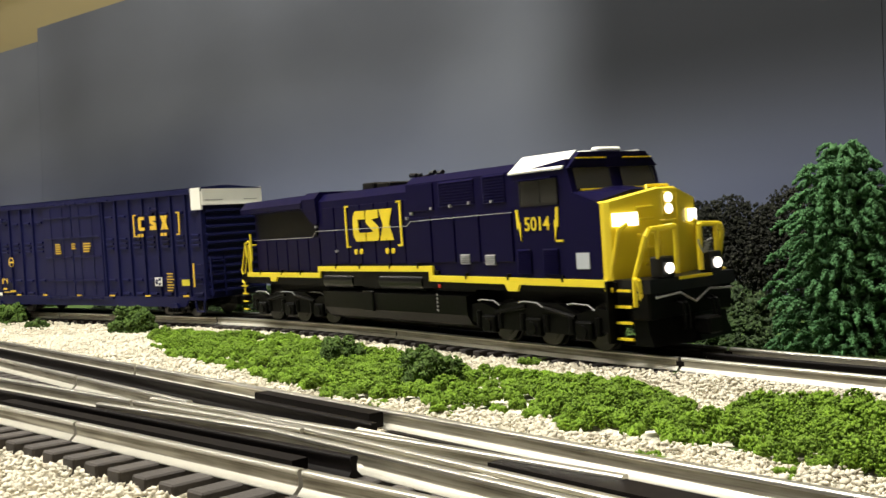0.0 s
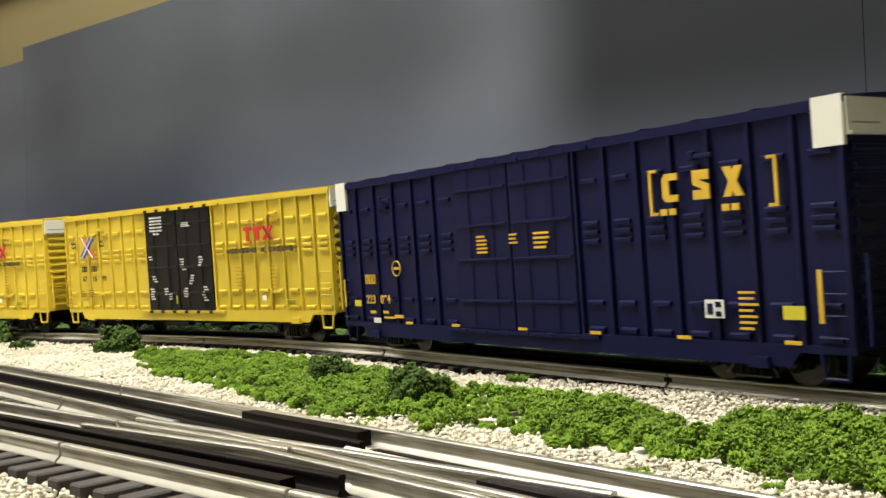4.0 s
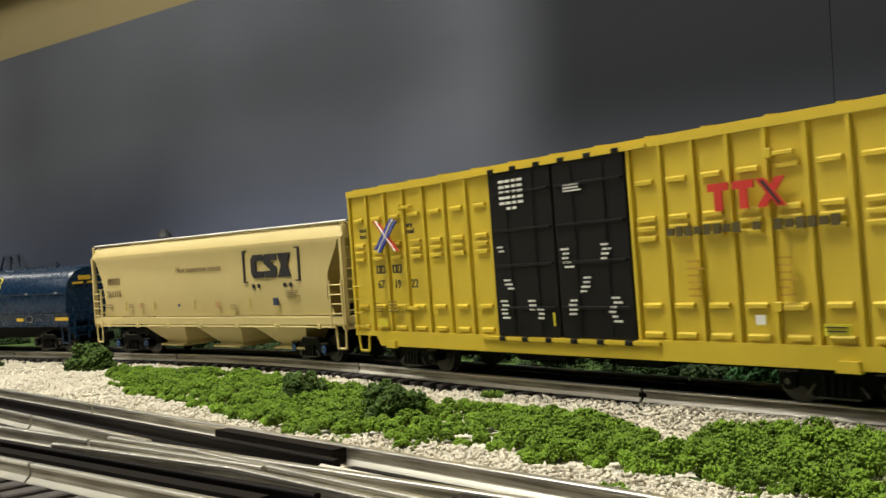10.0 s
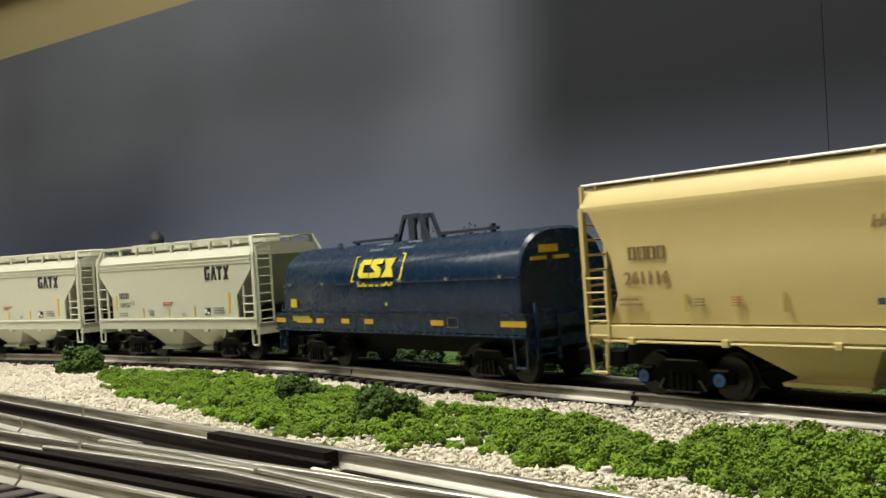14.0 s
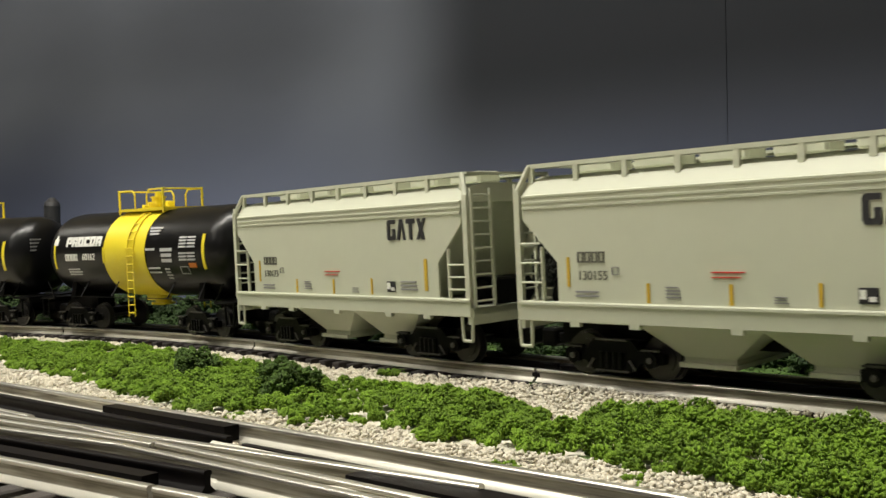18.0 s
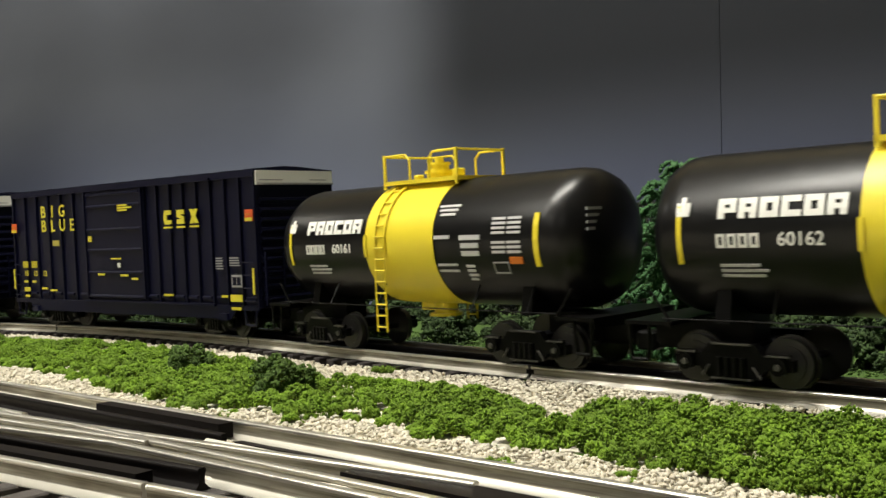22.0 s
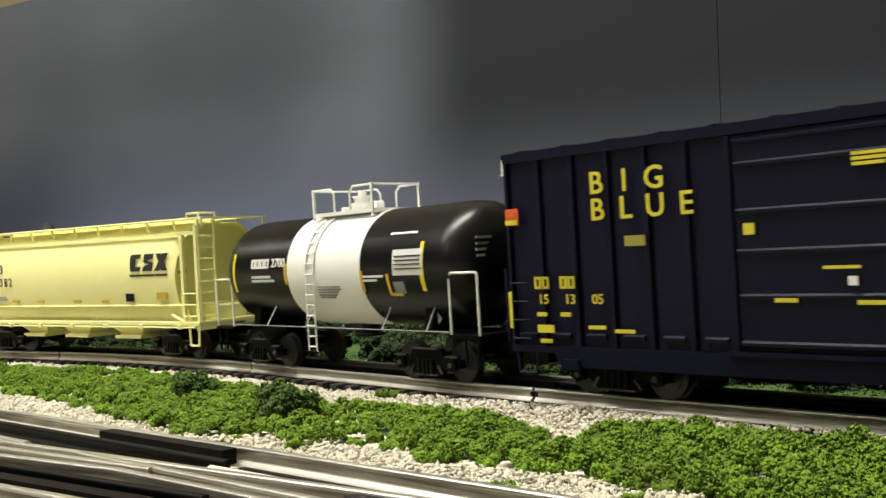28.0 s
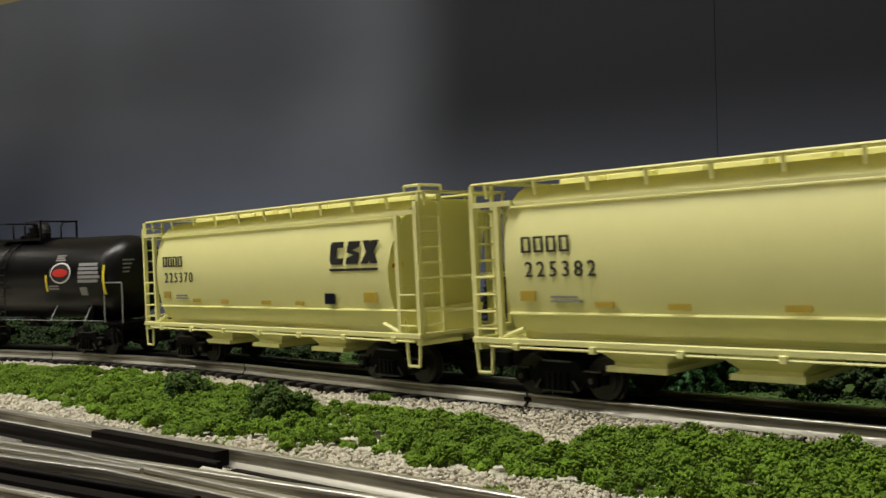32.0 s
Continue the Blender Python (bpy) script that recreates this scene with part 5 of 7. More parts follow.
    part("outlet", Solid().disc((0, 0, zc - r - 0.003), "z", 0.006, 0.008, 14).disc((0, 0, zc - r - 0.006), "z", 0.0085, 0.0015, 14).box(-0.014, 0.0, -0.004, 0.004, zc - r - 0.004, zc - r + 0.001), trim_paint if band == "yellow" else BLACK, car)
    for x in (-half + 0.036, half - 0.036):
        truck(car, x, 0.0180, 0.0092)
    # markings
    if style == "yellow":
        curved_bars([(-half + 0.0195, zc + 0.0006, 0.0020, 0.0215), (half - 0.0215, zc + 0.0005, 0.0028, 0.0230)], BAND_YELLOW, car, r, zc, "reflector")
        curved_bars([(-0.0245, zc - 0.0005, 0.0020, 0.0110), (0.0245, zc, 0.0020, 0.0110)], BAND_YELLOW, car, r + 0.0004, zc, "reflector")
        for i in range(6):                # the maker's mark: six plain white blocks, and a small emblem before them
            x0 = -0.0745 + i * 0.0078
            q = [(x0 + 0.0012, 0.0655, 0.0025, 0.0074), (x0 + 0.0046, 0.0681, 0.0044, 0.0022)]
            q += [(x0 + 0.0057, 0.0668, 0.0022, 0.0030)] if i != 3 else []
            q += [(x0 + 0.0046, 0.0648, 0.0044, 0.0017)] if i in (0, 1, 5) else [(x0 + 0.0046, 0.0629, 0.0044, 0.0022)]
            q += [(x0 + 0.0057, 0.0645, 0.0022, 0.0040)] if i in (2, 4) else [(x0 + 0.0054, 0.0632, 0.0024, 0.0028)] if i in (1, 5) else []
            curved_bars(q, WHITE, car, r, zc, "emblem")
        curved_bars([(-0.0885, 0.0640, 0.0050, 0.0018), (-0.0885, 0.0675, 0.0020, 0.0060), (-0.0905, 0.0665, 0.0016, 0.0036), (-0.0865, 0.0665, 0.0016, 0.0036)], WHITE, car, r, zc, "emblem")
        curved_bars([q for i in range(4) for q in hollow(-0.0735 + i * 0.0042, 0.0540, 0.0034, 0.0050, 0.0010)], WHITE, car, r, zc)
        curved_words(number, 0.0066, WHITE, car, -0.0445, 0.0540, r, zc)
        dim = shade_rows(3, -0.0745, -0.053, 0.040, 0.046, 0.9, 3)
        dim += [(0.0335, 0.0735 - i * 0.0022, 0.014 - 0.002 * i, 0.0012) for i in range(3)] + [(0.0310, 0.0585, 0.010, 0.0016)]
        dim += [(0.0490, 0.0580 - i * 0.0036, 0.013 - 0.002 * (i > 0), 0.0022) for i in range(3)]
        dim += [(0.0665 + j * 0.0090, 0.0660 - i * 0.0021, 0.0078, 0.0011) for i in range(8) for j in range(2) if i != 4]
        dim += [(0.0330, 0.0455, 0.013, 0.0010), (0.0330, 0.0425, 0.013, 0.0010)] + shade_rows(4, 0.045, 0.052, 0.037, 0.046, 0.9, 7)
        curved_bars(dim, mat("grey_stencil", (0.5, 0.5, 0.5), 0.5), car, r, zc)
        curved_bars([(0.0665, 0.0465, 0.009, 0.0006), (0.0665, 0.0415, 0.009, 0.0006), (0.0622, 0.0440, 0.0006, 0.005), (0.0708, 0.0440, 0.0006, 0.005)], GREY_MARK, car, r, zc)
        curved_bars([(0.0760, 0.0475, 0.0075, 0.0030)], ORANGE, car, r, zc, "sticker")
    elif style == "white":
        curved_bars([(-half + 0.0195, zc + 0.0006, 0.0020, 0.0230), (half - 0.0295, zc + 0.0005, 0.0026, 0.0240)], BAND_YELLOW, car, r, zc, "reflector")
        curved_bars([(-0.0342, zc - 0.001, 0.0020, 0.0120), (0.0342, zc - 0.006, 0.0020, 0.0110)], GOLD, car, r + 0.0004, zc, "reflector")
        curved_bars([q for i in range(4) for q in hollow(-0.0680 + i * 0.0047, 0.0610, 0.0041, 0.0054, 0.0012)], WHITE, car, r, zc, "emblem")
        curved_words("2700", 0.0070, WHITE, car, -0.0425, 0.0610, r, zc)
        curved_bars(shade_rows(2, -0.070, -0.042, 0.0500, 0.0545, 1.1, 3) + [(0.064, 0.0735, 0.020, 0.0012)], mat("pale_stencil", (0.62, 0.62, 0.6), 0.5), car, r, zc)
        curved_bars([(0.0700, 0.0585, 0.0220, 0.0125)], mat("pale_panel", (0.62, 0.62, 0.6), 0.5), car, r, zc, "data_panel")
        curved_bars([(0.0700, 0.0555 + 0.002 * i, 0.019, 0.0005) for i in range(4)], INK, car, r + 0.0004, zc)
        curved_bars([(0.0545, 0.0475, 0.0020, 0.0110), (0.0590, 0.0425, 0.008, 0.0016)], GOLD, car, r, zc)
        curved_bars([(0.0620, 0.0460, 0.0080, 0.0060)], mat("dim_panel", (0.2, 0.2, 0.2), 0.5), car, r, zc, "data_panel")
        curved_bars(shade_rows(5, -0.006, 0.016, 0.0400, 0.0480, 0.7, 6), GREY_MARK, car, r + 0.0004, zc)
        curved_bars([(0.0420, 0.0520, 0.018, 0.0010), (0.0400, 0.0500, 0.012, 0.0010)], WHITE, car, r, zc)
    else:
        curved_bars([(0.1140, zc - 0.001, 0.0022, 0.0210), (0.0515, zc - 0.003, 0.0020, 0.0120)], BAND_YELLOW, car, r, zc, "reflector")
        def oval(a, b, lift, material, label):
            turn = np.linspace(0, 2 * math.pi, 28, endpoint=False)
            rings = [[(0.0675 + a * q * math.cos(w), -r - lift, zc + 0.0045 + b * q * math.sin(w)) for w in turn] for q in (1.0, 0.75, 0.5, 0.25, 0.04)]
            ob = part("emblem", Solid().loft(rings), material, car, label)
            bend(ob.data, r, zc, 0)
        oval(0.0115, 0.0078, 0.0001, WHITE, "white oval ring")
        oval(0.0102, 0.0066, 0.0003, INK, "black oval field")
        oval(0.0086, 0.0030, 0.0005, RED, "red inner oval")
        dim = mat("oval_car_stencil", (0.28, 0.28, 0.28), 0.5)
        curved_bars(shade_rows(5, 0.0870, 0.1105, 0.0525, 0.0675, 1.3, 5), dim, car, r, zc)
        curved_bars([(0.0920, 0.0465, 0.0075, 0.0060)], GREY_MARK, car, r, zc, "data_panel")
        curved_bars(shade_rows(3, 0.060, 0.074, 0.0690, 0.0745, 1.0, 4) + shade_rows(2, 0.054, 0.066, 0.0475, 0.0515, 1.0, 6), dim, car, r, zc)
    for i in range(4):                    # stencils on the dished end
        part("end_mark", Solid().box(half - 0.0030, half - 0.0022, -0.020, -0.010, zc + 0.012 - i * 0.0028, zc + 0.0132 - i * 0.0028), GREY_MARK, car)
    if style == "white":
        part("placard", Solid().prism([(half - 0.030, 0.0335), (half - 0.0275, 0.0305), (half - 0.030, 0.0275), (half - 0.0325, 0.0305)], -0.0215, -0.0209, "y"), WHITE, car, "white diamond placard")
    return car


def slant_hopper(cx, number):
    """Two-bay covered hopper with straight slope sheets, open end bays and a raised roof walk."""
    car = thing("covered_hopper", "pale grey two-bay covered hopper with ladders at its ends", "freight car", "pale grey hoppers")
    car["s0"] = cx
    P, half, y0 = PALE, 0.1035, HW
    z0, z1, zr = 0.0310, 0.0755, 0.0885
    # side sheets, cut back towards the bottom corners
    e0 = half - 0.0015
    out = [(-e0 + 0.0185, z0), (e0 - 0.0175, z0), (e0 - 0.0175, 0.0480), (e0, 0.0660), (e0, z1), (-e0, z1), (-e0, 0.0660), (-e0 + 0.0185, 0.0480)]
    for k in (-1, 1):
        part("side_sheet", Solid().prism(out, k * y0 - 0.0006, k * y0 + 0.0006, "y"), P, car)
    part("hopper_body", Solid().loft([[(x, y, z) for x, y, z in ((-q, -y0 + 0.001, zz), (q2, -y0 + 0.001, zz), (q2, y0 - 0.001, zz), (-q, y0 - 0.001, zz))] for q, q2, zz in ((half - 0.036, half - 0.033, z0), (half - 0.016, half - 0.016, z1 - 0.009), (half - 0.010, half - 0.010, z1))]), P, car)
    # sloped eaves, the flat roof and the raised running boards round it
    part("roof", Solid().prism([(-y0, z1), (-y0 + 0.0035, z1 + 0.0065), (-0.018, z1 + 0.0088), (0.018, z1 + 0.0088), (y0 - 0.0035, z1 + 0.0065), (y0, z1)], -half + 0.001, half - 0.001), P, car)
    for k in (-1, 1):
        part("roof_walk", Solid().box(-half + 0.002, half - 0.002, k * 0.0215 - 0.0065, k * 0.0215 + 0.0065, zr - 0.0006, zr + 0.0004), P, car)
        part("eave", Solid().box(-half + 0.003, half - 0.003, k * (y0 - 0.0035) - 0.0008, k * (y0 - 0.0035) + 0.0008, zr - 0.0010, zr + 0.0008), P, car)
    for x in (-half, half):
        part("roof_walk", Solid().box(x - 0.006 if x > 0 else x + 0.001, x - 0.001 if x > 0 else x + 0.006, -0.028, 0.028, zr - 0.0002, zr + 0.0008), P, car)
    hatch = Solid().box(-0.011, 0.011, -0.008, 0.008, 0, 0.0062, 0.0014).mesh("hatch")
    for i in range(6):
        part("hatch", hatch, P, car).location = (-half + 0.022 + i * 0.032, 0, zr - 0.0040)
    leg = Solid().box(-0.0013, 0.0013, -0.0008, 0.0008, 0.0, zr - z1 - 0.0060).mesh("walk_bracket")
    for i in range(9):
        for k in (-1, 1):
            part("walk_bracket", leg, P, car).location = (-half + 0.004 + (2 * half - 0.008) * i / 8, k * (y0 - 0.0036), z1 + 0.0055)
    for z in (z1 + 0.0002, z1 - 0.0024, z1 - 0.0046):
        part("side_rib", Solid().prism([(-y0, z - 0.0007), (-y0 - 0.0012, z - 0.0004), (-y0 - 0.0012, z + 0.0004), (-y0, z + 0.0007)], -half + 0.0015, half - 0.0015), P, car)
    # sill, end sills, posts, ladders
    for k in (-1, 1):
        part("side_sill", Solid().box(-half - 0.002, half + 0.003, k * y0 - 0.0012, k * y0 + 0.0012, 0.0235, z0 + 0.0008, 0.0003), P, car)
        part("sill_lip", Solid().box(-half - 0.002, half + 0.003, k * y0 - 0.0020, k * y0 + 0.0004, z0 - 0.0006, z0 + 0.0004), P, car)
    for e, k in ((-half, -1), (half, 1)):
        part("end_platform", Solid().box(min(e - k * 0.030, e + k * 0.004), max(e - k * 0.030, e + k * 0.004), -y0, y0, 0.0245, 0.0275), P, car)
        part("end_sill", Solid().box(min(e, e + k * 0.004), max(e, e + k * 0.004), -y0, y0, 0.0200, 0.0275), P, car)
        for y in (-y0, y0):
            part("corner_post", Solid().box(min(e, e + k * 0.003), max(e, e + k * 0.003), y - 0.0011, y + 0.0011, 0.0275, z1 + 0.003), P, car)
            part("corner_post", Solid().rod((e + k * 0.0015, y, z1 + 0.0025), (e - k * 0.0035, y * 0.9, zr), 0.0013, 6), P, car)
        part("slope_post", Solid().rod((e - k * 0.0115, -y0, z0), (e - k * 0.0115, -y0, 0.0545), 0.0010, 6), P, car)
        ladder(car, e - k * 0.0055, -y0 - 0.0009, 0.0275, 0.060 if k < 0 else 0.050, 0.0115, 4, P, "x", 0.0005, False, "grab_iron")
        ladder(car, e + k * 0.0040, -y0 + 0.0075, 0.0275, z1 + 0.006, 0.0125, 9, P, "y", 0.0005)
        stirrup(car, e - k * 0.0005, -y0, 0.0125, 0.0235, 0.0075, P)
        part("brake_gear", Solid().box(min(e, e - k * 0.016), max(e, e - k * 0.016), -0.012, 0.012, 0.0275, 0.040, 0.001).rod((e - k * 0.01, -0.018, 0.033), (e - k * 0.01, 0.018, 0.033), 0.006, 10), UNDER, car)
        coupler(car, e + k * 0.006)
    for x in (-0.075, -0.045, 0.0, 0.045, 0.075):
        part("sill_bracket", Solid().box(x - 0.0025, x + 0.0025, -y0 - 0.0012, -y0 + 0.0008, 0.0218, 0.0240), P, car)
    for x in (-0.020, 0.034):
        part("hopper_bay", Solid().loft([[(x - a, -b, z), (x + a, -b, z), (x + a, b, z), (x - a, b, z)] for a, b, z in ((0.030, 0.028, 0.0245), (0.0115, 0.019, 0.0105), (0.0115, 0.019, 0.0080))]), P, car)
        part("outlet_gate", Solid().box(x - 0.0125, x + 0.0125, -0.0215, 0.0215, 0.0068, 0.0086), P, car)
    part("centre_sill", Solid().box(-half, half, -0.006, 0.006, 0.0125, 0.0245), UNDER, car)
    y = -y0 - 0.0007
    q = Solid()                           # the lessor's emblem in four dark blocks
    for i in range(4):
        x = 0.0530 + i * 0.0076
        if i == 3:
            q.prism([(x, 0.0593), (x + 0.0022, 0.0593), (x + 0.0074, 0.0693), (x + 0.0052, 0.0693)], y - 0.0004, y + 0.0003, "y")
            q.prism([(x + 0.0006, 0.0693), (x + 0.0028, 0.0693), (x + 0.0064, 0.0593), (x + 0.0042, 0.0593)], y - 0.00045, y + 0.0003, "y")
        elif i == 2:
            q.box(x, x + 0.0066, y - 0.0004, y + 0.0003, 0.0670, 0.0693).box(x + 0.0022, x + 0.0044, y - 0.0004, y + 0.0003, 0.0593, 0.0670)
        elif i == 1:
            q.prism([(x, 0.0593), (x + 0.0020, 0.0593), (x + 0.0040, 0.0663), (x + 0.0050, 0.0593), (x + 0.0070, 0.0593), (x + 0.0048, 0.0693), (x + 0.0024, 0.0693)], y - 0.0004, y + 0.0003, "y")
        else:
            q.prism([(x, 0.0608), (x + 0.001, 0.0593), (x + 0.0064, 0.0593), (x + 0.0064, 0.0648), (x + 0.004, 0.0648), (x + 0.004, 0.0613), (x + 0.0024, 0.0613), (x + 0.0024, 0.0672), (x + 0.0064, 0.0672), (x + 0.0064, 0.0693), (x + 0.001, 0.0693), (x, 0.0678)], y - 0.0004, y + 0.0003, "y")
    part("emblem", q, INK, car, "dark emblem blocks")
    bars([q for i in range(4) for q in hollow(-0.0650 + i * 0.0036, 0.0500, 0.0029, 0.0044, 0.0007)], mat("dark_stencil", (0.12, 0.12, 0.1), 0.5), car, y)
    words(number, 0.0052, mat("dark_stencil", (0.12, 0.12, 0.1), 0.5), car, -0.0590, 0.0425, y)
    bars(shade_rows(2, -0.068, -0.056, 0.0335, 0.037, 0.8, 2) + shade_rows(4, -0.024, -0.016, 0.034, 0.039, 0.8, 3) + shade_rows(3, 0.021, 0.028, 0.033, 0.036, 0.8, 4) + shade_rows(3, 0.062, 0.076, 0.0345, 0.040, 0.8, 5), GREY_MARK, car, y)
    bars([(0.003, 0.0440, 0.014, 0.0005), (0.002, 0.0422, 0.012, 0.0004)], RED, car, y)
    bars([(-0.0715, 0.0440, 0.0014, 0.012), (-0.032, 0.0360, 0.0014, 0.0075), (0.004, 0.0360, 0.0014, 0.0075), (0.038, 0.0365, 0.0014, 0.0080), (0.0815, 0.0425, 0.0022, 0.0150)], GOLD, car, y, "reflector")
    part("data_panel", bar(0.0510, 0.0575, 0.0340, 0.0392, y), INK, car)
    bars([(0.0526, 0.0370, 0.0022, 0.0030), (0.0558, 0.0355, 0.0026, 0.0016)], WHITE, car, y - 0.0004)
    bars([(-0.0475, 0.0460, 0.0030, 0.0003), (-0.0475, 0.0430, 0.0030, 0.0003), (-0.0490, 0.0445, 0.0003, 0.003), (-0.0460, 0.0445, 0.0003, 0.003)], GREY_MARK, car, y)
    for ob in car.children:
        ob.scale.x, ob.location.x = 0.945, ob.location.x * 0.945
        if ob.name.split(".")[0] in ("emblem", "lettering", "reflector", "data_panel"):
            ob.location.x -= 0.0057
    for x in (-0.0585, 0.0625):
        truck(car, x)
    return car


def curved_hopper(label, cx, half, paint, group, style, number):
    """Long covered hopper with smooth side sheets, a rounded eave, three bays and open ends."""
    car = thing("covered_hopper", label, "freight car", group)
    car["s0"] = cx
    y0 = 0.0325
    z0, zt, zr = (0.0315, 0.0810, 0.0885) if style == "tan" else (0.0365, 0.0825, 0.0905)
    body = half - (0.004 if style == "tan" else 0.0195)
    if style == "tan":
        half_out = [(-0.0305, z0), (-0.0322, z0 + 0.012), (-0.0325, z0 + 0.028), (-0.0322, zt - 0.004), (-0.0328, zt - 0.002), (-0.0326, zt), (-0.0292, zr - 0.0005), (-0.0270, zr + 0.0014), (-0.020, zr + 0.0018)]
    else:
        half_out = [(-0.0268, z0 - 0.008), (-0.0296, z0), (-0.0314, z0 + 0.008), (-0.0324, z0 + 0.016), (-0.0326, z0 + 0.022), (-0.0320, z0 + 0.030), (-0.0304, z0 + 0.038), (-0.0284, zt - 0.002), (-0.0268, zt + 0.001), (-0.0215, zr - 0.002), (-0.017, zr)]
    outline = half_out + [(-y, z) for y, z in half_out[::-1]]
    zmid = (z0 + zt) / 2
    cut_f, cut_x = ((0, 0.1, 0.3, 0.6, 0.85, 1.0), (0.008, 0.0125, 0.0145, 0.011, 0.003, 0.0)) if style == "tan" else ((0, 0.3, 0.6, 0.8, 1.0), (0.0085, 0.0095, 0.0080, 0.0040, 0.0))
    def cut(z):                           # how far the end edge is drawn in at the height z
        return float(np.interp((z - z0) / (zt - z0), cut_f, cut_x))
    ends = []
    deep = 0.013 if style == "tan" else 0.002
    for k, inner in ((-1, deep), (-1, 0.0), (1, 0.0), (1, deep)):
        ends.append([(k * (body - (cut(z) if style == "tan" or k > 0 else 0.0) - inner), y * (0.93 if inner else 1.0), z) for y, z in outline])
    part("body", Solid().loft(ends), paint, car, smooth=35)
    for k in (-1, 1):
        if style == "tan":
            part("roof_end", Solid().prism([(-0.0325, zt), (-0.0292, zr - 0.0005), (-0.0270, zr + 0.0014), (0.0270, zr + 0.0014), (0.0292, zr - 0.0005), (0.0325, zt)], min(k * (half - 0.014), k * half), max(k * (half - 0.014), k * half)), paint, car)
        else:
            part("slope_sheet", Solid().prism([(k * (body - 0.012), zt - 0.002), (k * (body - 0.03), zt - 0.002), (k * (body - 0.045), 0.028), (k * (body - 0.028), 0.028)], -0.026, 0.026, "y"), paint, car)
    # eave strip, roof hatches, running boards with brackets
    for k in (-1, 1):
        part("eave", Solid().box(-half, half, k * y0 * 0.985 - 0.0009, k * y0 * 0.985 + 0.0009, zt - 0.0016, zt + 0.0003) if style == "tan" else Solid().box(-body, body, k * 0.0292 - 0.0008, k * 0.0292 + 0.0008, zt - 0.0002, zt + 0.0010), paint, car)
        part("roof_walk", Solid().box(-half - 0.002, half + (0.002 if style == "tan" else -0.005), k * 0.0225 - 0.006, k * 0.0225 + 0.006, zr + 0.0022, zr + 0.0030), paint if style != "tan" else GREY_MARK, car)
        n = 11
        for i in range(n):
            x = -half + 0.006 + (2 * half - 0.012) * i / (n - 1)
            part("walk_bracket", Solid().prism([(k * 0.0285, zr + 0.0022), (k * 0.0275, zr + 0.0022), (k * 0.0262, zr - 0.004), (k * 0.0272, zr - 0.004)], x - 0.0007, x + 0.0007), paint, car)
        part("walk_rail", Solid().rod((-half - 0.001, k * 0.0287, zr + 0.0026), (half + (0.001 if style == "tan" else -0.005), k * 0.0287, zr + 0.0026), 0.0006, 5), WHITE if style == "tan" else paint, car)
    for k in (-1, 1):
        e = k * half - (0.006 if style != "tan" and k > 0 else 0.0)
        part("roof_walk", Solid().box(min(e, e - k * 0.009), max(e, e - k * 0.009), -0.028, 0.028, zr + 0.0024, zr + 0.0032), paint if style != "tan" else GREY_MARK, car)
    n_hatch = 4 if style == "tan" else 9
    hatch = Solid().box(-body * 0.8 / n_hatch, body * 0.8 / n_hatch, -0.0105, 0.0105, 0, 0.0048, 0.0014).mesh("hatch")
    for i in range(n_hatch):
        part("hatch", hatch, paint, car).location = (-body * 0.9 + body * 1.8 * (i + 0.5) / n_hatch, 0, zr - 0.001)
    # sills and end gear
    zs0, zs1 = (0.0255, 0.0310) if style == "tan" else (0.0235, 0.0260)
    for k in (-1, 1):
        part("side_sill", Solid().box(-half, half if style == "tan" else half - 0.006, k * y0 - 0.0012, k * y0 + 0.0012, zs0, zs1, 0.0003), paint, car)
        part("pipe", Solid().rod((-half + 0.01, k * (y0 + 0.001), zs0 - 0.0012), (half - 0.01, k * (y0 + 0.001), zs0 - 0.0012), 0.0006, 5), paint, car)
        for i in range(7):
            x = -half + 0.025 + (2 * half - 0.05) * i / 6
            part("pipe_clamp", Solid().box(x - 0.0016, x + 0.0016, k * (y0 + 0.0012) - 0.0012, k * (y0 + 0.0012) + 0.0012, zs0 - 0.0024, zs0 + 0.0006, 0.0003), paint, car)
    if style != "tan":
        part("body_seam", Solid().prism([(-0.0290, z0 - 0.0004), (-0.0312, z0 - 0.0004), (-0.0312, z0), (-0.0295, z0 + 0.0008)], -body, body), paint, car)
        part("lower_sheet", Solid().loft([[(x, y, z) for y, z in ((-0.0285, z0), (-0.0240, zs1 - 0.001), (0.0240, zs1 - 0.001), (0.0285, z0))] for x in (-body + 0.004, body - 0.004)]), paint, car)
    for k in (-1, 1):
        e = k * half - (0.006 if style != "tan" and k > 0 else 0.0)
        part("end_sill", Solid().box(min(e, e - k * 0.004), max(e, e - k * 0.004), -y0, y0, zs0 - 0.003, zs1), paint, car)
        part("end_platform", Solid().box(min(e, e - k * 0.030), max(e, e - k * 0.030), -y0 + 0.001, y0 - 0.001, zs0 - 0.001, zs0 + 0.0008), paint, car)
        part("centre_sill", Solid().box(min(e, e - k * 0.06), max(e, e - k * 0.06), -0.006, 0.006, 0.0125, zs0), UNDER, car)
        if style != "tan":
            for x in (e - k * 0.0015, e - k * 0.0155):
                for y in (-y0 + 0.001, y0 - 0.001):
                    part("corner_post", Solid().box(x - 0.0012, x + 0.0012, y - 0.0012, y + 0.0012, zs1 - 0.001, zt + 0.006 if x == e - k * 0.0015 else zt + 0.001), paint, car)
            for y in (-y0 + 0.001, y0 - 0.001):
                part("top_rail", Solid().box(min(e, e - k * 0.024), max(e, e - k * 0.024), y - 0.0012, y + 0.0012, zt + 0.000, zt + 0.0022), paint, car)
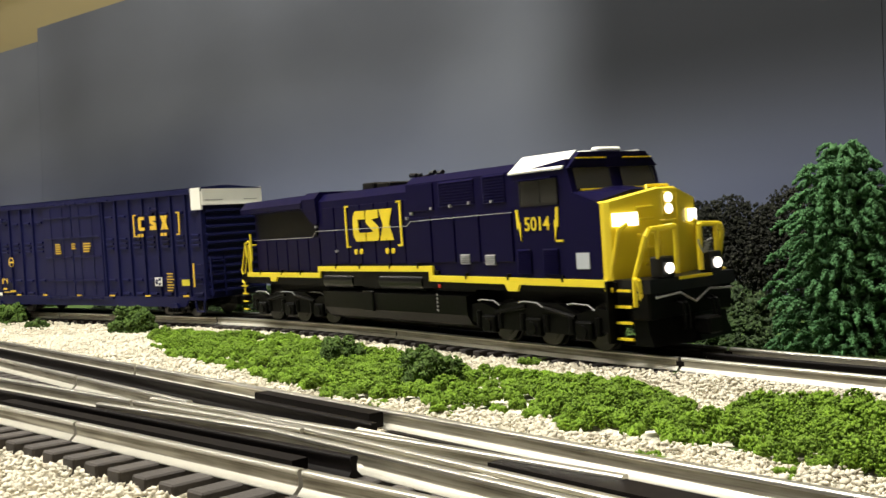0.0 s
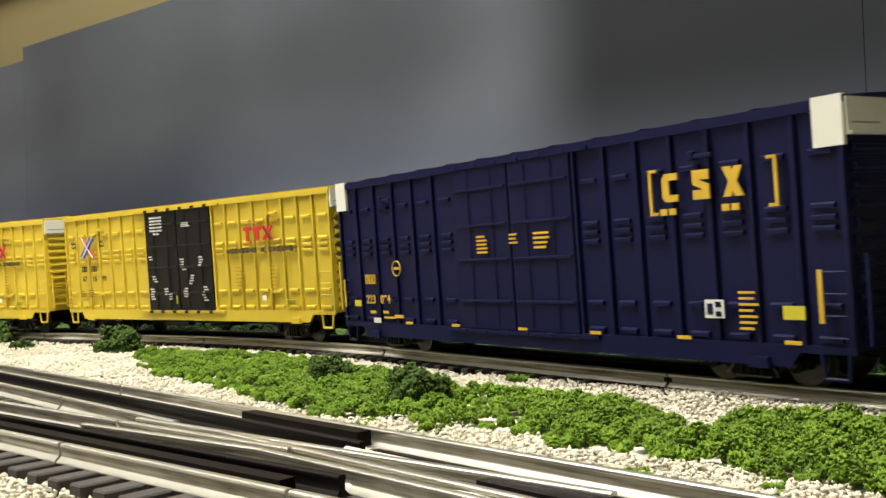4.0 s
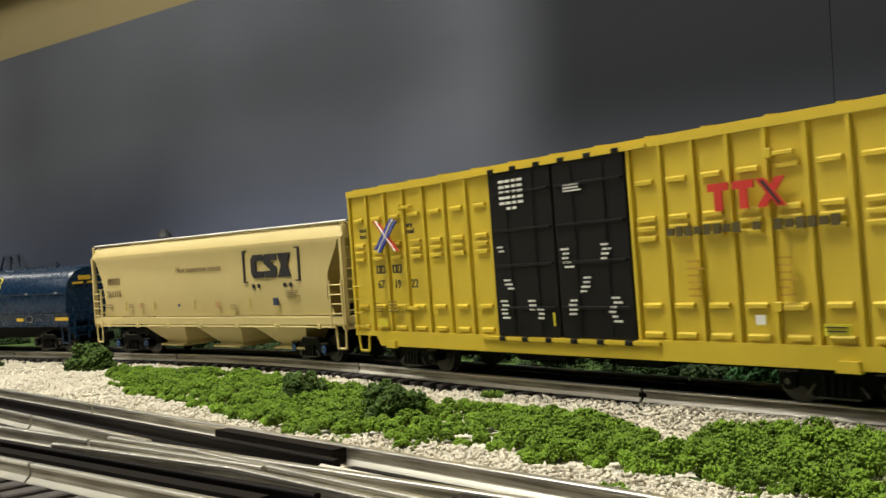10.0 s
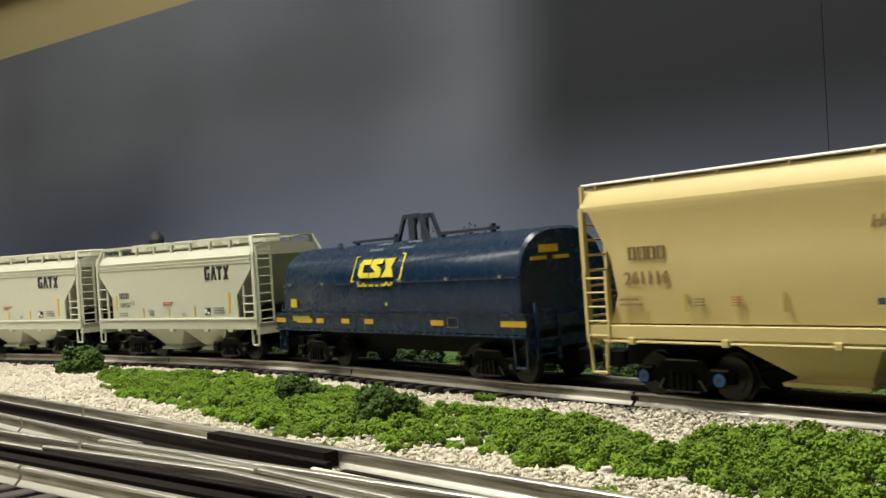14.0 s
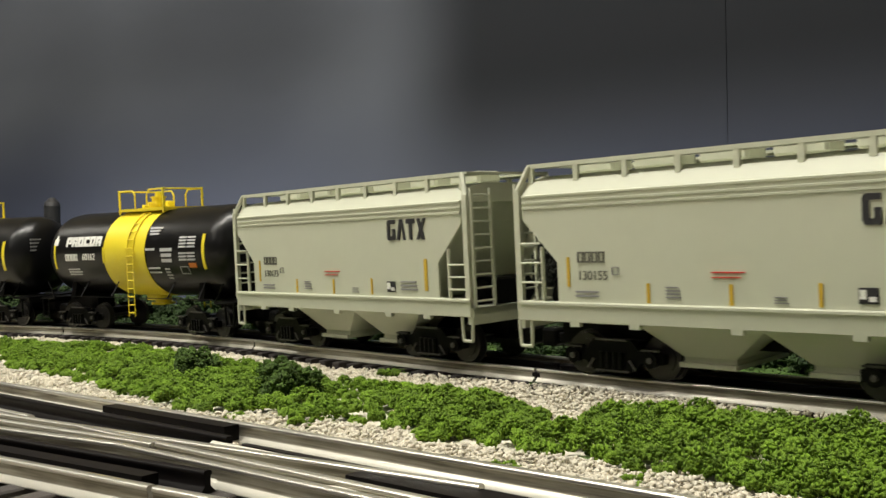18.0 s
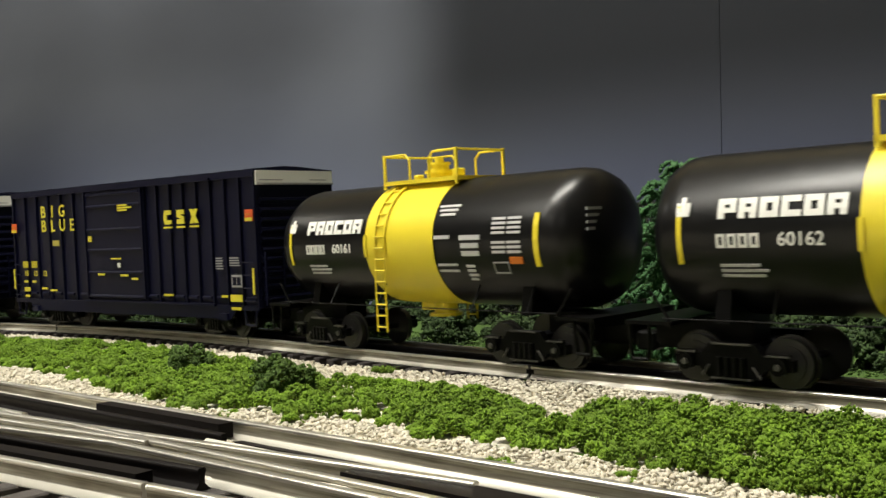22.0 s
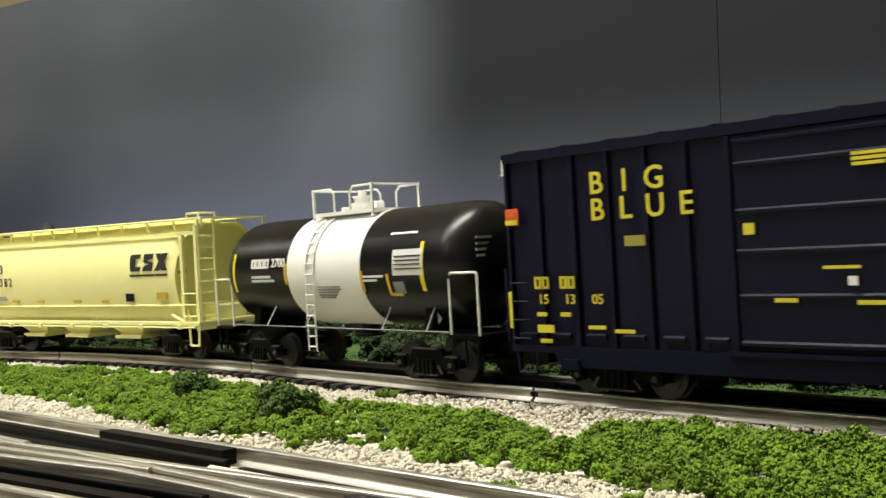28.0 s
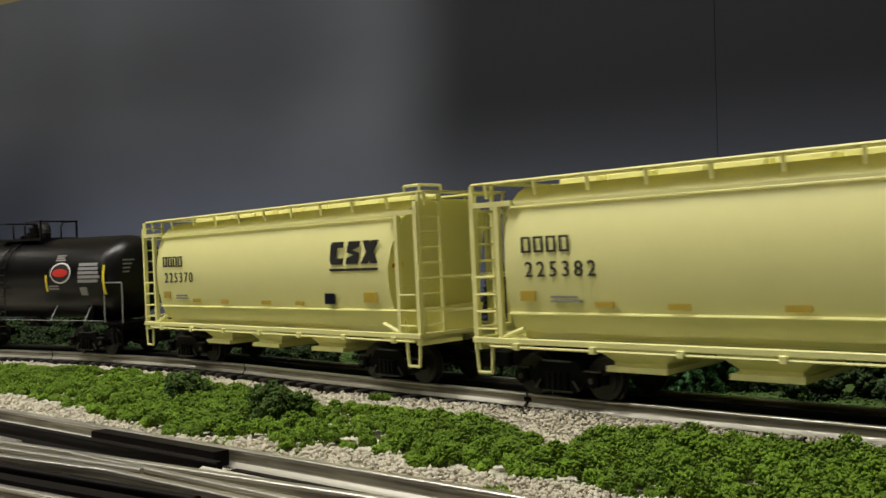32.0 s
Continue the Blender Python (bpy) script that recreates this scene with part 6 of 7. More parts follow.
            if k > 0:
                part("ladder_hoop", Solid().path([(e - k * 0.012, -0.0290, zr + 0.0028), (e - k * 0.012, -0.0290, zr + 0.0058), (e - k * 0.001, -0.0290, zr + 0.0058), (e - k * 0.001, -0.0290, zr + 0.0028)], 0.0007, 6), paint, car)
                part("ladder_hoop", Solid().path([(e - k * 0.001, -0.0290, zr + 0.0058), (e - k * 0.001, -0.0150, zr + 0.0058), (e - k * 0.001, -0.0150, zr + 0.0028)], 0.0007, 6), paint, car)
            part("end_brace", Solid().rod((e - k * 0.028, -y0 + 0.001, zs1 + 0.004), (e - k * 0.0155, -y0 + 0.001, zs1 - 0.0005), 0.0012, 6), paint, car)
            part("end_rail", Solid().rod((e, -y0, 0.052), (e, y0, 0.052), 0.0006, 5), paint, car)
            ladder(car, e - k * 0.0085, -y0 - 0.0005, zs1, 0.056 if k < 0 else 0.048, 0.0115, 4 if k < 0 else 3, paint, "x", 0.0005, False, "grab_iron")
        else:
            for y in (-y0, y0):
                part("corner_post", Solid().box(min(e, e - k * 0.0022), max(e, e - k * 0.0022), y - 0.001, y + 0.001, zs1, zt), paint, car)
            ladder(car, e - k * 0.0075, -y0 - 0.0012, zs0 - 0.002, 0.054, 0.0115, 5, paint, "x", 0.0005, True, "grab_ladder")
            part("brake_disc", Solid().disc((e - k * 0.002, 0.006, 0.046), "x", 0.0095, 0.0012, 18), paint, car)
        ladder(car, e - k * 0.0005, -y0 + 0.0085, zs1, zr + 0.002, 0.0135, 9, paint, "y", 0.0006)
        stirrup(car, e - k * 0.0060, -y0, 0.0105, zs0, 0.0095, paint)
        part("brake_gear", Solid().box(min(e - k * 0.006, e - k * 0.022), max(e - k * 0.006, e - k * 0.022), -0.012, 0.012, zs0, zs0 + 0.012, 0.001), paint if style != "tan" else UNDER, car)
        coupler(car, k * (half + 0.004))
    # bays
    if style == "tan":
        for x in (-0.060, 0.012, 0.084):
            part("hopper_bay", Solid().loft([[(x - a, -b, z), (x + c, -b, z), (x + c, b, z), (x - a, b, z)] for a, c, b, z in ((0.036, 0.030, 0.030, zs0 + 0.002), (0.008, 0.020, 0.021, 0.0115), (0.008, 0.020, 0.021, 0.0092))]), paint, car)
            part("outlet_gate", Solid().box(x - 0.012, x + 0.021, -0.0245, 0.0245, 0.0080, 0.0096), paint, car)
        tx = (-half + 0.043, half - 0.043)
    else:
        for x in (-0.066, -0.012, 0.048):
            part("hopper_bay", Solid().loft([[(x - a, -b, z), (x + a, -b, z), (x + a, b, z), (x - a, b, z)] for a, b, z in ((0.024, 0.026, zs1), (0.012, 0.019, 0.0165), (0.012, 0.019, 0.0135))]), paint, car)
            part("outlet_gate", Solid().box(x - 0.014, x + 0.014, -0.0225, 0.0225, 0.0128, 0.0150), paint, car)
        tx = (-half + 0.040, half - 0.040)
    for x in tx:
        truck(car, x, caps=BLUE_PART if style == "tan" else None)
    # markings
    if style == "tan":
        y = -0.0330
        logo(car, 0.0545, 0.1160, 0.0545, 0.0770, y, INK)
        words("How tomorrow moves", 0.0062, mat("brown_stencil", (0.25, 0.18, 0.08), 0.5), car, -0.002, 0.0665, y, slant=0.25)
        bars([q for i in range(4) for q in hollow(-0.1310 + i * 0.0048, 0.0605, 0.0038, 0.0054, 0.0008)], mat("brown_stencil", (0.25, 0.18, 0.08), 0.5), car, y)
        words(number, 0.0076, mat("brown_stencil", (0.25, 0.18, 0.08), 0.5), car, -0.1245, 0.0500, y)
        bars(shade_rows(2, -0.139, -0.125, 0.0385, 0.0425, 0.8, 3) + shade_rows(3, -0.102, -0.096, 0.0385, 0.042, 0.8, 4) + shade_rows(3, 0.037, 0.044, 0.036, 0.040, 0.8, 5) + shade_rows(4, 0.100, 0.115, 0.044, 0.049, 0.7, 9), mat("brown_stencil", (0.25, 0.18, 0.08), 0.5), car, y)
        bars(shade_rows(4, -0.0855, -0.081, 0.0385, 0.0425, 0.6, 6) + shade_rows(4, 0.0185, 0.0255, 0.0380, 0.0420, 0.6, 7), mat("faded_red_stencil", (0.45, 0.14, 0.06), 0.5), car, y)
        bars([(x, 0.0400, 0.0011, 0.0070) for x in (-0.106, -0.064, -0.008, 0.060)], mat("faded_reflector", (0.50, 0.37, 0.08), 0.5), car, y, "reflector")
        bars([(-0.029, 0.0400, 0.0025, 0.0022), (0.0885, 0.0412, 0.005, 0.0050)], mat("blue_grey_mark", (0.03, 0.05, 0.10), 0.5), car, y, "data_panel")
    else:
        y = -0.0328
        q = Solid()
        for i in range(3):
            x = 0.0681 + i * 0.0132
            z_lo, z_hi, sl = 0.0600, 0.0715, 0.0018
            if i == 0:
                q.prism([(x + .001, z_lo), (x + .0098, z_lo), (x + .0106, z_lo + .003), (x + .005, z_lo + .003), (x + .0062, z_hi - .003), (x + .0112, z_hi - .003), (x + .0118, z_hi), (x + .003, z_hi), (x + .0012, z_hi - .002), (x, z_lo + .002)], y - .0004, y + .0003, "y")
            elif i == 1:
                q.prism([(x, z_lo), (x + .009, z_lo), (x + .0108, z_lo + .0055), (x + .0052, z_lo + .0070), (x + .0112, z_hi - .003), (x + .012, z_hi), (x + .0032, z_hi), (x + .0012, z_lo + .0060), (x + .0068, z_lo + .0046), (x + .001, z_lo + .003)], y - .0004, y + .0003, "y")
            else:
                q.prism([(x - .001, z_lo), (x + .004, z_lo), (x + .0135, z_hi), (x + .0085, z_hi)], y - .0004, y + .0003, "y")
                q.prism([(x + .0015, z_hi), (x + .0065, z_hi), (x + .0115, z_lo), (x + .0065, z_lo)], y - .00045, y + .0003, "y")
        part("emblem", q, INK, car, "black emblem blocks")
        bars([(0.0681 + 0.0132 * i + 0.0055, 0.0572, 0.0122, 0.0013) for i in range(3)], INK, car, y)
        bars([q for i in range(4) for q in hollow(-0.1105 + i * 0.0066, 0.0655, 0.0046, 0.0066, 0.0008)], INK, car, y)
        words(number, 0.0092, INK, car, -0.0935, 0.0548, y, bold=0.0, space=1.38)
        bars([(-0.1110, 0.0440, 0.008, 0.0042), (-0.073, 0.0405, 0.009, 0.0022), (-0.040, 0.0400, 0.009, 0.0022), (0.005, 0.0398, 0.009, 0.0022), (0.038, 0.0395, 0.008, 0.0020), (0.0985, 0.0430, 0.010, 0.0050)], mat("ochre_mark", (0.52, 0.37, 0.045), 0.5), car, -0.0318, "reflector")
        bars(shade_rows(2, -0.099, -0.080, 0.0410, 0.0445, 0.9, 3), GREY_MARK, car, -0.0318)
        part("data_panel", bar(0.0610, 0.0690, 0.0395, 0.0450, -0.0318), NAVY_DARK, car)
        part("placard", Solid().box(0.1095, 0.1133, -0.0292, -0.0225, 0.0575, 0.0630), ORANGE, car, "orange placard")
    return car


def coil_car(cx):
    car = thing("coil_car", "dark blue covered coil car with a rounded hood", "freight car")
    car["s0"] = cx
    half, P = 0.1245, STEEL_BLUE
    r, zc = 0.0300, 0.0440
    seg = 18
    def round_(v):
        return math.copysign(abs(v) ** 0.74, v)
    arc = [(-0.0305, 0.0285)] + [(-0.0305 * round_(math.cos(math.pi * i / seg)), 0.0440 + 0.0322 * round_(math.sin(math.pi * i / seg))) for i in range(seg + 1)] + [(0.0305, 0.0285)]
    def hood_y(z):
        a = max(0.0, min(1.0, (z - 0.044) / 0.0322))
        return -0.0305 * (1 - a ** 2.7) ** 0.37
    hood = half - 0.006
    part("hood", Solid().loft([[(x, y * q, 0.0285 + (z - 0.0285) * q) for y, z in arc] for x, q in ((-hood, 0.97), (-hood + 0.002, 1.0), (hood - 0.002, 1.0), (hood, 0.97))]), P, car, "rounded steel hood", smooth=30)
    for z in (0.0525, 0.0368):
        yy = hood_y(z)
        part("hood_rib", Solid().box(-hood, hood, yy - 0.0006, yy + 0.0004, z - 0.0005, z + 0.0005), P, car)
    lug = Solid().box(-0.001, 0.001, -0.0014, 0.0004, -0.0008, 0.0008).mesh("hood_lug")
    for i in range(6):
        part("hood_lug", lug, GREY_MARK, car).location = (-hood * 0.9 + hood * 1.8 * i / 5, hood_y(0.0532) - 0.0004, 0.0532)
    for k in (-1, 1):
        part("side_sill", Solid().box(-half, half, k * 0.0315 - 0.0015, k * 0.0315 + 0.0015, 0.0250, 0.0345, 0.0004), P, car)
        part("sill_lip", Solid().box(-half, half, k * 0.0325 - 0.0016, k * 0.0325 + 0.0016, 0.0340, 0.0350), P, car)
        part("sill_lip", Solid().box(-half, half, k * 0.0325 - 0.0016, k * 0.0325 + 0.0016, 0.0240, 0.0250), P, car)
        part("end_wall", Solid().box(min(k * half, k * (half - 0.004)), max(k * half, k * (half - 0.004)), -0.031, 0.031, 0.0180, 0.0330), P, car)
    part("floor_frame", Solid().box(-half, half, -0.030, 0.030, 0.0235, 0.0270), UNDER, car)
    part("centre_sill", Solid().box(-half * 0.85, half * 0.85, -0.010, 0.010, 0.0120, 0.0240), UNDER, car)
    # lifting gear on the hood
    g = mat("hood_gear", (0.02, 0.03, 0.05), 0.5)
    for k in (-1, 1):
        top = Solid()
        top.box(-0.0070, 0.0070, k * 0.0045 - 0.0011, k * 0.0045 + 0.0011, 0.0885, 0.0912)
        for x0, x1 in ((-0.0070, -0.0165), (0.0070, 0.0165)):
            top.prism([(x0 - 0.0013, 0.0910), (x0 + 0.0013, 0.0910), (x1 + 0.0013, 0.0735), (x1 - 0.0013, 0.0735)], k * 0.0045 - 0.0009, k * 0.0045 + 0.0009, "y")
        top.box(-0.003, 0.003, k * 0.0045 - 0.001, k * 0.0045 + 0.001, 0.0735, 0.0900)
        part("lifting_bail", top, g, car, "raised lifting bail")
    for x in (-0.0155, 0.0155):
        part("bail_plate", Solid().prism([(-0.0215, 0.0712), (-0.0130, 0.0752), (0.0130, 0.0752), (0.0215, 0.0712), (0.0215, 0.0702), (-0.0215, 0.0702)], x - 0.0075, x + 0.0075), mat("bail_plate_grey", (0.10, 0.12, 0.15), 0.45), car, "pale grey lifting plate")
    for x in (-0.0400, 0.0500):
        s = Solid().box(x - 0.025, x + 0.027, -0.0060, -0.0035, 0.0772, 0.0788).box(x + 0.022, x + 0.024, -0.0060, -0.0035, 0.0740, 0.0805)
        s.box(x - 0.022, x - 0.020, -0.0060, -0.0035, 0.0735, 0.0780)
        s.prism([(x - 0.025, 0.0780), (x - 0.022, 0.0780), (x - 0.017, 0.0690), (x - 0.020, 0.0690)], -0.0175, -0.0155, "y")
        part("stacking_bar", s, g, car)
    y = -0.0316
    q = logo(car, -0.0305, 0.0215, 0.0535, 0.0685, 0, LEMON)
    for v in [v for ob in q for v in ob.data.vertices]:
        v.co.y += hood_y(v.co.z) - 0.0008
    bars([(-0.0205 + 0.0062 * i, 0.0512, 0.0048 - 0.0012 * (i % 2), 0.0014) for i in range(6)], LEMON, car, -0.0310)
    part("sticker", bar(-0.1065, -0.0985, 0.0385, 0.0440, -0.0309), LEMON, car, "bright yellow placard")
    bars([(x, 0.0305, w, 0.0028) for x, w in ((-0.118, 0.013), (-0.086, 0.020), (-0.066, 0.009), (-0.036, 0.009), (-0.010, 0.009), (0.056, 0.011), (0.116, 0.018))], GOLD, car, -0.0331, "reflector")
    bars([(-0.090, 0.0318, 0.022, 0.0036)], mat("olive_yellow", (0.4, 0.36, 0.04), 0.5), car, -0.0332)
    part("data_panel", bar(0.0655, 0.0740, 0.0285, 0.0330, -0.0332), NAVY_DARK, car)
    bars([(0.0697, 0.0332, 0.009, 0.0004), (0.0697, 0.0284, 0.009, 0.0004), (0.0653, 0.0308, 0.0004, 0.0048), (0.0741, 0.0308, 0.0004, 0.0048)], GREY_MARK, car, -0.0334)
    part("sticker", bar(0.005, 0.007, 0.0395, 0.0410, -0.0309), LEMON, car)
    for k in (-1, 1):
        ladder(car, k * (half + 0.001), -0.020, 0.012, 0.040, 0.014, 4, P, "y", 0.0006)
        stirrup(car, k * (half - 0.006), -0.0315, 0.0095, 0.0250, 0.010, P)
        s = Solid()
        for yy in (-0.017, -0.002):
            s.box(min(k * hood, k * (hood + 0.0012)), max(k * hood, k * (hood + 0.0012)), yy - 0.005, yy + 0.005, 0.0600, 0.0618)
        s.box(min(k * hood, k * (hood + 0.0012)), max(k * hood, k * (hood + 0.0012)), -0.016, -0.004, 0.0635, 0.0672)
        part("end_mark", s, GOLD, car)
        coupler(car, k * (half + 0.004))
    for x in (-half + 0.038, half - 0.038):
        truck(car, x)
    return car



def locomotive(cx):
    loco = thing("locomotive", "dark blue diesel locomotive with a yellow nose and lit headlights", "locomotive")
    loco["s0"] = cx
    P, Y = LOCO_NAVY, CAB_YELLOW
    HB = 0.0275                            # half width of the hood
    # deck and stepped yellow sill
    deck = Solid().box(-0.193, 0.193, -0.030, 0.030, 0.0285, 0.0335)
    deck.box(-0.085, 0.058, -0.030, 0.030, 0.0335, 0.0385)
    part("deck", deck, UNDER, loco)
    for k in (-1, 1):
        y = k * 0.0305
        part("sill_stripe", Solid().prism([(-0.193, 0.0335), (-0.0765, 0.0335), (-0.0765, 0.0380), (0.0505, 0.0380), (0.0505, 0.0325), (0.189, 0.0310), (0.189, 0.0345), (0.0540, 0.0358), (0.0540, 0.0412), (-0.0795, 0.0412), (-0.0795, 0.0368), (-0.193, 0.0368)], y - 0.0008, y + 0.0008, "y"), BAND_YELLOW, loco, "yellow sill stripe")
        for x, z in ((-0.170, 0.0368), (-0.135, 0.0368), (-0.105, 0.0368), (-0.055, 0.0412), (-0.025, 0.0412), (0.010, 0.0412), (0.040, 0.0412), (0.085, 0.0355), (0.120, 0.0352), (0.160, 0.0348)):
            part("stanchion_foot", Solid().box(x - 0.0007, x + 0.0007, y - 0.0011, y + 0.0011, z - 0.0014, z + 0.0018), UNDER, loco)
        for x, z in ((-0.148, 0.0325), (0.123, 0.0305)):
            part("jack_pad", Solid().prism([(-0.006, 0.0015), (0.006, 0.0015), (0.0035, -0.0022), (-0.0035, -0.0022)], y - 0.001, y + 0.001, "y"), BAND_YELLOW, loco).location = (x, 0, z)
    part("centre_sill", Solid().box(-0.190, 0.190, -0.014, 0.014, 0.0140, 0.0290), UNDER, loco)
    # hood sections
    part("rear_hood", Solid().box(-0.188, -0.078, -HB + 0.003, HB - 0.003, 0.0335, 0.0830, 0.0008), P, loco)
    part("engine_hood", Solid().prism([(-HB, 0.0385), (-HB, 0.0845), (-HB + 0.005, 0.0895), (HB - 0.005, 0.0895), (HB, 0.0845), (HB, 0.0385)], -0.080, 0.0285), P, loco)
    part("equipment_hood", Solid().prism([(-HB - 0.001, 0.0335), (-HB - 0.001, 0.0885), (-HB + 0.004, 0.0925), (HB - 0.004, 0.0925), (HB + 0.001, 0.0885), (HB + 0.001, 0.0335)], 0.0285, 0.1270), P, loco)
    part("radiator_screen", Solid().box(-0.180, -0.088, -HB + 0.0018, HB - 0.0018, 0.0620, 0.0800), UNDER, loco, "black radiator screen")
    # overhanging radiator wings
    part("radiator_wing", Solid().prism([(-0.0310, 0.0812), (-0.0312, 0.0850), (-0.0255, 0.0905), (0.0255, 0.0905), (0.0312, 0.0850), (0.0310, 0.0812)], -0.1985, -0.0990), P, loco, "overhanging radiator")
    part("radiator_wing", Solid().prism([(-0.0300, 0.0790), (-0.0302, 0.0870), (-0.0255, 0.0915), (0.0255, 0.0915), (0.0302, 0.0870), (0.0300, 0.0790)], -0.0990, -0.0800), P, loco)
    for k in (-1, 1):
        part("wing_brace", Solid().prism([(-0.0990, 0.0790), (-0.0800, 0.0790), (-0.0800, 0.0700), (-0.0860, 0.0700)], k * 0.0275 - 0.002, k * 0.0275 + 0.002, "y"), P, loco)
    # roof gear: stacks and horns
    for x0, x1, z in ((-0.0500, -0.0360, 0.0945), (-0.0320, -0.0170, 0.0935)):
        part("exhaust_pipe", Solid().box(x0, x1, -0.010, 0.010, 0.0890, z, 0.0008), BLACK, loco)
    horn = Solid().rod((0.0020, 0, 0.0935), (0.0190, 0, 0.0955), 0.0008, 6).rod((0.0110, 0, 0.0895), (0.0110, 0, 0.0950), 0.0008, 6)
    for x, dy in ((0.0190, -0.003), (0.0190, 0.003), (0.0020, 0.002), (0.0020, -0.002)):
        horn.rod((x, dy, 0.0955), (x + (0.005 if x > 0.01 else -0.006), dy, 0.0960), 0.0014, 8)
    part("horn", horn, BLACK, loco)
    # hood doors, louvres and rails on the near side
    yh = -HB - 0.0012
    for i in range(7):
        x = -0.0745 + i * 0.0165
        part("hood_door", Solid().box(x + 0.0004, x + 0.0156, -HB - 0.0007, -HB + 0.0005, 0.0425, 0.0800, 0.0002), P, loco)
    for i in range(6):
        x = -0.184 + i * 0.0165
        part("hood_door", Solid().box(x + 0.0004, x + 0.0156, -HB + 0.0022, -HB + 0.0035, 0.0375, 0.0605, 0.0002), P, loco)
    for x0, x1, z0, z1 in ((0.0320, 0.0520, 0.0430, 0.0690), (0.0540, 0.0740, 0.0430, 0.0690), (0.0760, 0.0960, 0.0430, 0.0690), (0.0980, 0.1230, 0.0430, 0.0690), (0.0320, 0.0560, 0.0725, 0.0880)):
        part("hood_door", Solid().box(x0, x1, -HB - 0.0019, -HB - 0.0005, z0, z1, 0.0002), P, loco)
    def louvre(x0, x1, z0, z1, n, y, m_=P):
        s = Solid()
        for i in range(n):
            z = z0 + (z1 - z0) * (i + 0.5) / n
            s.prism([(y, z - (z1 - z0) / n * 0.4), (y - 0.0011, z - (z1 - z0) / n * 0.4), (y, z + (z1 - z0) / n * 0.4)], x0, x1)
        part("louvre", s, m_, loco)
    louvre(0.0620, 0.0930, 0.0740, 0.0880, 9, -HB - 0.0010)
    louvre(0.1010, 0.1190, 0.0735, 0.0885, 10, -HB - 0.0010)
    louvre(0.0795, 0.0875, 0.0420, 0.0475, 5, -HB - 0.0018, GREY_MARK)
    louvre(0.1010, 0.1090, 0.0415, 0.0470, 5, -HB - 0.0018, GREY_MARK)
    louvre(0.1285, 0.1385, 0.0370, 0.0495, 11, -0.0308)
    louvre(0.1475, 0.1580, 0.0370, 0.0495, 11, -0.0308)
    rail = Solid().rod((-0.178, yh - 0.0015, 0.0610), (-0.086, yh - 0.0015, 0.0610), 0.0002, 5)
    rail.path([(-0.086, yh - 0.0015, 0.0610), (-0.080, yh - 0.0015, 0.0650), (0.030, yh - 0.0015, 0.0645), (0.034, yh - 0.0015, 0.0670), (0.126, yh - 0.0022, 0.0680)], 0.0002, 5)
    part("grab_rail", rail, GREY_MARK, loco)
    for x, z in ((0.0340, 0.0715), (0.0540, 0.0735), (0.0720, 0.0740), (0.0890, 0.0748), (0.1080, 0.0745), (0.0290, 0.0690), (-0.0820, 0.0680), (-0.0560, 0.0510)):
        part("data_label", Solid().box(x - 0.0008, x + 0.0008, -HB - 0.0024, -HB - 0.0002, z - 0.0008, z + 0.0008), GREY_MARK, loco)
    part("data_label", bar(0.1700, 0.1785, 0.0395, 0.0470, -0.0308), mat("notice_grey", (0.42, 0.45, 0.50), 0.5), loco, "pale notice plate")
    # cab
    CW = 0.0305
    cab = Solid()
    cab.prism([(0.127, 0.0335), (0.186, 0.0335), (0.186, 0.0690), (0.1695, 0.0752), (0.1655, 0.0910), (0.127, 0.0870)], -CW, CW, "y")
    part("cab", cab, P, loco)
    part("cab_roof", Solid().prism([(-CW - 0.0004, 0.0868), (-0.0225, 0.0942), (0.0225, 0.0942), (CW + 0.0004, 0.0868)], 0.1275, 0.1680), P, loco)
    for k in (-1, 1):
        part("roof_panel", Solid().loft([[(x, k * y, z) for y, z in ((CW + 0.0010, 0.0864), (0.0215, 0.0948), (0.0215, 0.0954), (CW + 0.0014, 0.0872))] for x in (0.1255, 0.1645)]), WHITE, loco, "white painted roof edge")
        part("sun_shade", Solid().box(0.1330, 0.1600, min(k * CW, k * (CW + 0.0045)), max(k * CW, k * (CW + 0.0045)), 0.0828, 0.0838), P, loco)
        win = part("window", Solid().box(0.1330, 0.1590, k * CW - 0.0004, k * CW + 0.0004, 0.0712, 0.0826), CAB_GLASS, loco, "dark side window")
        part("window_post", Solid().box(0.1465, 0.1475, k * CW - 0.0008, k * CW + 0.0008, 0.0712, 0.0826), BLACK, win)
        part("window_frame", Solid().box(0.1322, 0.1598, k * CW - 0.0007, k * CW + 0.0007, 0.0702, 0.0713).box(0.1322, 0.1332, k * CW - 0.0007, k * CW + 0.0007, 0.0702, 0.0832).box(0.1588, 0.1598, k * CW - 0.0007, k * CW + 0.0007, 0.0702, 0.0832), BLACK, win)
    dome = Solid().box(0.1480, 0.1520, -0.006, 0.010, 0.0940, 0.0962, 0.0008).box(0.1600, 0.1660, -0.008, 0.008, 0.0940, 0.0968, 0.001)
    part("roof_box", dome, WHITE, loco, "white roof antenna box")
    # windscreen: two panes in the raked front
    def front_x(z):
        return 0.1695 - (z - 0.0752) / (0.0925 - 0.0752) * 0.004
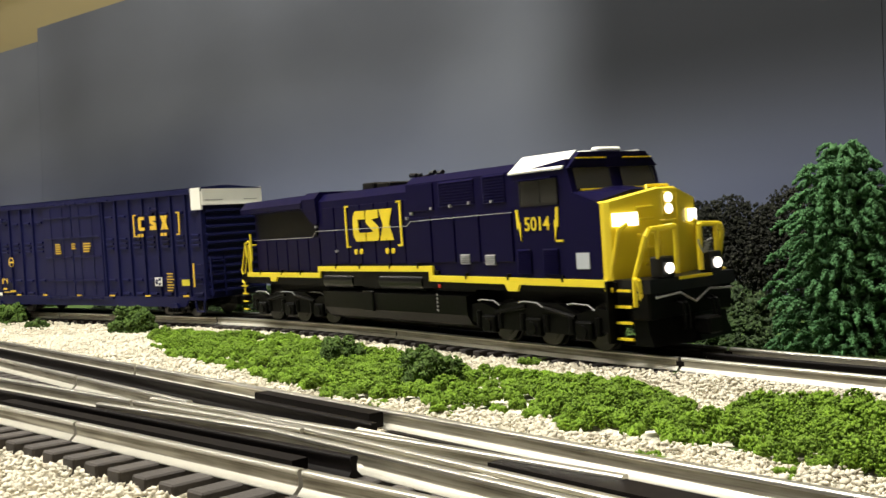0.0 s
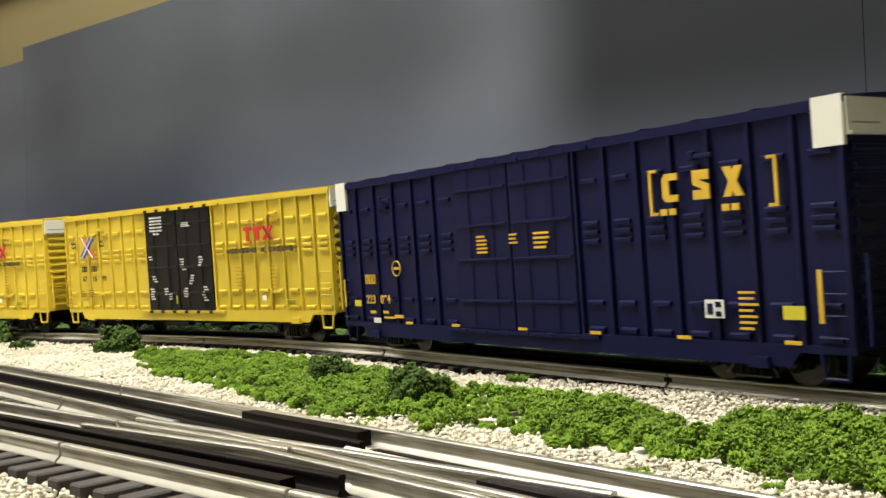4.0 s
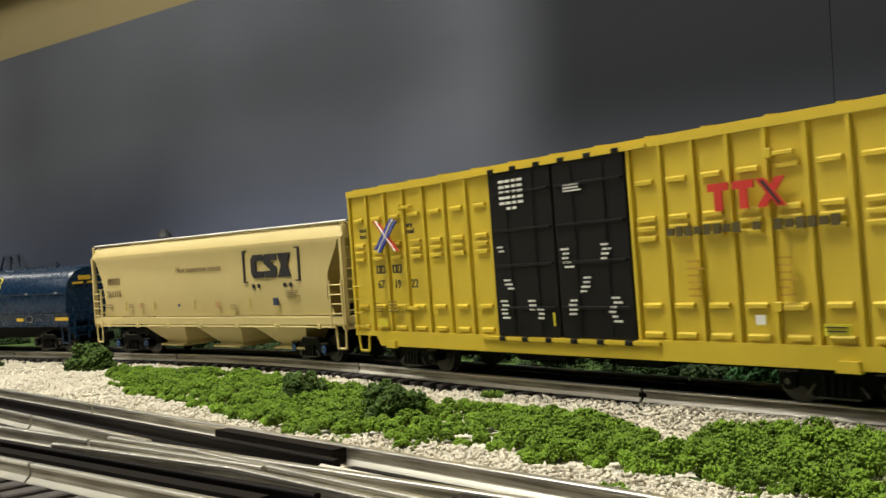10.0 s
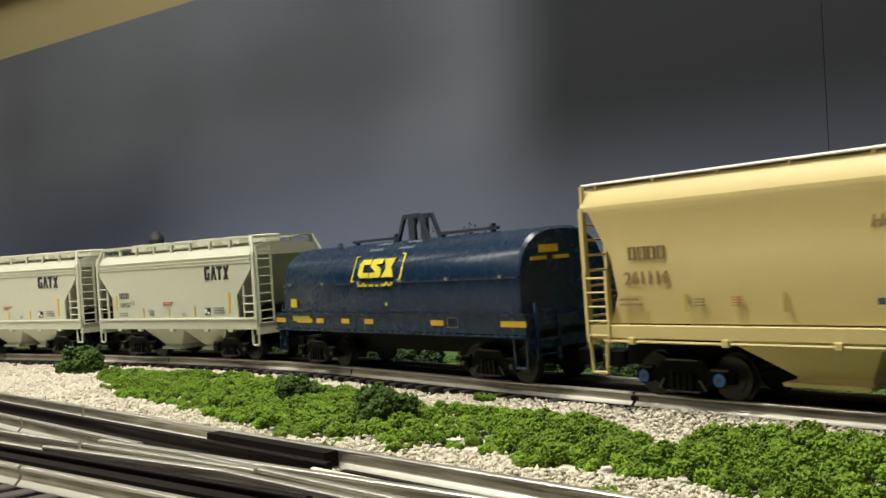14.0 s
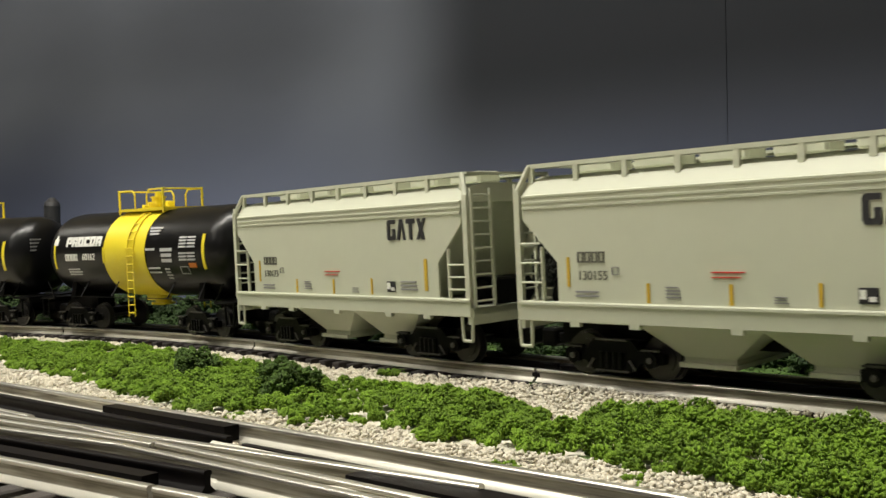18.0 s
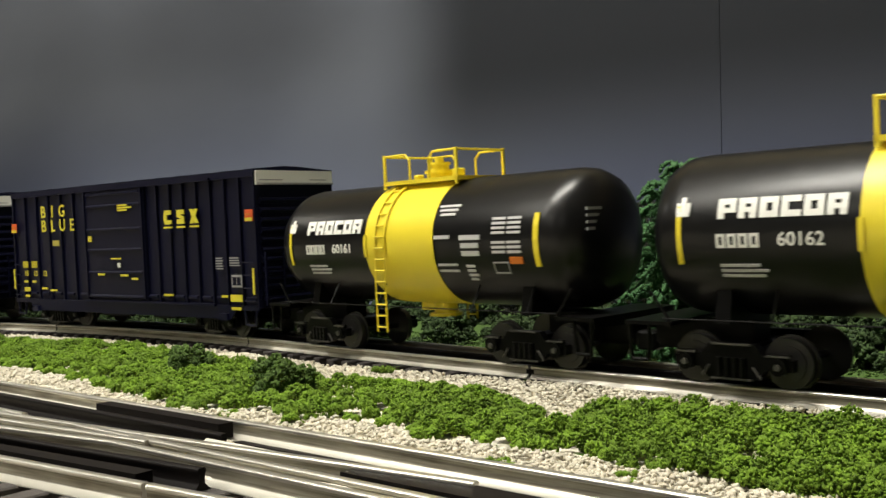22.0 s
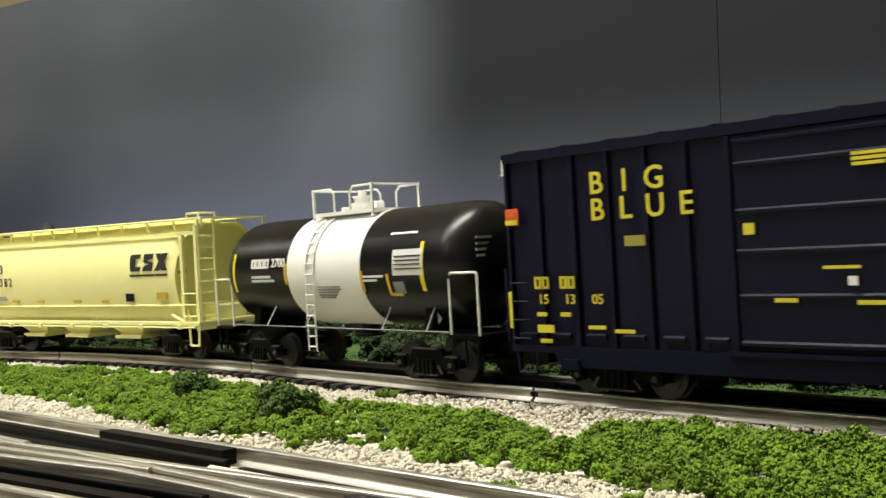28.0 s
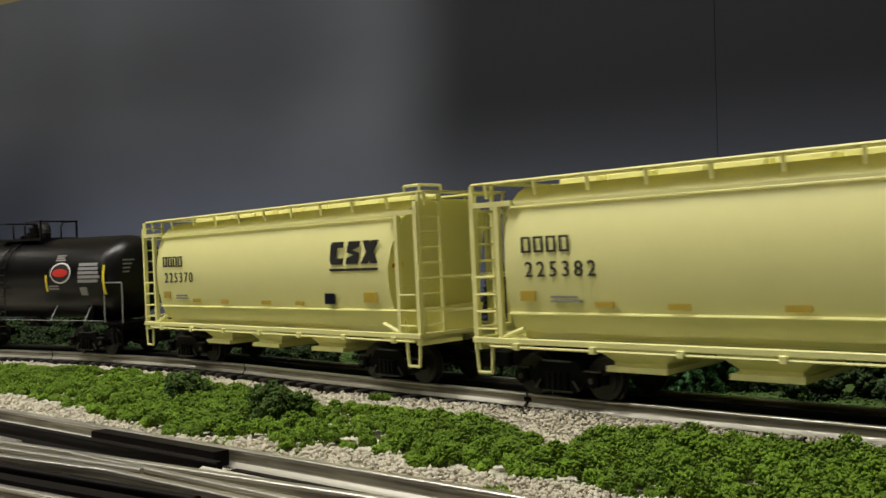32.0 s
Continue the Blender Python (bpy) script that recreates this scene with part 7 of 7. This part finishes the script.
    for a, b in ((-0.0275, -0.0040), (0.0040, 0.0275)):
        pane = Solid().loft([[(front_x(z) + 0.0004, a, z), (front_x(z) + 0.0008, a, z), (front_x(z) + 0.0008, b, z), (front_x(z) + 0.0004, b, z)] for z in (0.0768, 0.0895)])
        pn = part("windscreen", pane, CAB_GLASS, loco, "dark windscreen pane")
        part("wiper_bar", Solid().rod((front_x(0.0765) + 0.0015, a + 0.002, 0.0762), (front_x(0.0765) + 0.0015, b - 0.002, 0.0762), 0.0006, 5), Y, pn)
        part("visor_stripe", Solid().box(0.1658, 0.1688, a + 0.002, b - 0.002, 0.0910, 0.0916), Y, pn)
    # nose: yellow with a chamfered top and angled corners
    nose = Solid()
    out = [(0.1840, -0.0302), (0.1885, -0.0302), (0.1910, -0.0290), (0.1990, -0.0065), (0.1990, 0.0065), (0.1910, 0.0290), (0.1885, 0.0302), (0.1840, 0.0302)]
    def crest(y):
        return 0.0692 + (0.0302 - max(abs(y), 0.0065)) * 0.21
    nose.loft([[(x, y, z) for x, y in out] for z in (0.0335, 0.0640)] + [[(x, y, crest(y)) for x, y in out], [(x - 0.0012, y * 0.97, crest(y) + 0.0008) for x, y in out]])
    part("nose", nose, Y, loco, "bright yellow nose", smooth=20)
    for z in (0.0420, 0.0480, 0.0540, 0.0610, 0.0665):        # grab irons up the nose
        part("grab_iron", Solid().path([(0.1955, -0.0165, z), (0.1972, -0.0168, z), (0.1995, -0.0100, z), (0.1980, -0.0100, z)], 0.0005, 5), Y, loco)
    part("grab_iron", Solid().path([(0.1965, -0.0130, 0.0400), (0.1982, -0.0130, 0.0404), (0.1982, -0.0130, 0.0545), (0.1965, -0.0130, 0.0549)], 0.0005, 5), Y, loco)
    part("door_hinge", Solid().rod((0.1992, 0.0066, 0.0370), (0.1992, 0.0066, 0.0720), 0.0006, 6), Y, loco)
    part("nose_eyebolt", Solid().disc((0.1892, -0.0306, 0.0300), "y", 0.0022, 0.0014, 12), Y, loco)
    part("nose_top", Solid().loft([[(x, -0.0302, 0.0692 + (0.187 - x) * 0.34), (x, -0.0065, 0.0745 + (0.187 - x) * 0.16), (x, 0.0065, 0.0745 + (0.187 - x) * 0.16), (x, 0.0302, 0.0692 + (0.187 - x) * 0.34)] for x in (0.1690, 0.1842)]), P, loco)
    part("nose_rail", Solid().path([(0.1945, -0.0080, 0.0742), (0.1935, -0.0070, 0.0760), (0.1935, 0.0070, 0.0760), (0.1945, 0.0080, 0.0742)], 0.0007, 6), Y, loco)
    part("nose_door", Solid().box(0.1988, 0.1998, -0.0058, 0.0058, 0.0350, 0.0600, 0.0004), Y, loco)
    bez = Solid().box(0.1975, 0.1998, -0.0028, 0.0028, 0.0615, 0.0730, 0.0008)
    part("headlight_housing", bez, Y, loco)
    for z in (0.0648, 0.0700):
        part("headlight", Solid().disc((0.2001, 0.0, z), "x", 0.0023, 0.0008, 18), HEADLIGHT, loco, "glowing headlight")
    part("nose_window", Solid().box(0.1955, 0.1970, 0.0098, 0.0128, 0.0618, 0.0684, 0.0006), CAB_GLASS, loco)
    # number boards glow on both nose corners
    for k in (-1, 1):
        a, b = Vector((0.1912, k * 0.0284, 0)), Vector((0.1954, k * (0.0166 if k < 0 else 0.0180), 0))
        n_ = Vector((0.942, k * 0.335, 0)) * 0.0006
        part("number_board", Solid().loft([[(*(a + n_).xy, z), (*(b + n_).xy, z), (*(b + n_ * 2).xy, z), (*(a + n_ * 2).xy, z)] for z in (0.0582, 0.0642)]), HEADLIGHT, loco, "lit number board")
        dl = part("ditch_light", Solid().disc((0.2128, k * 0.0165, 0.0388), "x", 0.0024, 0.0010, 18), HEADLIGHT, loco, "glowing ditch light")
        part("ditch_light_box", Solid().box(0.2050, 0.2122, k * 0.0165 - 0.0042, k * 0.0165 + 0.0042, 0.0345, 0.0440, 0.0006), BLACK, loco)
    # front handrails and steps
    for k in (-1, 1):
        y = k * 0.0285
        part("handrail", Solid().path([(0.1895, y, 0.0330), (0.1905, k * 0.0290, 0.0400), (0.1940, k * 0.0270, 0.0570), (0.1950, k * 0.0225, 0.0590)], 0.0010, 6), Y, loco)
        part("handrail", Solid().path([(0.2030, y, 0.0225), (0.2030, y, 0.0345), (0.2085, k * 0.0262, 0.0530), (0.2090, k * 0.0240, 0.0562), (0.2100, k * 0.0090, 0.0570), (0.2100, k * 0.0080, 0.0560), (0.2100, k * 0.0080, 0.0360)], 0.0013, 6), Y, loco)
        part("handrail", Solid().path([(0.2098, k * 0.0200, 0.0566), (0.2098, k * 0.0200, 0.0430)], 0.0011, 6), Y, loco)
        part("handrail", Solid().path([(0.2030, y, 0.0345), (0.2065, k * 0.0300, 0.0345), (0.2065, k * 0.0290, 0.0290), (0.2050, k * 0.0270, 0.0250)], 0.0012, 6), Y, loco)
        for i in range(4):
            z = 0.0075 + i * 0.0072
            part("step", Solid().box(0.1905, 0.2020, y - k * 0.006 - 0.003, y - k * 0.006 + 0.005, z, z + 0.0008), UNDER, loco)
            part("step_edge", Solid().box(0.1915, 0.2010, min(y, y + k * 0.0012), max(y, y + k * 0.0012), z, z + 0.0011), Y, loco)
        part("step_side", Solid().box(0.1895, 0.1910, y - 0.005, y + 0.001, 0.0060, 0.0340), UNDER, loco)
    part("platform", Solid().box(0.1890, 0.2120, -0.0290, 0.0290, 0.0285, 0.0345), BLACK, loco)
    part("platform_edge", Solid().box(0.2121, 0.2130, -0.010, 0.012, 0.0332, 0.0345), Y, loco)
    plow = Solid().loft([[(x, y, z) for y in (-0.0270, -0.0135, 0.0, 0.0135, 0.0270) for x, z in ((d - abs(y) * 0.16, h),)] + [(0.2000, 0.0270, h), (0.2000, -0.0270, h)] for d, h in ((0.2150, 0.0050), (0.2128, 0.0110), (0.2120, 0.0170))])
    part("pilot", plow, UNDER, loco, "black pilot and plow")
    part("pilot_plate", Solid().box(0.2000, 0.2105, -0.0285, 0.0285, 0.0165, 0.0290, 0.0008), UNDER, loco)
    part("cut_lever", Solid().path([(0.2125, -0.0260, 0.0265), (0.2125, -0.0100, 0.0275), (0.2125, 0.0, 0.0225), (0.2125, 0.0100, 0.0275), (0.2125, 0.0260, 0.0265)], 0.0005, 5), GREY_MARK, loco)
    for y in (-0.0120, -0.0085, 0.0085, 0.0120):
        part("air_hose", Solid().path([(0.2105, y, 0.0240), (0.2150, y, 0.0225), (0.2160, y, 0.0150), (0.2150, y * 0.9, 0.0115)], 0.0008, 6), UNDER, loco)
    hose = Solid()
    for i in range(12):
        hose.rod((0.2110, 0.0060 + 0.0004 * i, 0.0500 - 0.006 * math.sin(math.pi * i / 12)), (0.2110, 0.0064 + 0.0008 * i, 0.0500 - 0.006 * math.sin(math.pi * (i + 1) / 12)), 0.0005, 5)
    part("safety_chain", hose, GREY_MARK, loco)
    coupler(loco, 0.214)
    # rear platform
    part("rear_platform", Solid().box(-0.2080, -0.1930, -0.0290, 0.0290, 0.0290, 0.0350), UNDER, loco)
    for k in (-1, 1):
        y = k * 0.0290
        part("handrail", Solid().path([(-0.1900, y, 0.0360), (-0.1900, y, 0.0600), (-0.1930, y, 0.0605), (-0.1975, y, 0.0590), (-0.2075, y, 0.0380), (-0.2060, y, 0.0350)], 0.0009, 6), Y, loco)
        part("handrail", Solid().path([(-0.1985, y, 0.0590), (-0.1970, y, 0.0480), (-0.2020, y, 0.0360)], 0.0008, 6), Y, loco)
        part("handrail", Solid().path([(-0.2080, y, 0.0300), (-0.2040, y, 0.0280), (-0.2040, y, 0.0200)], 0.0009, 6), Y, loco)
        for z in (0.0075, 0.0135, 0.0195, 0.0255):
            part("step_edge", Solid().box(-0.2070, -0.1980, min(y, y + k * 0.0012), max(y, y + k * 0.0012), z, z + 0.0010), Y, loco)
            part("step", Solid().box(-0.2070, -0.1980, min(y, y - k * 0.008), max(y, y - k * 0.008), z, z + 0.0007), UNDER, loco)
        part("handrail", Solid().path([(-0.2065, k * 0.0230, 0.0350), (-0.2065, k * 0.0230, 0.0570), (-0.2065, k * 0.0100, 0.0575), (-0.2065, k * 0.0100, 0.0350)], 0.0009, 6), Y, loco)
        part("flag_bracket", Solid().box(-0.1885, -0.1872, y - 0.0006, y + 0.0006, 0.0455, 0.0660), Y, loco)
    coupler(loco, -0.208)
    # fuel tank
    part("fuel_tank", Solid().prism([(-0.021, 0.0062), (-0.0262, 0.0085), (-0.0295, 0.0140), (-0.0300, 0.0245), (-0.0225, 0.0262), (-0.0225, 0.0290), (0.0225, 0.0290), (0.0225, 0.0262), (0.0300, 0.0245), (0.0295, 0.0140), (0.0262, 0.0085), (0.021, 0.0062)], -0.076, 0.082), UNDER, loco, "black fuel tank")
    for x0, x1 in ((-0.074, -0.036), (-0.004, 0.042)):
        part("air_reservoir", Solid().rod((x0, -0.0255, 0.0318), (x1, -0.0255, 0.0318), 0.0056, 18), BLACK, loco, "black air reservoir", smooth=40)
    part("filler_box", Solid().box(-0.024, -0.012, -0.0312, -0.029, 0.0130, 0.0260, 0.0006), UNDER, loco)
    bars([(0.0560, 0.0250 - i * 0.0022, 0.0012, 0.0012) for i in range(5)], GREY_MARK, loco, -0.0303)
    part("sticker", Solid().disc((0.0590, -0.0303, 0.0300), "y", 0.0012, 0.0008, 10), RED, loco)
    # three-axle trucks
    for cxt in (-0.132, 0.136):
        s = Solid().box(-0.047, 0.047, -0.020, 0.020, 0.0130, 0.0200)
        for k in (-1, 1):
            y = k * 0.0265
            s.prism([(-0.052, 0.0110), (-0.052, 0.0200), (-0.044, 0.0215), (-0.030, 0.0180), (-0.018, 0.0225), (0.018, 0.0225), (0.030, 0.0180), (0.044, 0.0215), (0.052, 0.0200), (0.052, 0.0110), (0.040, 0.0080), (-0.040, 0.0080)], y - 0.002, y + 0.002, "y")
            for x in (-0.036, 0.0, 0.036):
                s.box(x - 0.0055, x + 0.0055, y * 1.08 - 0.0022, y * 1.08 + 0.0022, 0.0060, 0.0150, 0.0008)
                s.disc((x, y * 1.16, 0.0100), "y", 0.0035, 0.002, 12)
                for q in (-0.009, 0.009):
                    s.rod((x + q, y * 1.07, 0.0085), (x + q, y * 1.07, 0.0170), 0.0020, 8)
            s.rod((-0.030, y * 1.10, 0.0165), (-0.006, y * 1.10, 0.0205), 0.0012, 6).rod((0.030, y * 1.10, 0.0165), (0.006, y * 1.10, 0.0205), 0.0012, 6)
        tr = part("truck", s, UNDER, loco, "three-axle truck")
        tr.location = (cxt, 0, 0)
        pipe = Solid()
        for x in (-0.044, -0.010, 0.026):
            pipe.path([(x, -0.0300, 0.0225), (x + 0.004, -0.0302, 0.0232), (x + 0.014, -0.0302, 0.0228), (x + 0.018, -0.0300, 0.0205)], 0.0004, 5)
        part("brake_pipe", pipe, GREY_MARK, tr)
        for x in (-0.036, 0.0, 0.036):
            WHEELSETS.append((wheelset(tr, x, 0.0105), loco, 0.0105))
        TRUCKS.append((tr, loco, cxt))
    # emblem, lightning brackets, number
    y = -HB - 0.0012
    logo(loco, -0.0430, 0.0225, 0.0530, 0.0800, y, CAB_YELLOW)
    words("5014", 0.0095, CAB_YELLOW, loco, 0.1440, 0.0612, -0.0310, wide=0.98)
    for x, k in ((0.1305, 1), (0.1580, -1)):
        part("flash", Solid().prism([(x - k * 0.0018, 0.0690), (x, 0.0690), (x + k * 0.0006, 0.0625), (x + k * 0.0016, 0.0628), (x + k * 0.0016, 0.0530), (x - k * 0.0002, 0.0600), (x - k * 0.0012, 0.0596)], -0.0312, -0.0306, "y"), CAB_YELLOW, loco, "yellow lightning mark")
    part("flash", bar(0.1570, 0.1620, 0.0524, 0.0534, -0.0308), CAB_YELLOW, loco)
    return loco


# ---------------------------------------------------------------- ties of all three tracks
def lay_ties(at_pose, parent, steps, material, long=0.0545, wide=0.0060):
    me = Solid().box(-wide / 2, wide / 2, -long / 2, long / 2, -0.0112, -0.0056, 0.0005).mesh("tie")
    me.materials.append(material)
    for q in steps:
        ob = new("tie", me)
        ob.parent = parent
        ob.matrix_basis = at_pose(q)


def main_pose(s):
    x, y, hd = track_at(s)
    return pose(x, y, 0, LEAN, 0, -math.degrees(hd))


def line_pose(line):
    start, hd = line
    return lambda s: pose(start.x + s * math.cos(hd), start.y - s * math.sin(hd), 0, 0, 0, -math.degrees(hd))


lay_ties(main_pose, main_track, np.arange(-0.3, 1.75, 0.0128), TIE)
lay_ties(line_pose(REAR), yard, np.arange(-0.9, 0.18, 0.0128), FRONT_TIE)
lay_ties(line_pose(FRONT), yard, np.arange(-0.6, 0.5, 0.0128), FRONT_TIE, 0.062, 0.0068)

# ---------------------------------------------------------------- the train, front to rear
TRAIN = [
    (locomotive(2.055), 0.12),
    (blue_box_car(1.6370), 0.12),
    (yellow_box_car(1.2540, ("67", "16", "99")), 0.12),
    (yellow_box_car(0.8710, ("67", "19", "22")), 0.12),
    (curved_hopper("tan three-bay covered hopper with black emblem", 0.5076, 0.1582, TAN, "long hoppers", "tan", "261116"), 0.11),
    (coil_car(0.1875), 0.085),
    (slant_hopper(-0.0715, "130155"), 0.07),
    (slant_hopper(-0.2997, "130173"), 0.07),
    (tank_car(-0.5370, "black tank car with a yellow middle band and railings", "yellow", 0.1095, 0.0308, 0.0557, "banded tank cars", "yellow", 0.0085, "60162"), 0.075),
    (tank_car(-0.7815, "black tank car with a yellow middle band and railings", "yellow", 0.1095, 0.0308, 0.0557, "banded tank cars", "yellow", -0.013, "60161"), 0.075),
    (navy_box_car(-1.0630, ("15", "13", "12")), 0.1),
    (navy_box_car(-1.3837, ("15", "13", "05")), 0.1),
    (tank_car(-1.6625, "black tank car with a white middle band", "white", 0.1095, 0.0308, 0.0557, "banded tank cars", "white", -0.0105), 0.075),
    (curved_hopper("cream three-bay covered hopper with black emblem", -1.9440, 0.1420, CREAM, "cream hoppers", "cream", "225382"), 0.1),
    (curved_hopper("cream three-bay covered hopper with black emblem", -2.2555, 0.1420, CREAM, "cream hoppers", "cream", "225370"), 0.1),
    (tank_car(-2.568, "plain black tank car with a red oval emblem", "black", 0.1250, 0.0308, 0.0557, "banded tank cars", "black"), 0.1),
]

# the train's progress along the track: seconds, metres
PACE_T = [0, 3, 6, 9, 12, 15, 18, 21, 24, 27, 30, 32]
PACE_S = [-1.2354, -0.8137, -0.4053, 0.0, 0.4046, 0.8127, 1.214, 1.6122, 2.0249, 2.4335, 2.8308, 3.1067]


def progress(t):
    k, v = np.array(PACE_T, float), np.array(PACE_S)
    m = np.gradient(v, k)
    i = int(min(max(np.searchsorted(k, t, side="right") - 1, 0), len(k) - 2))
    h = k[i + 1] - k[i]
    x = (t - k[i]) / h
    return (2 * x ** 3 - 3 * x ** 2 + 1) * v[i] + (x ** 3 - 2 * x ** 2 + x) * h * m[i] + (-2 * x ** 3 + 3 * x ** 2) * v[i + 1] + (x ** 3 - x ** 2) * h * m[i + 1]


def car_pose(s, reach):
    xa, ya, _ = track_at(s + reach)
    xb, yb, _ = track_at(s - reach)
    hd = -math.atan2(ya - yb, xa - xb)
    return pose((xa + xb) / 2, (ya + yb) / 2, 0, LEAN, 0, -math.degrees(hd)), hd


def motions():
    clock = [i * 0.25 for i in range(129)]
    seen = {}
    for car, reach in TRAIN:
        rows = [(t, car_pose(progress(t) + car["s0"], reach)[0]) for t in clock]
        walk(car, rows)
        near = [t for t in clock if 0.15 < progress(t) + car["s0"] < 1.5]
        seen[car.name] = (max(min(near) - 0.5, 0), min(max(near) + 0.5, 32)) if near else (0, 32)
    reach_of = {car.name: reach for car, reach in TRAIN}
    for tr, car, x in TRUCKS:             # trucks swivel with the curve
        rows = []
        for t in clock[::2]:
            s = progress(t) + car["s0"]
            turn = track_at(s + x)[2] - car_pose(s, reach_of[car.name])[1]
            rows.append((t, pose(x, 0, 0, 0, 0, -math.degrees(turn))))
        walk(tr, rows)
    for ws, car, r in WHEELSETS:          # wheels roll while their car is near
        a, b = seen[car.name]
        place = tuple(ws.location)
        n = int((b - a) / 0.08) + 1
        times = [a + (b - a) * i / n for i in range(n + 1)]
        rows = [(t, pose(*place, 0, math.degrees((progress(t) - progress(a)) / r) % 360, 0)) for t in times]
        if b < 32:
            rows.append((32, rows[-1][1]))
        if a > 0:
            rows.insert(0, (0, rows[0][1]))
        walk(ws, rows)


motions()
